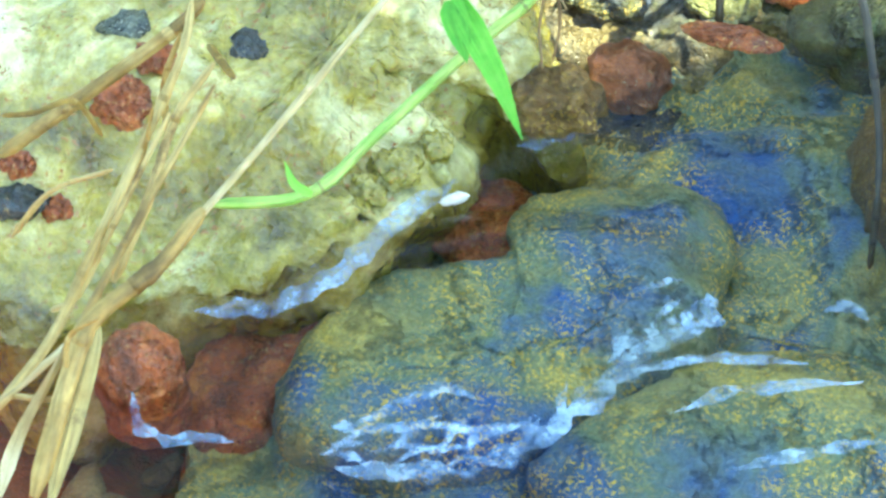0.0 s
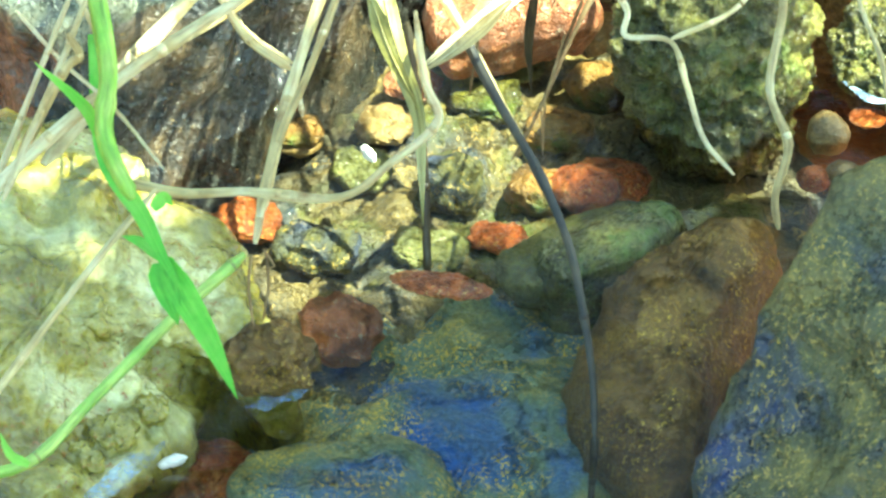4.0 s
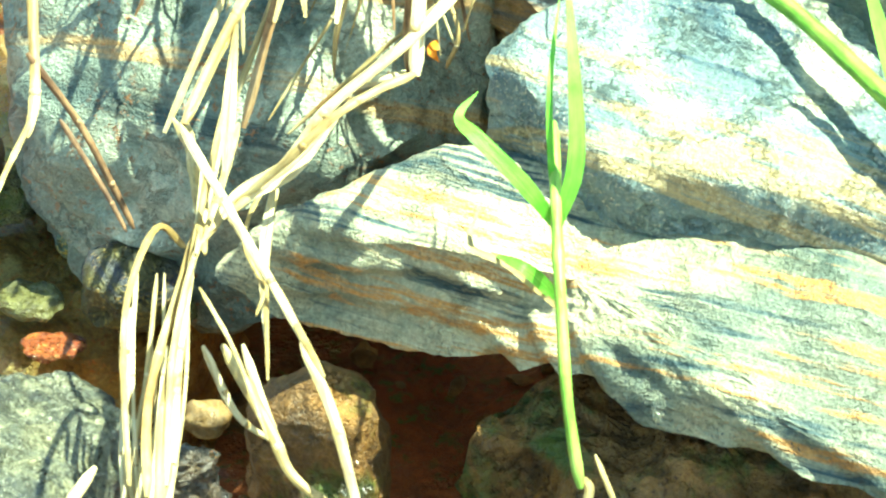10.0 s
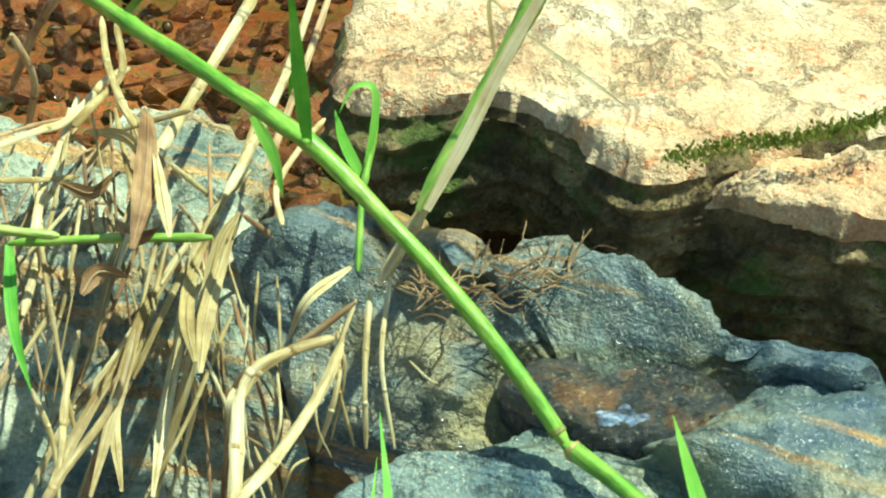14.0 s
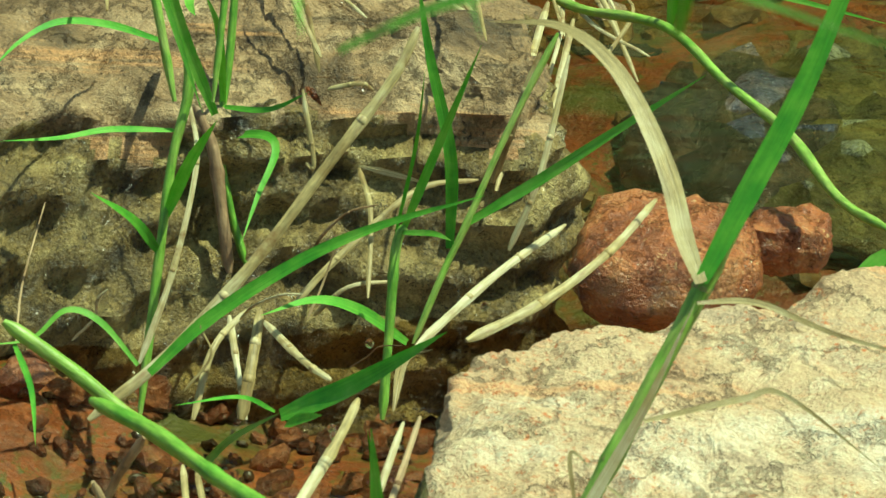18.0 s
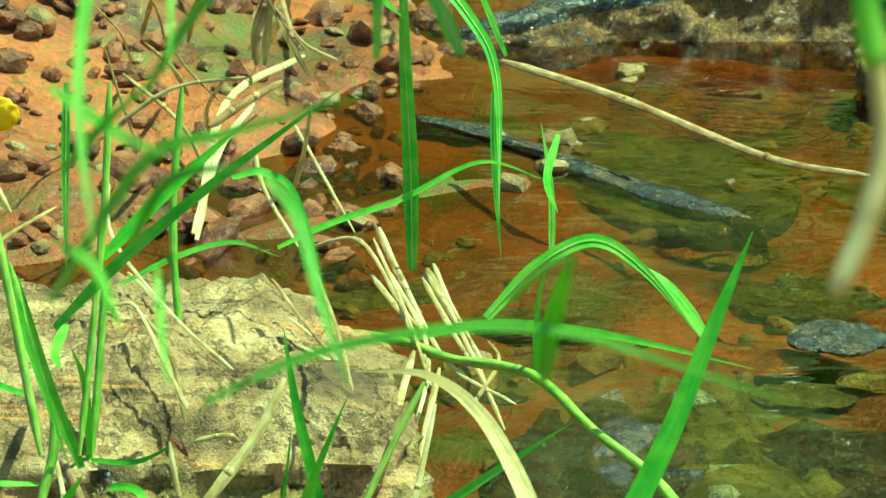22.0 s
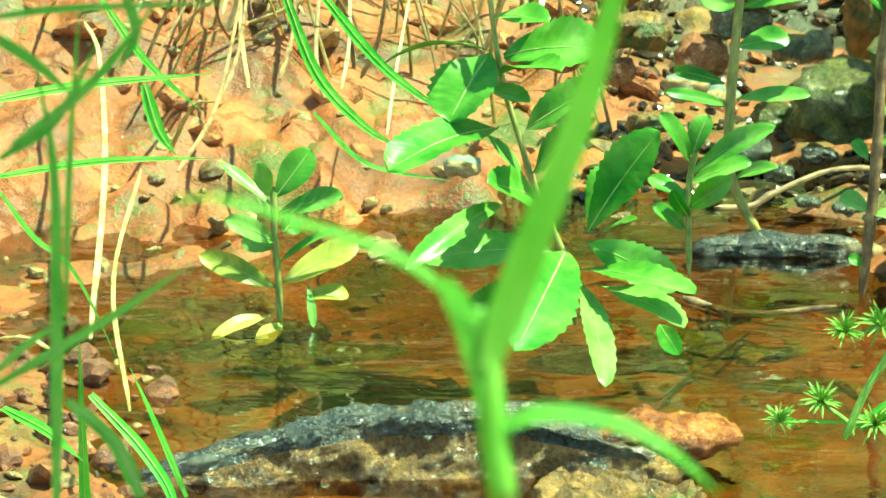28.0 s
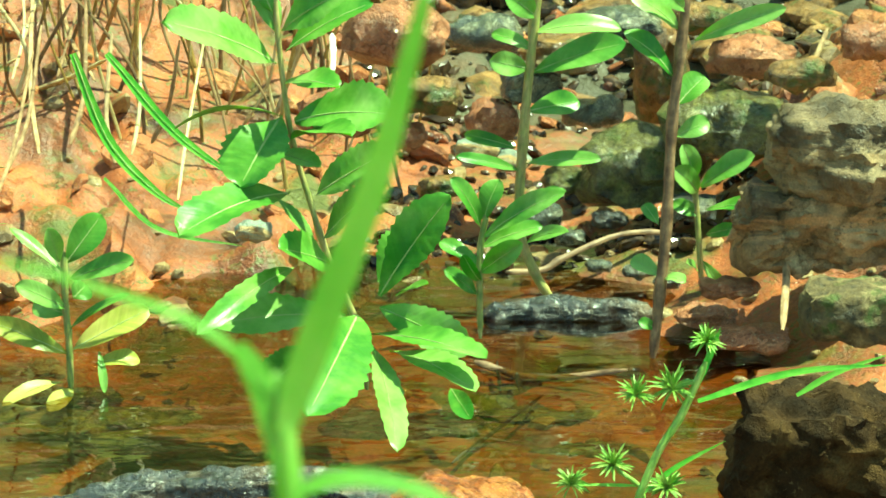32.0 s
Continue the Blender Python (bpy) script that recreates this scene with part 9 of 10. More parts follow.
blade(None, [(-0.188, 1.4741, 0.1593), (-0.1674, 1.4591, 0.1421), (-0.1567, 1.4449, 0.1251), (-0.1527, 1.4123, 0.088)], 0.00488, label='soft green grass blade before the stream')
blade(None, [(-0.2031, 1.3743, 0.1846), (-0.1872, 1.3551, 0.1833), (-0.1732, 1.3347, 0.1798)], 0.00430, label='soft green grass blade before the stream')
blade(None, [(-0.0564, 0.3152, 0.4703), (-0.0481, 0.3159, 0.4742), (-0.0374, 0.3156, 0.4767), (-0.0289, 0.3145, 0.4770), (-0.0205, 0.3123, 0.4754), (-0.0108, 0.3094, 0.4736)], 0.00102, label='soft green grass blade before the stream')
blade(None, [(-0.0314, 0.3198, 0.4708), (-0.0299, 0.3156, 0.4788), (-0.0281, 0.3124, 0.4845)], 0.00151, label='soft green grass blade before the stream')
blade(None, [(-0.0525, 0.3220, 0.4862), (-0.0495, 0.3186, 0.4839), (-0.0470, 0.3125, 0.4795), (-0.0442, 0.3062, 0.4754)], 0.00120, label='soft green grass blade before the stream')
blade(None, [(-0.0342, 0.3216, 0.4765), (-0.0312, 0.3167, 0.4811), (-0.0278, 0.3121, 0.4840)], 0.00121, label='soft green grass blade before the stream')
blade(None, [(-0.1288, 1.3665, 0.1325), (-0.1299, 1.3403, 0.1266), (-0.1247, 1.3208, 0.1225)], 0.00329, label='soft green grass blade before the stream')
blade(None, [(-0.0673, 0.3175, 0.4817), (-0.0639, 0.3134, 0.4814), (-0.0604, 0.3049, 0.4795)], 0.00120, label='soft green grass blade before the stream')
blade(None, [(-0.0624, 0.3188, 0.4813), (-0.0583, 0.3160, 0.4878), (-0.0504, 0.3113, 0.4905)], 0.00108, label='soft green grass blade before the stream')
blade(None, [(-0.0603, 0.3185, 0.4797), (-0.0587, 0.3112, 0.4771), (-0.0573, 0.3051, 0.4751)], 0.00072, label='soft green grass blade before the stream')
blade(None, [(-0.0675, 0.3199, 0.4867), (-0.0632, 0.3161, 0.4920), (-0.0585, 0.3122, 0.4969)], 0.00108, label='soft green grass blade before the stream')
g = culm([(-0.0096, 0.2341, 0.5110), (-0.0082, 0.2353, 0.5142), (-0.0071, 0.2367, 0.5183), (-0.0073, 0.2377, 0.5212), (-0.0077, 0.2384, 0.5235)], 0.00062, label='pale grass stalk with broad green blades before the lens', mat=STRAW, knots=(0.35,))
STALK = g
part("sheath", tube([(-0.0076, 0.2381, 0.5226), (-0.0081, 0.239, 0.5256), (-0.0085, 0.24, 0.5288), (-0.0091, 0.2413, 0.5329)], 0.00085, 0.0010), LIME, g, "soft green leaf sheath")
blade(g, [(-0.0085, 0.2396, 0.5298), (-0.0076, 0.2404, 0.5328), (-0.0058, 0.2417, 0.5375), (-0.0034, 0.2435, 0.5437), (-0.0013, 0.2456, 0.5512), (0.0006, 0.2477, 0.5589)], 0.0026, twist=0, fold=0.1, face=(0.5, -0.45, 0.75), mat=LIME)
blade(g, [(-0.0092, 0.2402, 0.5322), (-0.0119, 0.2408, 0.5349), (-0.0147, 0.241, 0.5364), (-0.0184, 0.2412, 0.5376), (-0.0227, 0.2413, 0.5389), (-0.0264, 0.2412, 0.5391)], 0.0008, twist=0, fold=0.1, mat=LIME)
blade(g, [(-0.0085, 0.2387, 0.5266), (-0.0055, 0.2391, 0.5276), (-0.0018, 0.2392, 0.5271), (0.0013, 0.2389, 0.5256), (0.0041, 0.2384, 0.5232)], 0.0013, twist=0, fold=0.1, mat=LIME)
blade(g, [(-0.0110, 0.2407, 0.5346), (-0.0099, 0.2403, 0.5328), (-0.0091, 0.2395, 0.5298), (-0.0087, 0.2388, 0.5269)], 0.0018, twist=0, fold=0.1, mat=LIME)
blade(None, [(-0.0642, 0.4716, 0.4467), (-0.0643, 0.4768, 0.4637), (-0.0647, 0.4814, 0.4815), (-0.0668, 0.4839, 0.4934)], 0.00163, label='green grass blade seen against the far pool')
blade(None, [(-0.0634, 0.4775, 0.4660), (-0.0629, 0.4824, 0.4844), (-0.0618, 0.4861, 0.5005)], 0.00086, label='green grass blade seen against the far pool')
blade(None, [(-0.0551, 0.4728, 0.4471), (-0.0582, 0.4743, 0.4530), (-0.0637, 0.4751, 0.4578)], 0.00215, label='green grass blade seen against the far pool')
blade(None, [(-0.2436, 1.6329, 0.1947), (-0.2025, 1.6397, 0.1995), (-0.1601, 1.6444, 0.1996)], 0.00355, label='green grass blade seen against the far pool')
blade(None, [(-0.1764, 2.1484, 0.1602), (-0.1602, 2.1411, 0.1204), (-0.1386, 2.1371, 0.0965), (-0.1192, 2.1354, 0.0845)], 0.00703, label='green grass blade seen against the far pool')
blade(None, [(-0.1602, 2.1496, 0.16), (-0.1279, 2.1438, 0.1227), (-0.0941, 2.1399, 0.0982)], 0.00648, label='green grass blade seen against the far pool')
blade(None, [(-0.1615, 2.1368, 0.1021), (-0.1359, 2.1329, 0.0781), (-0.0941, 2.133, 0.0693)], 0.00297, label='green grass blade seen against the far pool')
blade(None, [(-0.242, 2.1326, 0.1167), (-0.2353, 2.1284, 0.0955), (-0.2268, 2.1265, 0.0835)], 0.00811, label='green grass blade seen against the far pool')
blade(None, [(-0.0715, 0.4742, 0.4587), (-0.0583, 0.4782, 0.4659), (-0.0498, 0.4806, 0.4713)], 0.00129, label='green grass blade seen against the far pool')
blade(None, [(-0.2292, 1.543, 0.2442), (-0.1964, 1.5486, 0.249), (-0.1517, 1.5543, 0.2518)], 0.00432, label='green grass blade seen against the far pool')
blade(None, [(-0.0716, 0.4838, 0.4960), (-0.0668, 0.4838, 0.4928), (-0.0626, 0.4835, 0.4891)], 0.00160, label='green grass blade seen against the far pool')
blade(None, [(-0.2501, 2.0416, 0.1767), (-0.2298, 2.038, 0.1486), (-0.2042, 2.0355, 0.1255)], 0.00464, label='green grass blade seen against the far pool')
blade(None, [(-0.0704, 0.4809, 0.4828), (-0.0644, 0.4827, 0.4868), (-0.0596, 0.4853, 0.4956)], 0.00135, label='green grass blade seen against the far pool')
blade(None, [(-0.0709, 0.4748, 0.4604), (-0.0667, 0.4764, 0.4638), (-0.0619, 0.4777, 0.4660)], 0.00112, label='green grass blade seen against the far pool')
blade(None, [(-0.0631, 0.4750, 0.4572), (-0.0582, 0.4743, 0.4530), (-0.0545, 0.4729, 0.4469)], 0.00189, label='green grass blade seen against the far pool')
blade(None, [(-0.0710, 0.4843, 0.4977), (-0.0626, 0.4856, 0.4984), (-0.0450, 0.4875, 0.4986)], 0.00111, label='green grass blade seen against the far pool')
blade(None, [(-0.0571, 0.4865, 0.4997), (-0.0559, 0.4858, 0.4956), (-0.0583, 0.4844, 0.4908)], 0.00148, label='green grass blade seen against the far pool')
blade(None, [(-0.2395, 1.6322, 0.1895), (-0.2271, 1.6298, 0.173), (-0.2127, 1.6284, 0.1605), (-0.196, 1.6213, 0.128)], 0.00251, label='green grass blade seen against the far pool')
blade(None, [(-0.1708, 1.6093, 0.0796), (-0.1814, 1.6158, 0.1037), (-0.1919, 1.6212, 0.1259)], 0.00292, label='green grass blade seen against the far pool')
blade(None, [(-0.0692, 0.4814, 0.4840), (-0.0608, 0.4840, 0.4903), (-0.0529, 0.4870, 0.4997)], 0.00148, label='green grass blade seen against the far pool')
straw([(-0.2448, 1.9243, 0.05), (-0.2677, 2.1779, 0.0638), (-0.2897, 2.3466, 0.0833), (-0.3035, 2.4004, 0.09)], 0.00197)
straw([(-0.2152, 1.8141, 0.05), (-0.2372, 1.9494, 0.0688), (-0.2375, 2.0718, 0.09)], 0.00150)
straw([(-0.2456, 2.2706, 0.05), (-0.2295, 2.2318, 0.0827), (-0.2162, 2.2127, 0.09)], 0.00142)
straw([(-0.2844, 1.9236, 0.05), (-0.2604, 1.8421, 0.0734), (-0.2409, 1.7676, 0.09)], 0.00190)
straw([(-0.3527, 2.5574, 0.05), (-0.3262, 2.4598, 0.09)], 0.00159)
straw([(-0.2972, 2.4689, 0.05), (-0.2854, 2.4826, 0.079), (-0.2672, 2.4909, 0.09)], 0.00313)
straw([(-0.2704, 2.5128, 0.05), (-0.2518, 2.4912, 0.0772), (-0.2344, 2.4756, 0.09)], 0.00189)
straw([(-0.2376, 2.5737, 0.05), (-0.207, 2.5189, 0.0714), (-0.1846, 2.4759, 0.09)], 0.00254)
straw([(-0.2942, 2.5872, 0.07), (-0.2926, 2.6685, 0.0903), (-0.2819, 2.8154, 0.13)], 0.00139, mat=LITTER)
straw([(-0.1319, 2.2256, 0.07), (-0.1304, 2.2936, 0.0902), (-0.1244, 2.4132, 0.13)], 0.00105, mat=STRAW)
straw([(-0.213, 2.559, 0.07), (-0.2072, 2.5539, 0.0919), (-0.19, 2.5438, 0.13)], 0.00145, mat=ROOT)
straw([(-0.2279, 2.4555, 0.07), (-0.2207, 2.4473, 0.0919), (-0.2, 2.4312, 0.13)], 0.00170, mat=ROOT)
straw([(-0.2642, 2.5646, 0.07), (-0.2685, 2.6649, 0.0897), (-0.2674, 2.8442, 0.13)], 0.00146, mat=LITTER)
straw([(-0.1941, 2.5123, 0.07), (-0.2138, 2.5668, 0.0903), (-0.2272, 2.6544, 0.13)], 0.00157, mat=LITTER)
straw([(-0.2357, 2.6242, 0.07), (-0.261, 2.6916, 0.0898), (-0.2861, 2.798, 0.13)], 0.00099, mat=ROOT)
straw([(-0.2407, 2.519, 0.07), (-0.2382, 2.5693, 0.0907), (-0.2487, 2.6541, 0.13)], 0.00111, mat=STRAW)
straw([(-0.1688, 2.3075, 0.07), (-0.1739, 2.3224, 0.0916), (-0.1723, 2.3485, 0.13)], 0.00165, mat=LITTER)
straw([(-0.2097, 2.3294, 0.07), (-0.2223, 2.4258, 0.0892), (-0.2334, 2.5944, 0.13)], 0.00173, mat=LITTER)
straw([(-0.2184, 2.5726, 0.07), (-0.2177, 2.5603, 0.092), (-0.2152, 2.5385, 0.13)], 0.00144, mat=LITTER)
straw([(-0.2286, 2.1487, 0.07), (-0.2149, 2.2089, 0.0895), (-0.209, 2.3021, 0.13)], 0.00143, mat=LITTER)
straw([(-0.1953, 2.3522, 0.07), (-0.1902, 2.3858, 0.0911), (-0.1927, 2.4419, 0.13)], 0.00179, mat=LITTER)
straw([(-0.1992, 2.586, 0.07), (-0.1896, 2.5545, 0.0923), (-0.1767, 2.5011, 0.13)], 0.00187, mat=LITTER)
straw([(-0.2658, 2.3121, 0.07), (-0.2598, 2.3084, 0.0919), (-0.2427, 2.3012, 0.13)], 0.00148, mat=LITTER)
straw([(-0.1614, 2.3277, 0.07), (-0.1582, 2.3457, 0.0915), (-0.1593, 2.3759, 0.13)], 0.00130, mat=STRAW)
straw([(-0.2585, 2.6597, 0.07), (-0.2651, 2.6802, 0.0916), (-0.2662, 2.716, 0.13)], 0.00182, mat=ROOT)
straw([(-0.2442, 2.576, 0.07), (-0.2369, 2.6251, 0.0909), (-0.2242, 2.7099, 0.13)], 0.00156, mat=STRAW)
straw([(-0.2159, 2.5156, 0.07), (-0.2098, 2.5461, 0.0914), (-0.1967, 2.5997, 0.13)], 0.00094, mat=LITTER)
straw([(-0.257, 2.2914, 0.07), (-0.2429, 2.2881, 0.092), (-0.2289, 2.2823, 0.13)], 0.00100, mat=STRAW)
straw([(-0.1529, 2.3549, 0.07), (-0.143, 2.346, 0.0921), (-0.136, 2.3312, 0.13)], 0.00169, mat=LITTER)
straw([(-0.2269, 2.4362, 0.07), (-0.2328, 2.4073, 0.0928), (-0.2304, 2.3641, 0.13)], 0.00140, mat=ROOT)
straw([(-0.2662, 2.416, 0.07), (-0.2542, 2.4854, 0.0898), (-0.2418, 2.5982, 0.13)], 0.00097, mat=ROOT)
straw([(-0.2227, 2.2867, 0.07), (-0.2141, 2.3187, 0.091), (-0.2108, 2.3703, 0.13)], 0.00145, mat=LITTER)
straw([(-0.3019, 1.6729, 0.04), (-0.3004, 1.6342, 0.0634), (-0.3012, 1.5833, 0.09)], 0.00152)
straw([(-0.2805, 1.5673, 0.04), (-0.2785, 1.5223, 0.0654), (-0.2759, 1.4777, 0.09)], 0.00144)
straw([(-0.3334, 1.7467, 0.04), (-0.3231, 1.719, 0.0654), (-0.3151, 1.6914, 0.09)], 0.00132)
straw([(-0.2802, 1.5855, 0.04), (-0.2869, 1.5705, 0.0639), (-0.3025, 1.5467, 0.09)], 0.00134)
straw([(-0.273, 1.746, 0.04), (-0.277, 1.7174, 0.0652), (-0.2809, 1.6881, 0.09)], 0.00083)
straw([(-0.2815, 1.7218, 0.04), (-0.277, 1.6919, 0.0644), (-0.262, 1.6567, 0.09)], 0.00157)
straw([(-0.2808, 1.735, 0.04), (-0.2683, 1.7046, 0.0654), (-0.2577, 1.6748, 0.09)], 0.00165)
straw([(-0.3107, 1.6122, 0.04), (-0.3129, 1.5927, 0.0653), (-0.3139, 1.5735, 0.09)], 0.00087)
straw([(-0.2883, 1.6668, 0.04), (-0.2922, 1.6226, 0.0665), (-0.2931, 1.5859, 0.09)], 0.00077)
straw([(-0.3221, 1.7387, 0.04), (-0.3213, 1.7127, 0.0641), (-0.3261, 1.6785, 0.09)], 0.00091)
straw([(-0.3309, 1.7109, 0.04), (-0.3289, 1.6785, 0.0633), (-0.3315, 1.6334, 0.09)], 0.00086)
straw([(-0.284, 1.62, 0.04), (-0.2789, 1.5832, 0.0645), (-0.2652, 1.5422, 0.09)], 0.00115)
straw([(-0.2446, 1.5672, 0.04), (-0.2365, 1.5423, 0.0653), (-0.2301, 1.5175, 0.09)], 0.00122)
straw([(-0.3133, 1.7402, 0.04), (-0.3049, 1.7193, 0.0641), (-0.2846, 1.6916, 0.09)], 0.00135)
bead((-0.3117, 1.2376, 0.05), 0.00154)
bead((-0.1822, 0.9954, 0.09), 0.00111)
bead((-0.1984, 1.1462, 0.04), 0.00127)
bead((-0.1656, 0.6478, 0.07), 0.00084)
bead((-0.1301, 0.7652, 0.12), 0.00078)
bead((-0.1595, 0.8746, 0.15), 0.00110)
bead((-0.1324, 1.7822, 0.03), 0.00184)
bead((-0.1727, 1.1949, 0.03), 0.00115)
bead((-0.2516, 1.483, 0.06), 0.00157)
bead((-0.2941, 1.5469, 0.09), 0.00163)
bead((-0.0869, 0.6666, 0.03), 0.00097)
bead((-0.2187, 2.1764, 0.01), 0.00223)

# ---- leafy plants of the far pool ----

g = herb([(-0.035, 2.051, 0.0215), (-0.0369, 2.0548, 0.0367), (-0.0398, 2.0582, 0.0507), (-0.0481, 2.063, 0.0697), (-0.056, 2.0677, 0.0888), (-0.0625, 2.0728, 0.1091), (-0.0691, 2.0782, 0.1306), (-0.0735, 2.0845, 0.156), (-0.0769, 2.0921, 0.1865), (-0.0785, 2.0984, 0.2119), (-0.0796, 2.1041, 0.2347)], 0.00185, "tall leafy plant with toothed leaves rising from the stream", r1=0.0011)
leaf(g, (-0.0775, 2.0875, 0.1682), (-0.1261, 2.0333, 0.1986), 0.0240, face=(0.35, -0.75, 0.75), bend=0.08, wide=0.66)
leaf(g, (-0.0764, 2.0908, 0.1814), (-0.0904, 2.1055, 0.2052), 0.0150, face=(0.1, -0.45, 0.95), bend=0.1, wide=0.66)
leaf(g, (-0.0748, 2.0912, 0.1827), (-0.0411, 2.0714, 0.2064), 0.0218, face=(0.35, -0.75, 0.75), bend=0.1, wide=0.66)
leaf(g, (-0.073, 2.0888, 0.1733), (-0.0324, 2.0925, 0.1957), 0.0169, face=(0.1, -0.45, 0.95), bend=0.1, wide=0.66)
leaf(g, (-0.0735, 2.0853, 0.1591), (-0.0475, 2.0588, 0.1628), 0.0158, face=(0.35, -0.75, 0.75), bend=0.1, wide=0.66)
leaf(g, (-0.0686, 2.081, 0.1418), (-0.0223, 2.0621, 0.1492), 0.0284, face=(0.35, -0.75, 0.75), bend=0.14, wide=0.66)
leaf(g, (-0.0743, 2.0816, 0.1443), (-0.1251, 2.0899, 0.1366), 0.0071, face=(0.0, 0.35, 1.0), bend=0.2, wide=0.66)
leaf(g, (-0.0751, 2.0815, 0.1438), (-0.093, 2.0526, 0.1173), 0.0328, face=(-0.3, -0.7, 0.6), bend=0.05, wide=0.66)
leaf(g, (-0.0704, 2.0791, 0.1342), (-0.0414, 2.0306, 0.1466), 0.0180, face=(0.1, -0.45, 0.95), bend=0.08, wide=0.66)
leaf(g, (-0.0822, 2.0777, 0.1286), (-0.0562, 2.0646, 0.1241), 0.0120, face=(0.1, -0.45, 0.95), bend=0.06, wide=0.66)
leaf(g, (-0.0712, 2.073, 0.1098), (-0.119, 2.0099, 0.1049), 0.0268, face=(-0.3, -0.7, 0.6), bend=0.1, wide=0.66)
leaf(g, (-0.0586, 2.0728, 0.1091), (-0.024, 2.0677, 0.1309), 0.0202, face=(-0.3, -0.7, 0.6), bend=0.06, wide=0.66)
leaf(g, (-0.0555, 2.0678, 0.089), (-0.0277, 2.0347, 0.1215), 0.0197, face=(0.35, -0.75, 0.75), bend=0.05, wide=0.66)
leaf(g, (-0.0774, 2.0725, 0.1078), (-0.0608, 2.0709, 0.0882), 0.0076, face=(0.1, -0.45, 0.95), bend=0.05, wide=0.66)
leaf(g, (-0.0502, 2.0648, 0.0768), (-0.0741, 2.0183, 0.097), 0.0207, face=(0.35, -0.75, 0.75), bend=0.05, wide=0.66)
leaf(g, (-0.0691, 2.0646, 0.0763), (-0.1103, 1.9896, 0.0646), 0.0115, face=(0.35, -0.75, 0.75), bend=0.15, wide=0.66)
leaf(g, (-0.045, 2.0591, 0.054), (-0.1063, 2.03, 0.058), 0.0213, face=(-0.3, -0.7, 0.6), bend=0.12, wide=0.66)
leaf(g, (-0.0398, 2.0593, 0.055), (-0.0605, 1.9662, 0.0329), 0.0328, face=(0.35, -0.75, 0.75), bend=0.07, wide=0.66)
leaf(g, (-0.0293, 2.0615, 0.0636), (0.0036, 2.0594, 0.112), 0.0251, face=(-0.3, -0.7, 0.6), bend=0.06, wide=0.66)
leaf(g, (-0.0298, 2.063, 0.0697), (-0.011, 2.0747, 0.0916), 0.0218, face=(-0.3, -0.7, 0.6), bend=0.06, wide=0.66)
leaf(g, (-0.0293, 2.0601, 0.0583), (0.013, 2.0408, 0.0422), 0.0197, face=(-0.3, -0.7, 0.6), bend=0.12, wide=0.66)
leaf(g, (-0.0337, 2.0572, 0.0464), (0.0198, 1.9966, 0.0516), 0.0175, face=(0.1, -0.45, 0.95), bend=0.06, wide=0.66)
leaf(g, (-0.0246, 2.0553, 0.0388), (0.0148, 1.993, 0.0368), 0.0180, face=(0.35, -0.75, 0.75), bend=0.08, wide=0.66)
leaf(g, (-0.0324, 2.0559, 0.0413), (-0.0202, 1.972, 0.0149), 0.0142, face=(0.35, -0.75, 0.75), bend=0.06, wide=0.66)
leaf(g, (0.0037, 2.0511, 0.022), (0.0129, 2.0213, 0.0159), 0.0098, face=(-0.3, -0.7, 0.6), bend=0.05, wide=0.66)
leaf(g, (-0.0586, 2.0555, 0.0398), (-0.0825, 2.046, 0.0229), 0.0218, face=(-0.3, -0.7, 0.6), bend=0.05, wide=0.66)
leaf(g, (-0.022, 2.0615, 0.0636), (-0.0068, 2.0484, 0.0729), 0.0071, face=(0.1, -0.45, 0.95), bend=0.05, wide=0.66)
leaf(g, (-0.0795, 2.0934, 0.1916), (-0.0951, 2.0968, 0.2201), 0.0191, face=(0.35, -0.75, 0.75), bend=0.1, wide=0.66)
leaf(g, (-0.0785, 2.0953, 0.1992), (-0.0582, 2.0854, 0.2275), 0.0218, face=(0.35, -0.75, 0.75), bend=0.1, wide=0.66)
leaf(g, (-0.079, 2.0984, 0.2119), (-0.1056, 2.1005, 0.23), 0.0218, face=(0.35, -0.75, 0.75), bend=0.1, wide=0.66)
g = herb([(-0.1784, 2.1255, 0), (-0.1796, 2.1322, 0.0249), (-0.1812, 2.1363, 0.0407), (-0.1819, 2.1423, 0.0644)], 0.00177, "small leafy plant with yellowing lower leaves in water")
leaf(g, (-0.181, 2.1411, 0.0592), (-0.1643, 2.1515, 0.0805), 0.0153, face=(0.44, -0.54, 0.67), bend=0.08, jag=0.02)
leaf(g, (-0.184, 2.1409, 0.0597), (-0.1887, 2.1327, 0.0785), 0.0092, face=(-0.06, -0.57, 0.68), bend=0.04, jag=0.02)
leaf(g, (-0.1829, 2.1399, 0.0552), (-0.2086, 2.1508, 0.074), 0.0071, face=(0.50, -0.56, 0.71), bend=0.04, jag=0.02)
leaf(g, (-0.1788, 2.1394, 0.0517), (-0.1471, 2.1275, 0.0641), 0.0119, face=(-0.03, -0.57, 0.48), bend=0.07, jag=0.02)
leaf(g, (-0.1801, 2.1301, 0.0171), (-0.2174, 2.1307, 0.0331), 0.0120, mat=YLEAF, face=(0.02, -0.93, 0.60), bend=0.07, jag=0.02)
leaf(g, (-0.1774, 2.1308, 0.0191), (-0.1416, 2.1455, 0.0351), 0.0153, mat=YLEAF, face=(-0.19, -0.51, 0.33), bend=0.04, jag=0.02)
leaf(g, (-0.1665, 2.1298, 0.0121), (-0.146, 2.1371, 0.0119), 0.0104, mat=YLEAF, face=(0.23, -0.62, 0.89), bend=0.16, jag=0.02)
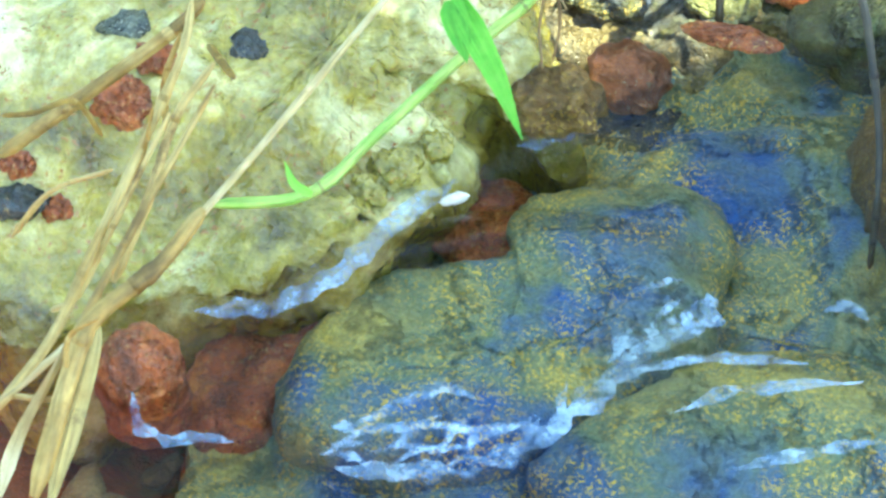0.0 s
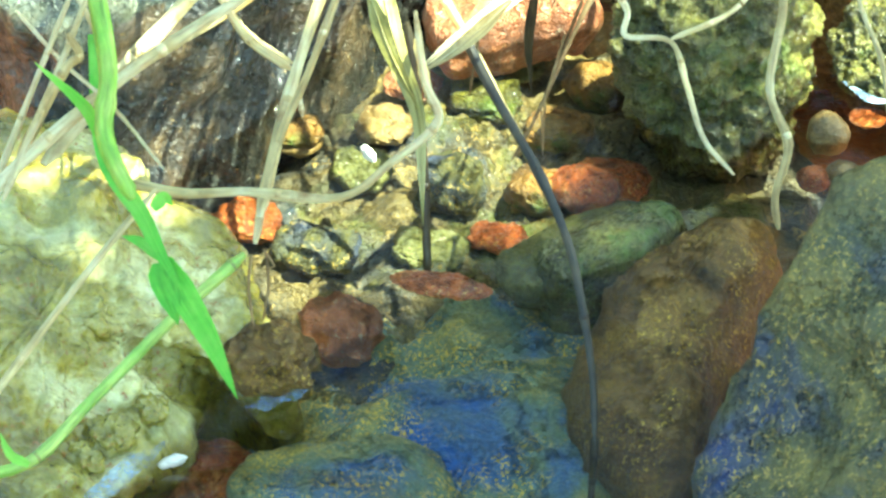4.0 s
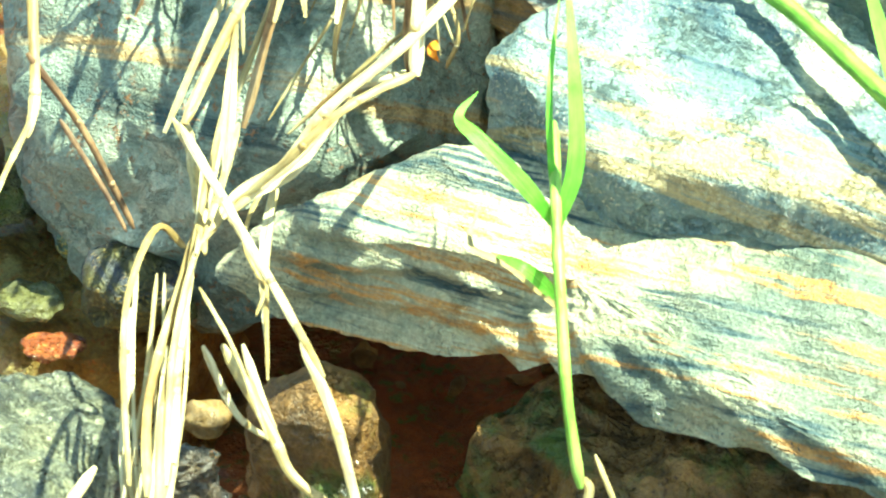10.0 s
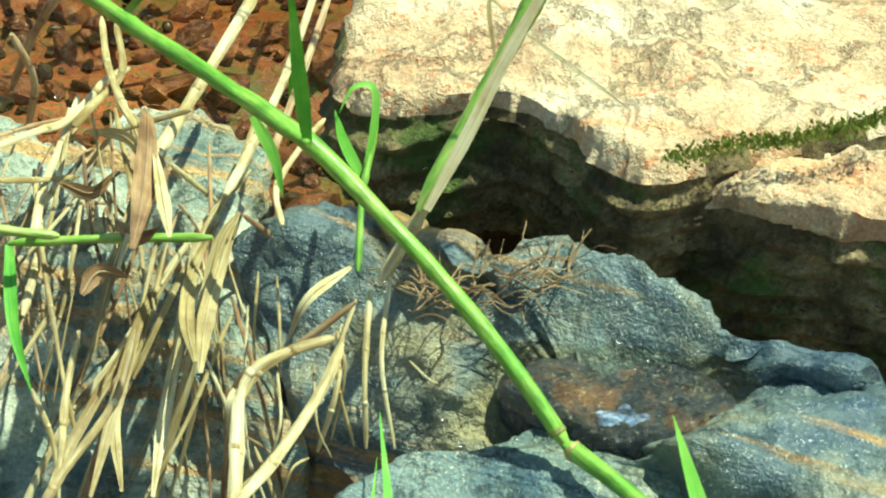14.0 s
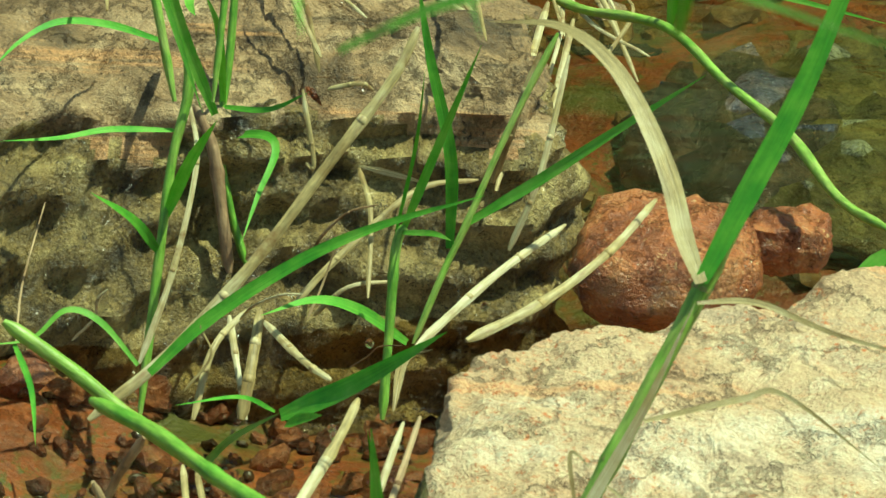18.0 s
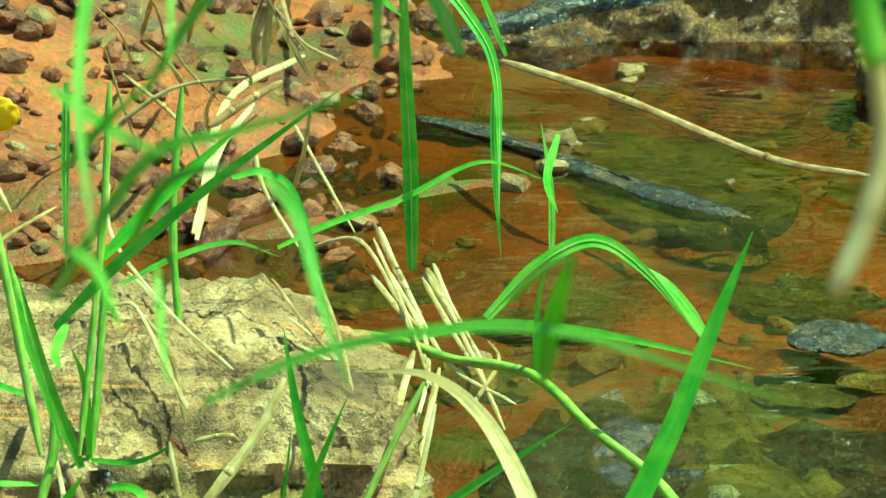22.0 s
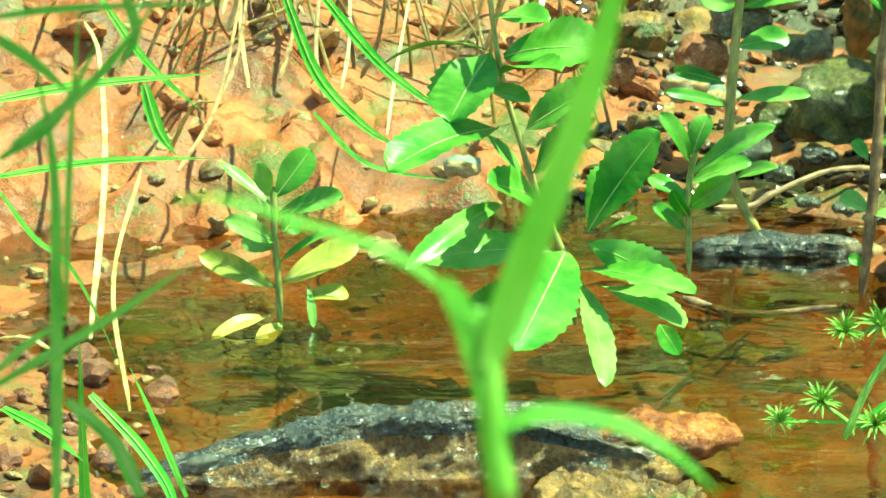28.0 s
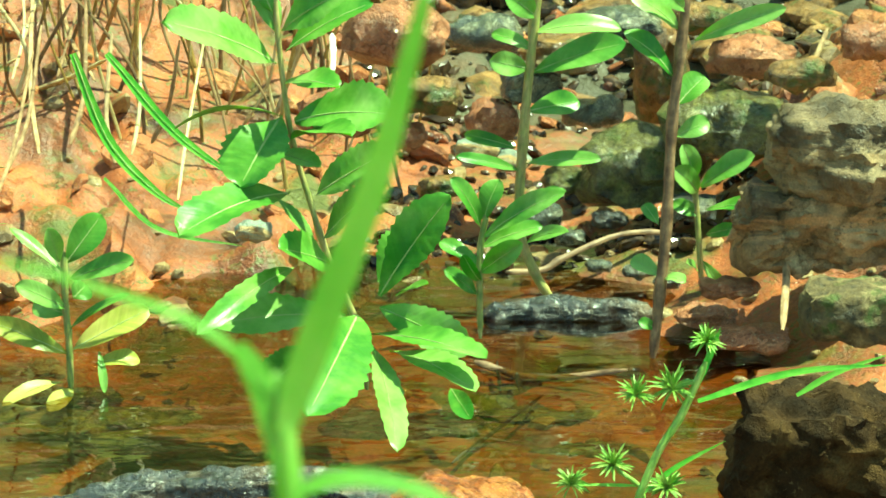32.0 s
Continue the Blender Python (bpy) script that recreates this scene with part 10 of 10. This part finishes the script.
leaf(g, (-0.1807, 2.1356, 0.0381), (-0.2039, 2.1236, 0.0529), 0.0109, face=(0.14, -0.56, 0.36), bend=0.09, jag=0.02)
leaf(g, (-0.1775, 2.1371, 0.0428), (-0.1718, 2.1425, 0.0482), 0.0120, face=(0.47, -0.78, 0.36), bend=0.07, jag=0.02)
leaf(g, (-0.1822, 2.1263, 0.004), (-0.2094, 2.1039, -0.0016), 0.0092, mat=YLEAF, face=(-0.28, -0.56, 0.63), bend=0.13, jag=0.02)
leaf(g, (-0.1773, 2.1255, -0), (-0.1877, 2.1024, -0.0039), 0.0092, mat=YLEAF, face=(0.27, -0.57, 0.82), bend=0.14, jag=0.02)
leaf(g, (-0.1801, 2.1329, 0.0276), (-0.149, 2.1197, 0.0494), 0.0054, face=(-0.28, -0.66, 0.83), bend=0.11, jag=0.02)
leaf(g, (-0.1652, 2.1316, 0.0181), (-0.1617, 2.1173, 0.001), 0.0043, face=(0.19, -0.77, 0.90), bend=0.08, jag=0.02)
leaf(g, (-0.1801, 2.135, 0.0354), (-0.1977, 2.1485, 0.0375), 0.0109, face=(-0.48, -0.81, 0.34), bend=0.14, jag=0.02)
g = herb([(0.0557, 2.2992, 0), (0.047, 2.303, 0.0141), (0.0397, 2.3088, 0.0367), (0.0414, 2.3187, 0.0793), (0.0469, 2.3307, 0.1364), (0.0504, 2.3356, 0.1621)], 0.00248, "tall green herb with narrow leaves at the stream edge")
leaf(g, (0.0469, 2.3261, 0.1141), (0.0942, 2.3229, 0.1302), 0.0169, face=(-0.12, -0.72, 0.51), bend=0.11, jag=0.02)
leaf(g, (0.0455, 2.3301, 0.1335), (0.0921, 2.3316, 0.1356), 0.0134, face=(-0.37, -0.60, 0.77), bend=0.16, jag=0.02)
leaf(g, (0.044, 2.3266, 0.1158), (0.0238, 2.3159, 0.1222), 0.0128, face=(-0.04, -0.97, 0.35), bend=0.03, jag=0.02)
leaf(g, (0.044, 2.322, 0.0944), (0.0706, 2.3339, 0.0969), 0.0140, face=(0.04, -0.50, 0.39), bend=0.05, jag=0.02)
leaf(g, (0.0426, 2.3161, 0.068), (0.0815, 2.3097, 0.0718), 0.0093, face=(-0.08, -0.74, 0.69), bend=0.08, jag=0.02)
leaf(g, (0.0382, 2.318, 0.0759), (0.0111, 2.3307, 0.0802), 0.0076, face=(-0.39, -0.66, 0.42), bend=0.13, jag=0.02)
leaf(g, (0.0426, 2.3065, 0.0276), (0.0642, 2.2881, 0.0388), 0.0087, face=(0.49, -0.91, 0.78), bend=0.14, jag=0.02)
leaf(g, (0.0397, 2.3154, 0.0645), (0.0064, 2.3024, 0.0747), 0.0076, face=(0.29, -0.53, 0.54), bend=0.06, jag=0.02)
leaf(g, (0.0484, 2.3318, 0.1421), (0.0322, 2.3238, 0.1555), 0.0134, face=(0.05, -0.77, 0.35), bend=0.09, jag=0.02)
leaf(g, (0.0426, 2.3114, 0.0481), (0.063, 2.3134, 0.0536), 0.0088, face=(0.44, -0.64, 0.90), bend=0.09, jag=0.02)
leaf(g, (0.0469, 2.3284, 0.125), (0.0251, 2.3353, 0.1325), 0.0088, face=(0.44, -0.76, 0.49), bend=0.15, jag=0.02)
g = herb([(0.0187, 2.2208, 0), (0.0186, 2.2315, 0.041), (0.022, 2.2365, 0.0616)], 0.00170, "young green herb standing in the stream")
leaf(g, (0.0201, 2.2334, 0.0487), (0.0613, 2.2193, 0.0764), 0.0129, face=(-0.37, -0.53, 0.39), bend=0.13, jag=0.02)
leaf(g, (0.0186, 2.2348, 0.0542), (0.0039, 2.2292, 0.0807), 0.0113, face=(0.23, -0.70, 0.87), bend=0.14, jag=0.02)
leaf(g, (0.0203, 2.2354, 0.0569), (0.0283, 2.2414, 0.077), 0.0124, face=(-0.49, -1.00, 0.55), bend=0.14, jag=0.02)
leaf(g, (0.0186, 2.2293, 0.0322), (0.0395, 2.2144, 0.0511), 0.0124, face=(0.38, -0.90, 0.57), bend=0.11, jag=0.02)
leaf(g, (0.0186, 2.23, 0.035), (-0.0017, 2.2394, 0.0454), 0.0108, face=(0.47, -0.52, 0.35), bend=0.04, jag=0.02)
leaf(g, (0.0172, 2.2265, 0.0213), (0.0006, 2.2199, 0.0358), 0.0096, face=(0.49, -0.82, 0.66), bend=0.06, jag=0.02)
leaf(g, (0.0186, 2.2322, 0.0437), (0.0497, 2.2336, 0.0551), 0.0113, face=(-0.28, -0.55, 0.57), bend=0.11, jag=0.02)
leaf(g, (0.0192, 2.228, 0.0273), (0.0101, 2.2209, 0.0436), 0.0085, face=(-0.50, -0.79, 0.39), bend=0.09, jag=0.02)
g = herb([(0.1032, 2.1836, 0), (0.1068, 2.1917, 0.0309), (0.1101, 2.1997, 0.0633), (0.1128, 2.2109, 0.1121), (0.1169, 2.2182, 0.1475), (0.1204, 2.2249, 0.1829)], 0.00278, "tall herb with a reddish stem and sparse leaves", mat=TWIG)
leaf(g, (0.1128, 2.2158, 0.1352), (0.0883, 2.214, 0.1573), 0.0139, face=(0.16, -0.56, 0.80), bend=0.16, jag=0.02)
leaf(g, (0.1156, 2.2128, 0.1216), (0.129, 2.2228, 0.1337), 0.0151, face=(-0.12, -0.63, 0.65), bend=0.06, jag=0.02)
leaf(g, (0.1142, 2.2095, 0.1062), (0.1309, 2.2163, 0.1126), 0.0106, face=(0.32, -0.62, 0.37), bend=0.12, jag=0.02)
leaf(g, (0.1155, 2.2203, 0.1578), (0.0906, 2.2132, 0.1766), 0.0144, face=(0.12, -0.68, 0.83), bend=0.15, jag=0.02)
leaf(g, (0.1238, 2.2188, 0.1524), (0.1676, 2.2069, 0.1711), 0.0106, face=(0.25, -0.84, 0.49), bend=0.16, jag=0.02)
leaf(g, (0.1068, 2.1939, 0.0396), (0.0932, 2.2043, 0.0455), 0.0095, face=(-0.05, -0.87, 0.68), bend=0.08, jag=0.02)
leaf(g, (0.1087, 2.1935, 0.0385), (0.1192, 2.1858, 0.0382), 0.0083, face=(0.26, -0.56, 0.83), bend=0.13, jag=0.02)
leaf(g, (0.106, 2.2, 0.0638), (0.0994, 2.2123, 0.0712), 0.0073, face=(-0.04, -0.85, 0.63), bend=0.1, jag=0.02)
leaf(g, (0.1196, 2.2218, 0.1665), (0.1007, 2.2065, 0.1835), 0.0111, face=(-0.17, -0.71, 0.48), bend=0.09, jag=0.02)
leaf(g, (0.1046, 2.1875, 0.0148), (0.096, 2.1842, 0.0185), 0.0067, face=(0.06, -0.93, 0.79), bend=0.04, jag=0.02)
g = herb([(0.1327, 2.2838, 0.01), (0.1307, 2.2917, 0.0409), (0.1286, 2.2979, 0.0662)], 0.00160, "young green herb at the red bank")
leaf(g, (0.1321, 2.2962, 0.0601), (0.1587, 2.2827, 0.0798), 0.0145, face=(0.07, -0.56, 0.61), bend=0.1, jag=0.02)
leaf(g, (0.1306, 2.2956, 0.0572), (0.1174, 2.2831, 0.0732), 0.0127, face=(0.16, -0.95, 0.54), bend=0.15, jag=0.02)
leaf(g, (0.135, 2.2934, 0.0488), (0.1633, 2.2849, 0.0544), 0.0093, face=(0.30, -0.56, 0.81), bend=0.06, jag=0.02)
leaf(g, (0.135, 2.2904, 0.0364), (0.1507, 2.2754, 0.0437), 0.0075, face=(-0.13, -0.87, 0.48), bend=0.09, jag=0.02)
leaf(g, (0.1321, 2.2929, 0.046), (0.1176, 2.2949, 0.052), 0.0087, face=(-0.39, -0.87, 0.82), bend=0.11, jag=0.02)
leaf(g, (0.1292, 2.297, 0.0628), (0.1223, 2.2927, 0.0834), 0.0116, face=(0.34, -1.00, 0.42), bend=0.13, jag=0.02)
leaf(g, (0.1321, 2.2875, 0.024), (0.1442, 2.2905, 0.0053), 0.0076, face=(-0.08, -0.78, 0.72), bend=0.12, jag=0.02)
leaf(g, (0.1307, 2.2861, 0.0184), (0.1242, 2.2747, 0.0257), 0.0069, face=(-0.31, -0.82, 0.61), bend=0.08, jag=0.02)
g = tagged(linked("sedge", tube([(0.0794, 1.8139, 0.04), (0.0887, 1.8195, 0.0602), (0.0981, 1.8233, 0.0748), (0.1085, 1.8288, 0.0963)], 0.00175), CULM), "green sedge with spiky flower heads", "sedge", "sedges")
tuft(g, (0.0946, 1.8264, 0.0849), 0.0128, 56, 1125)
tuft(g, (0.0795, 1.8264, 0.0824), 0.0105, 56, 1126)
tuft(g, (0.1086, 1.8309, 0.1041), 0.0105, 56, 1127)
blade(g, [(0.105, 1.8246, 0.0805), (0.1433, 1.8253, 0.0924), (0.1848, 1.8228, 0.0967)], 0.00397)
blade(g, [(0.1039, 1.8259, 0.085), (0.1109, 1.8299, 0.1008), (0.1144, 1.8321, 0.1099)], 0.00373)
g = tagged(linked("sedge", tube([(0.0851, 1.8618, 0.0265), (0.0827, 1.8637, 0.0322), (0.0732, 1.8661, 0.0389)], 0.00108), CULM), "green sedge with spiky flower heads", "sedge", "sedges")
tuft(g, (0.072, 1.8665, 0.04), 0.0120, 56, 1140)
tuft(g, (0.0541, 1.8648, 0.0323), 0.0101, 56, 1141)
tuft(g, (0.0946, 1.8628, 0.0312), 0.0120, 56, 1142)
blade(g, [(0.0851, 1.8627, 0.0295), (0.0994, 1.8653, 0.0404), (0.1197, 1.8673, 0.051)], 0.00311)
blade(g, [(0.1494, 1.8706, 0.0699), (0.166, 1.8719, 0.0795), (0.1897, 1.872, 0.0881)], 0.00335)
blade(g, [(0.0827, 1.8637, 0.0322), (0.066, 1.8644, 0.0324), (0.0541, 1.8646, 0.0319)], 0.00192)
straw([(0.0326, 2.3166, 0.01), (0.0519, 2.3263, 0.0088), (0.0639, 2.3345, 0.0137), (0.094, 2.3524, 0.0215), (0.1214, 2.3646, 0.0185), (0.1292, 2.3677, 0.01)], 0.00223, mat=TWIG, label='curved pale root over the wet stones', name='root')
straw([(0.0155, 2.171, 0.002), (0.0457, 2.1602, -0.0036), (0.0892, 2.1484, 0.004)], 0.00275, mat=TWIG, label='brown twig floating in the stream', name='twig', group='twigs')
straw([(0.1722, 2.2493, 0.06), (0.1684, 2.1859, 0.0439), (0.1624, 2.1254, 0.03)], 0.00278, mat=TWIG, label='short brown upright twig', name='twig', group='twigs')
straw([(0.1949, 2.4344, 0.08), (0.2052, 2.479, 0.0911), (0.2141, 2.5137, 0.1)], 0.00202, mat=ROOT, label='grey broken stalk on the bank', name='twig', group='twigs')
straw([(-0.0613, 2.4975, 0.1), (-0.0592, 2.4366, 0.0997), (-0.0586, 2.3834, 0.1)], 0.00214, mat=WHITE, label='white dry stalk behind the plant', name='twig', group='twigs')
straw([(0.0266, 2.1783, 0), (0.0278, 2.1314, -0.004)], 0.00137, mat=STRAW_WET, label='thin dark twig lying in the water', name='twig', group='twigs')
straw([(0.036, 2.1576, 0), (0.0366, 2.1414, -0.004)], 0.00137, mat=STRAW_WET, label='thin dark twig lying in the water', name='twig', group='twigs')
straw([(0.0041, 2.0043, 0), (0.0254, 2.0679, -0.0025), (0.0479, 2.1314, -0.004)], 0.00132, mat=STRAW_WET, label='thin dark twig lying in the water', name='twig', group='twigs')

# ---- stones along the far bank ----

cobble("stone", "sunlit rounded stone on the far bank", (0.0271, 2.4526, 0.06), (0.0147, 0.0117, 0.0124), RED, seed=1, detail=3, box=0.28, amount=0.22, group='far bank stones')
cobble("stone", "sunlit rounded stone on the far bank", (0.0186, 2.4215, 0.05), (0.0137, 0.011, 0.0074), PALE, seed=44, detail=3, box=0.5, amount=0.22, group='far bank stones')
cobble("stone", "sunlit rounded stone on the far bank", (0.0369, 2.4228, 0.045), (0.0107, 0.0085, 0.006), PALE, seed=34, detail=3, box=0.41, amount=0.22, group='far bank stones')
cobble("stone", "sunlit rounded stone on the far bank", (0.1072, 2.4242, 0.04), (0.0367, 0.0294, 0.0225), MOSSY, seed=57, detail=3, box=0.46, amount=0.22, group='far bank stones')
cobble("stone", "sunlit rounded stone on the far bank", (0.1532, 2.4087, 0.07), (0.0395, 0.0316, 0.0156), MOSSY, seed=78, detail=3, box=0.52, amount=0.22, group='far bank stones')
cobble("stone", "sunlit rounded stone on the far bank", (0.1226, 2.5343, 0.07), (0.0175, 0.014, 0.0308), BROWN, seed=43, detail=3, box=0.25, amount=0.22, group='far bank stones')
cobble("stone", "sunlit rounded stone on the far bank", (0.2231, 2.3766, 0.12), (0.0164, 0.0132, 0.0103), RED, seed=43, detail=3, box=0.33, amount=0.22, group='far bank stones')
cobble("stone", "sunlit rounded stone on the far bank", (0.0663, 2.4507, 0.1), (0.0246, 0.0197, 0.0102), BROWN, seed=59, detail=3, box=0.47, amount=0.22, group='far bank stones')
cobble("stone", "dark wet stone at the far bank", (0.0827, 2.4758, 0.06), (0.0187, 0.0149, 0.009), DARKWET, seed=74, detail=3, box=0.28, amount=0.22, group='far bank stones')
cobble("stone", "sunlit rounded stone on the far bank", (0.1666, 2.4356, 0.1), (0.026, 0.0208, 0.0101), RED, seed=65, detail=3, box=0.57, amount=0.22, group='far bank stones')
cobble("stone", "sunlit rounded stone on the far bank", (0.1906, 2.3909, 0.1), (0.0196, 0.0156, 0.0086), BROWN, seed=13, detail=3, box=0.26, amount=0.22, group='far bank stones')
cobble("stone", "dark wet stone at the far bank", (0.0481, 2.4563, 0.08), (0.0185, 0.0148, 0.0089), DARKWET, seed=55, detail=3, box=0.67, amount=0.22, group='far bank stones')
cobble("stone", "sunlit rounded stone on the far bank", (-0.0247, 2.3476, 0.13), (0.0294, 0.0235, 0.0174), RED, seed=65, detail=3, box=0.29, amount=0.22, group='far bank stones')
cobble("stone", "sunlit rounded stone on the far bank", (-0.0072, 2.3802, 0.09), (0.0179, 0.0144, 0.0103), BROWN, seed=61, detail=3, box=0.57, amount=0.22, group='far bank stones')
cobble("stone", "sunlit rounded stone on the far bank", (-0.0981, 2.3237, 0.03), (0.0103, 0.0082, 0.0057), PALE, seed=0, detail=3, box=0.44, amount=0.22, group='far bank stones')
cobble("stone", "sunlit rounded stone on the far bank", (-0.053, 2.2923, 0.1), (0.0216, 0.0173, 0.0127), RED, seed=39, detail=3, box=0.33, amount=0.22, group='far bank stones')
cobble("stone", "sunlit rounded stone on the far bank", (0.0894, 2.39, 0.02), (0.0106, 0.0085, 0.0042), BLACK, seed=29, detail=3, box=0.57, amount=0.22, group='far bank stones')
cobble("stone", "dark wet stone at the far bank", (0.0678, 2.3724, 0.015), (0.009, 0.0072, 0.0043), DARKWET, seed=14, detail=3, box=0.54, amount=0.22, group='far bank stones')
cobble("stone", "dark wet stone at the far bank", (0.0534, 2.4028, 0.02), (0.0121, 0.0097, 0.0058), DARKWET, seed=69, detail=3, box=0.69, amount=0.22, group='far bank stones')
cobble("stone", "sunlit rounded stone on the far bank", (0.1319, 2.2273, 0.01), (0.017, 0.0136, 0.0046), RED, seed=54, detail=3, box=0.47, amount=0.22, group='far bank stones')
cobble("stone", "sunlit rounded stone on the far bank", (0.1517, 2.1839, 0.01), (0.0209, 0.0167, 0.0056), RED, seed=31, detail=3, box=0.41, amount=0.22, group='far bank stones')
cobble("stone", "sunlit rounded stone on the far bank", (0.1416, 2.2064, 0.03), (0.0154, 0.0123, 0.0048), RED, seed=17, detail=3, box=0.41, amount=0.22, group='far bank stones')
cobble("stone", "dark wet stone at the far bank", (0.1017, 2.3191, 0.01), (0.0088, 0.0071, 0.0035), DARKWET, seed=24, detail=3, box=0.25, amount=0.22, group='far bank stones')
cobble("stone", "sunlit rounded stone on the far bank", (0.1153, 2.2955, 0.01), (0.0073, 0.0058, 0.0036), BLACK, seed=38, detail=3, box=0.35, amount=0.22, group='far bank stones')
cobble("stone", "dark wet stone at the far bank", (0.0818, 2.3389, 0.008), (0.0074, 0.0059, 0.0033), DARKWET, seed=58, detail=3, box=0.44, amount=0.22, group='far bank stones')
cobble("stone", "sunlit rounded stone on the far bank", (0.0665, 2.4401, 0.03), (0.0139, 0.0111, 0.0075), MOSSY, seed=22, detail=3, box=0.46, amount=0.22, group='far bank stones')
cobble("stone", "sunlit rounded stone on the far bank", (-0.0012, 2.384, 0.04), (0.0135, 0.0108, 0.0056), BROWN, seed=5, detail=3, box=0.42, amount=0.22, group='far bank stones')
cobble("stone", "sunlit rounded stone on the far bank", (-0.0191, 2.3738, 0.07), (0.0119, 0.0096, 0.0073), RED, seed=29, detail=3, box=0.49, amount=0.22, group='far bank stones')
cobble("stone", "dark wet stone at the far bank", (0.1307, 2.3743, 0.03), (0.0165, 0.0132, 0.007), DARKWET, seed=10, detail=3, box=0.68, amount=0.22, group='far bank stones')
cobble("stone", "dark wet stone at the far bank", (0.0979, 2.4792, 0.11), (0.0233, 0.0186, 0.0088), DARKWET, seed=86, detail=3, box=0.22, amount=0.22, group='far bank stones')
cobble("stone", "sunlit rounded stone on the far bank", (0.1424, 2.4444, 0.12), (0.0215, 0.0172, 0.0087), BROWN, seed=58, detail=3, box=0.47, amount=0.22, group='far bank stones')
cobble("stone", "dark wet stone at the far bank", (0.0237, 2.4975, 0.1), (0.0235, 0.0188, 0.0105), DARKWET, seed=28, detail=3, box=0.29, amount=0.22, group='far bank stones')

rnd = random.Random(23)
for k in range(64):
    # last year's grass standing on the red bank
    x, y = rnd.uniform(-0.27, -0.015), rnd.uniform(2.5, 2.66)
    z, h, lean, sway = ground_z(x, y) - 0.006, rnd.uniform(0.07, 0.15), rnd.gauss(0, 0.022), rnd.gauss(0, 0.008)
    way = [(x, y, z), (x + lean * 0.3 + sway, y, z + h * 0.4), (x + lean * 0.7, y - 0.005, z + h * 0.75), (x + lean * 1.1 - sway, y - 0.012, z + h)]
    straw(way, rnd.uniform(0.0008, 0.0019), mat=(ROOT, OLDSTRAW, ROOT, STRAW)[k % 4], label="dead brown grass stalk standing on the red bank", group="dead grass of the bank")



def scatter(name, label, count, area, sizes, mat, seed, lift=0.0, least=-9.0, detail=1):
    """Loose pebbles over a stretch of ground, each a small uneven stone."""
    rnd = random.Random(seed)
    ico = bmesh.new()
    bmesh.ops.create_icosphere(ico, subdivisions=2, radius=1)
    ball = [v.co.copy() for v in ico.verts]
    tris = [[v.index for v in f.verts] for f in ico.faces]
    ico.free()
    verts, faces = [], []
    for k in range(count):
        x, y = rnd.uniform(area[0], area[1]), rnd.uniform(area[2], area[3])
        z = ground_z(x, y)
        if z < least:
            continue
        r = rnd.uniform(*sizes) * rnd.choice((0.5, 0.6, 0.8, 1, 1.3))
        m = pose(x, y, z + r * lift, rnd.uniform(-40, 40), rnd.uniform(-40, 40), rnd.uniform(0, 360)) @ Matrix.Diagonal((r * rnd.uniform(0.8, 1.5), r * rnd.uniform(0.6, 1.1), r * rnd.uniform(0.35, 0.8), 1))
        off = Vector((k * 1.7, k * 0.3, 0))
        n = len(verts)
        verts += [m @ (v * (1 + 0.38 * noise.noise(v * 1.3 + off) + 0.12 * noise.noise(v * 4 + off))) for v in ball]
        faces += [[n + i for i in f] for f in tris]
    me = bpy.data.meshes.new(name)
    me.from_pydata(verts, [], faces)
    me.materials.append(mat)
    return tagged(new(name, me), label, "gravel", kind="stuff")


scatter("gravel", "wet red gravel beside the long rock", 1500, (-0.5, -0.16, 1.02, 1.36), (0.002, 0.006), GRAVEL, 5, 0.3)
scatter("gravel", "brown and red pebbles on the bank", 1100, (-0.62, -0.22, 1.6, 2.15), (0.002, 0.008), GRAVEL, 6, 0.3)
scatter("gravel", "small stones of the stream bed", 650, (-0.4, 0.25, 1.3, 2.6), (0.003, 0.009), PEBBLE, 7, 0.0)
scatter("gravel", "brown pebbles in the near pool", 700, (-0.32, 0.02, 0.4, 0.95), (0.002, 0.007), PEBBLE, 8, 0.2)
scatter("gravel", "red clods and stones of the far bank", 700, (-0.6, 0.5, 2.4, 3.3), (0.004, 0.014), CLOD, 9, 0.1)
scatter("gravel", "mixed brown stones under the far bank", 150, (-0.1, 0.45, 2.75, 3.2), (0.010, 0.026), BROWN, 12, 0.0)
scatter("gravel", "dark glistening wet grit at the far edge", 900, (-0.05, 0.22, 2.35, 2.9), (0.002, 0.006), GRIT, 11, 0.3)
scatter("gravel", "glistening dark grit among the red gravel", 420, (-0.5, -0.1, 0.98, 1.36), (0.0015, 0.004), GRIT, 14, 0.5)
scatter("gravel", "glistening wet grit between the far stones", 420, (-0.1, 0.45, 2.7, 3.2), (0.003, 0.008), GRIT, 16, 0.6)


# ---- what moves: the stream, its glint strips and the stalk in the wind ----


def motions():
    sway = [(0, 0.0025), (23, 0.0025), (24, 0.0026), (25, 0.0024), (27.5, 0.0006), (28, -0.0003), (28.5, -0.0010), (29, -0.0016), (29.5, -0.0008), (30, 0.0), (31, 0.0004), (32, -0.0001)]
    walk(STALK, [(t, pose(dx, 0, 0)) for t, dx in sway])
    walk(stream, [(0.8 * i, pose(0.0022 * math.sin(2.1 * i), -0.0018 * math.sin(1.3 * i + 0.6), 0)) for i in range(41)])
    for k, ob in enumerate(GLINTS):
        walk(ob, [(0.8 * i, pose(0.0016 * math.sin(2.1 * i + 0.3 * k), -0.0012 * math.sin(1.3 * i + 0.4 * k), 0)) for i in range(41)])


motions()
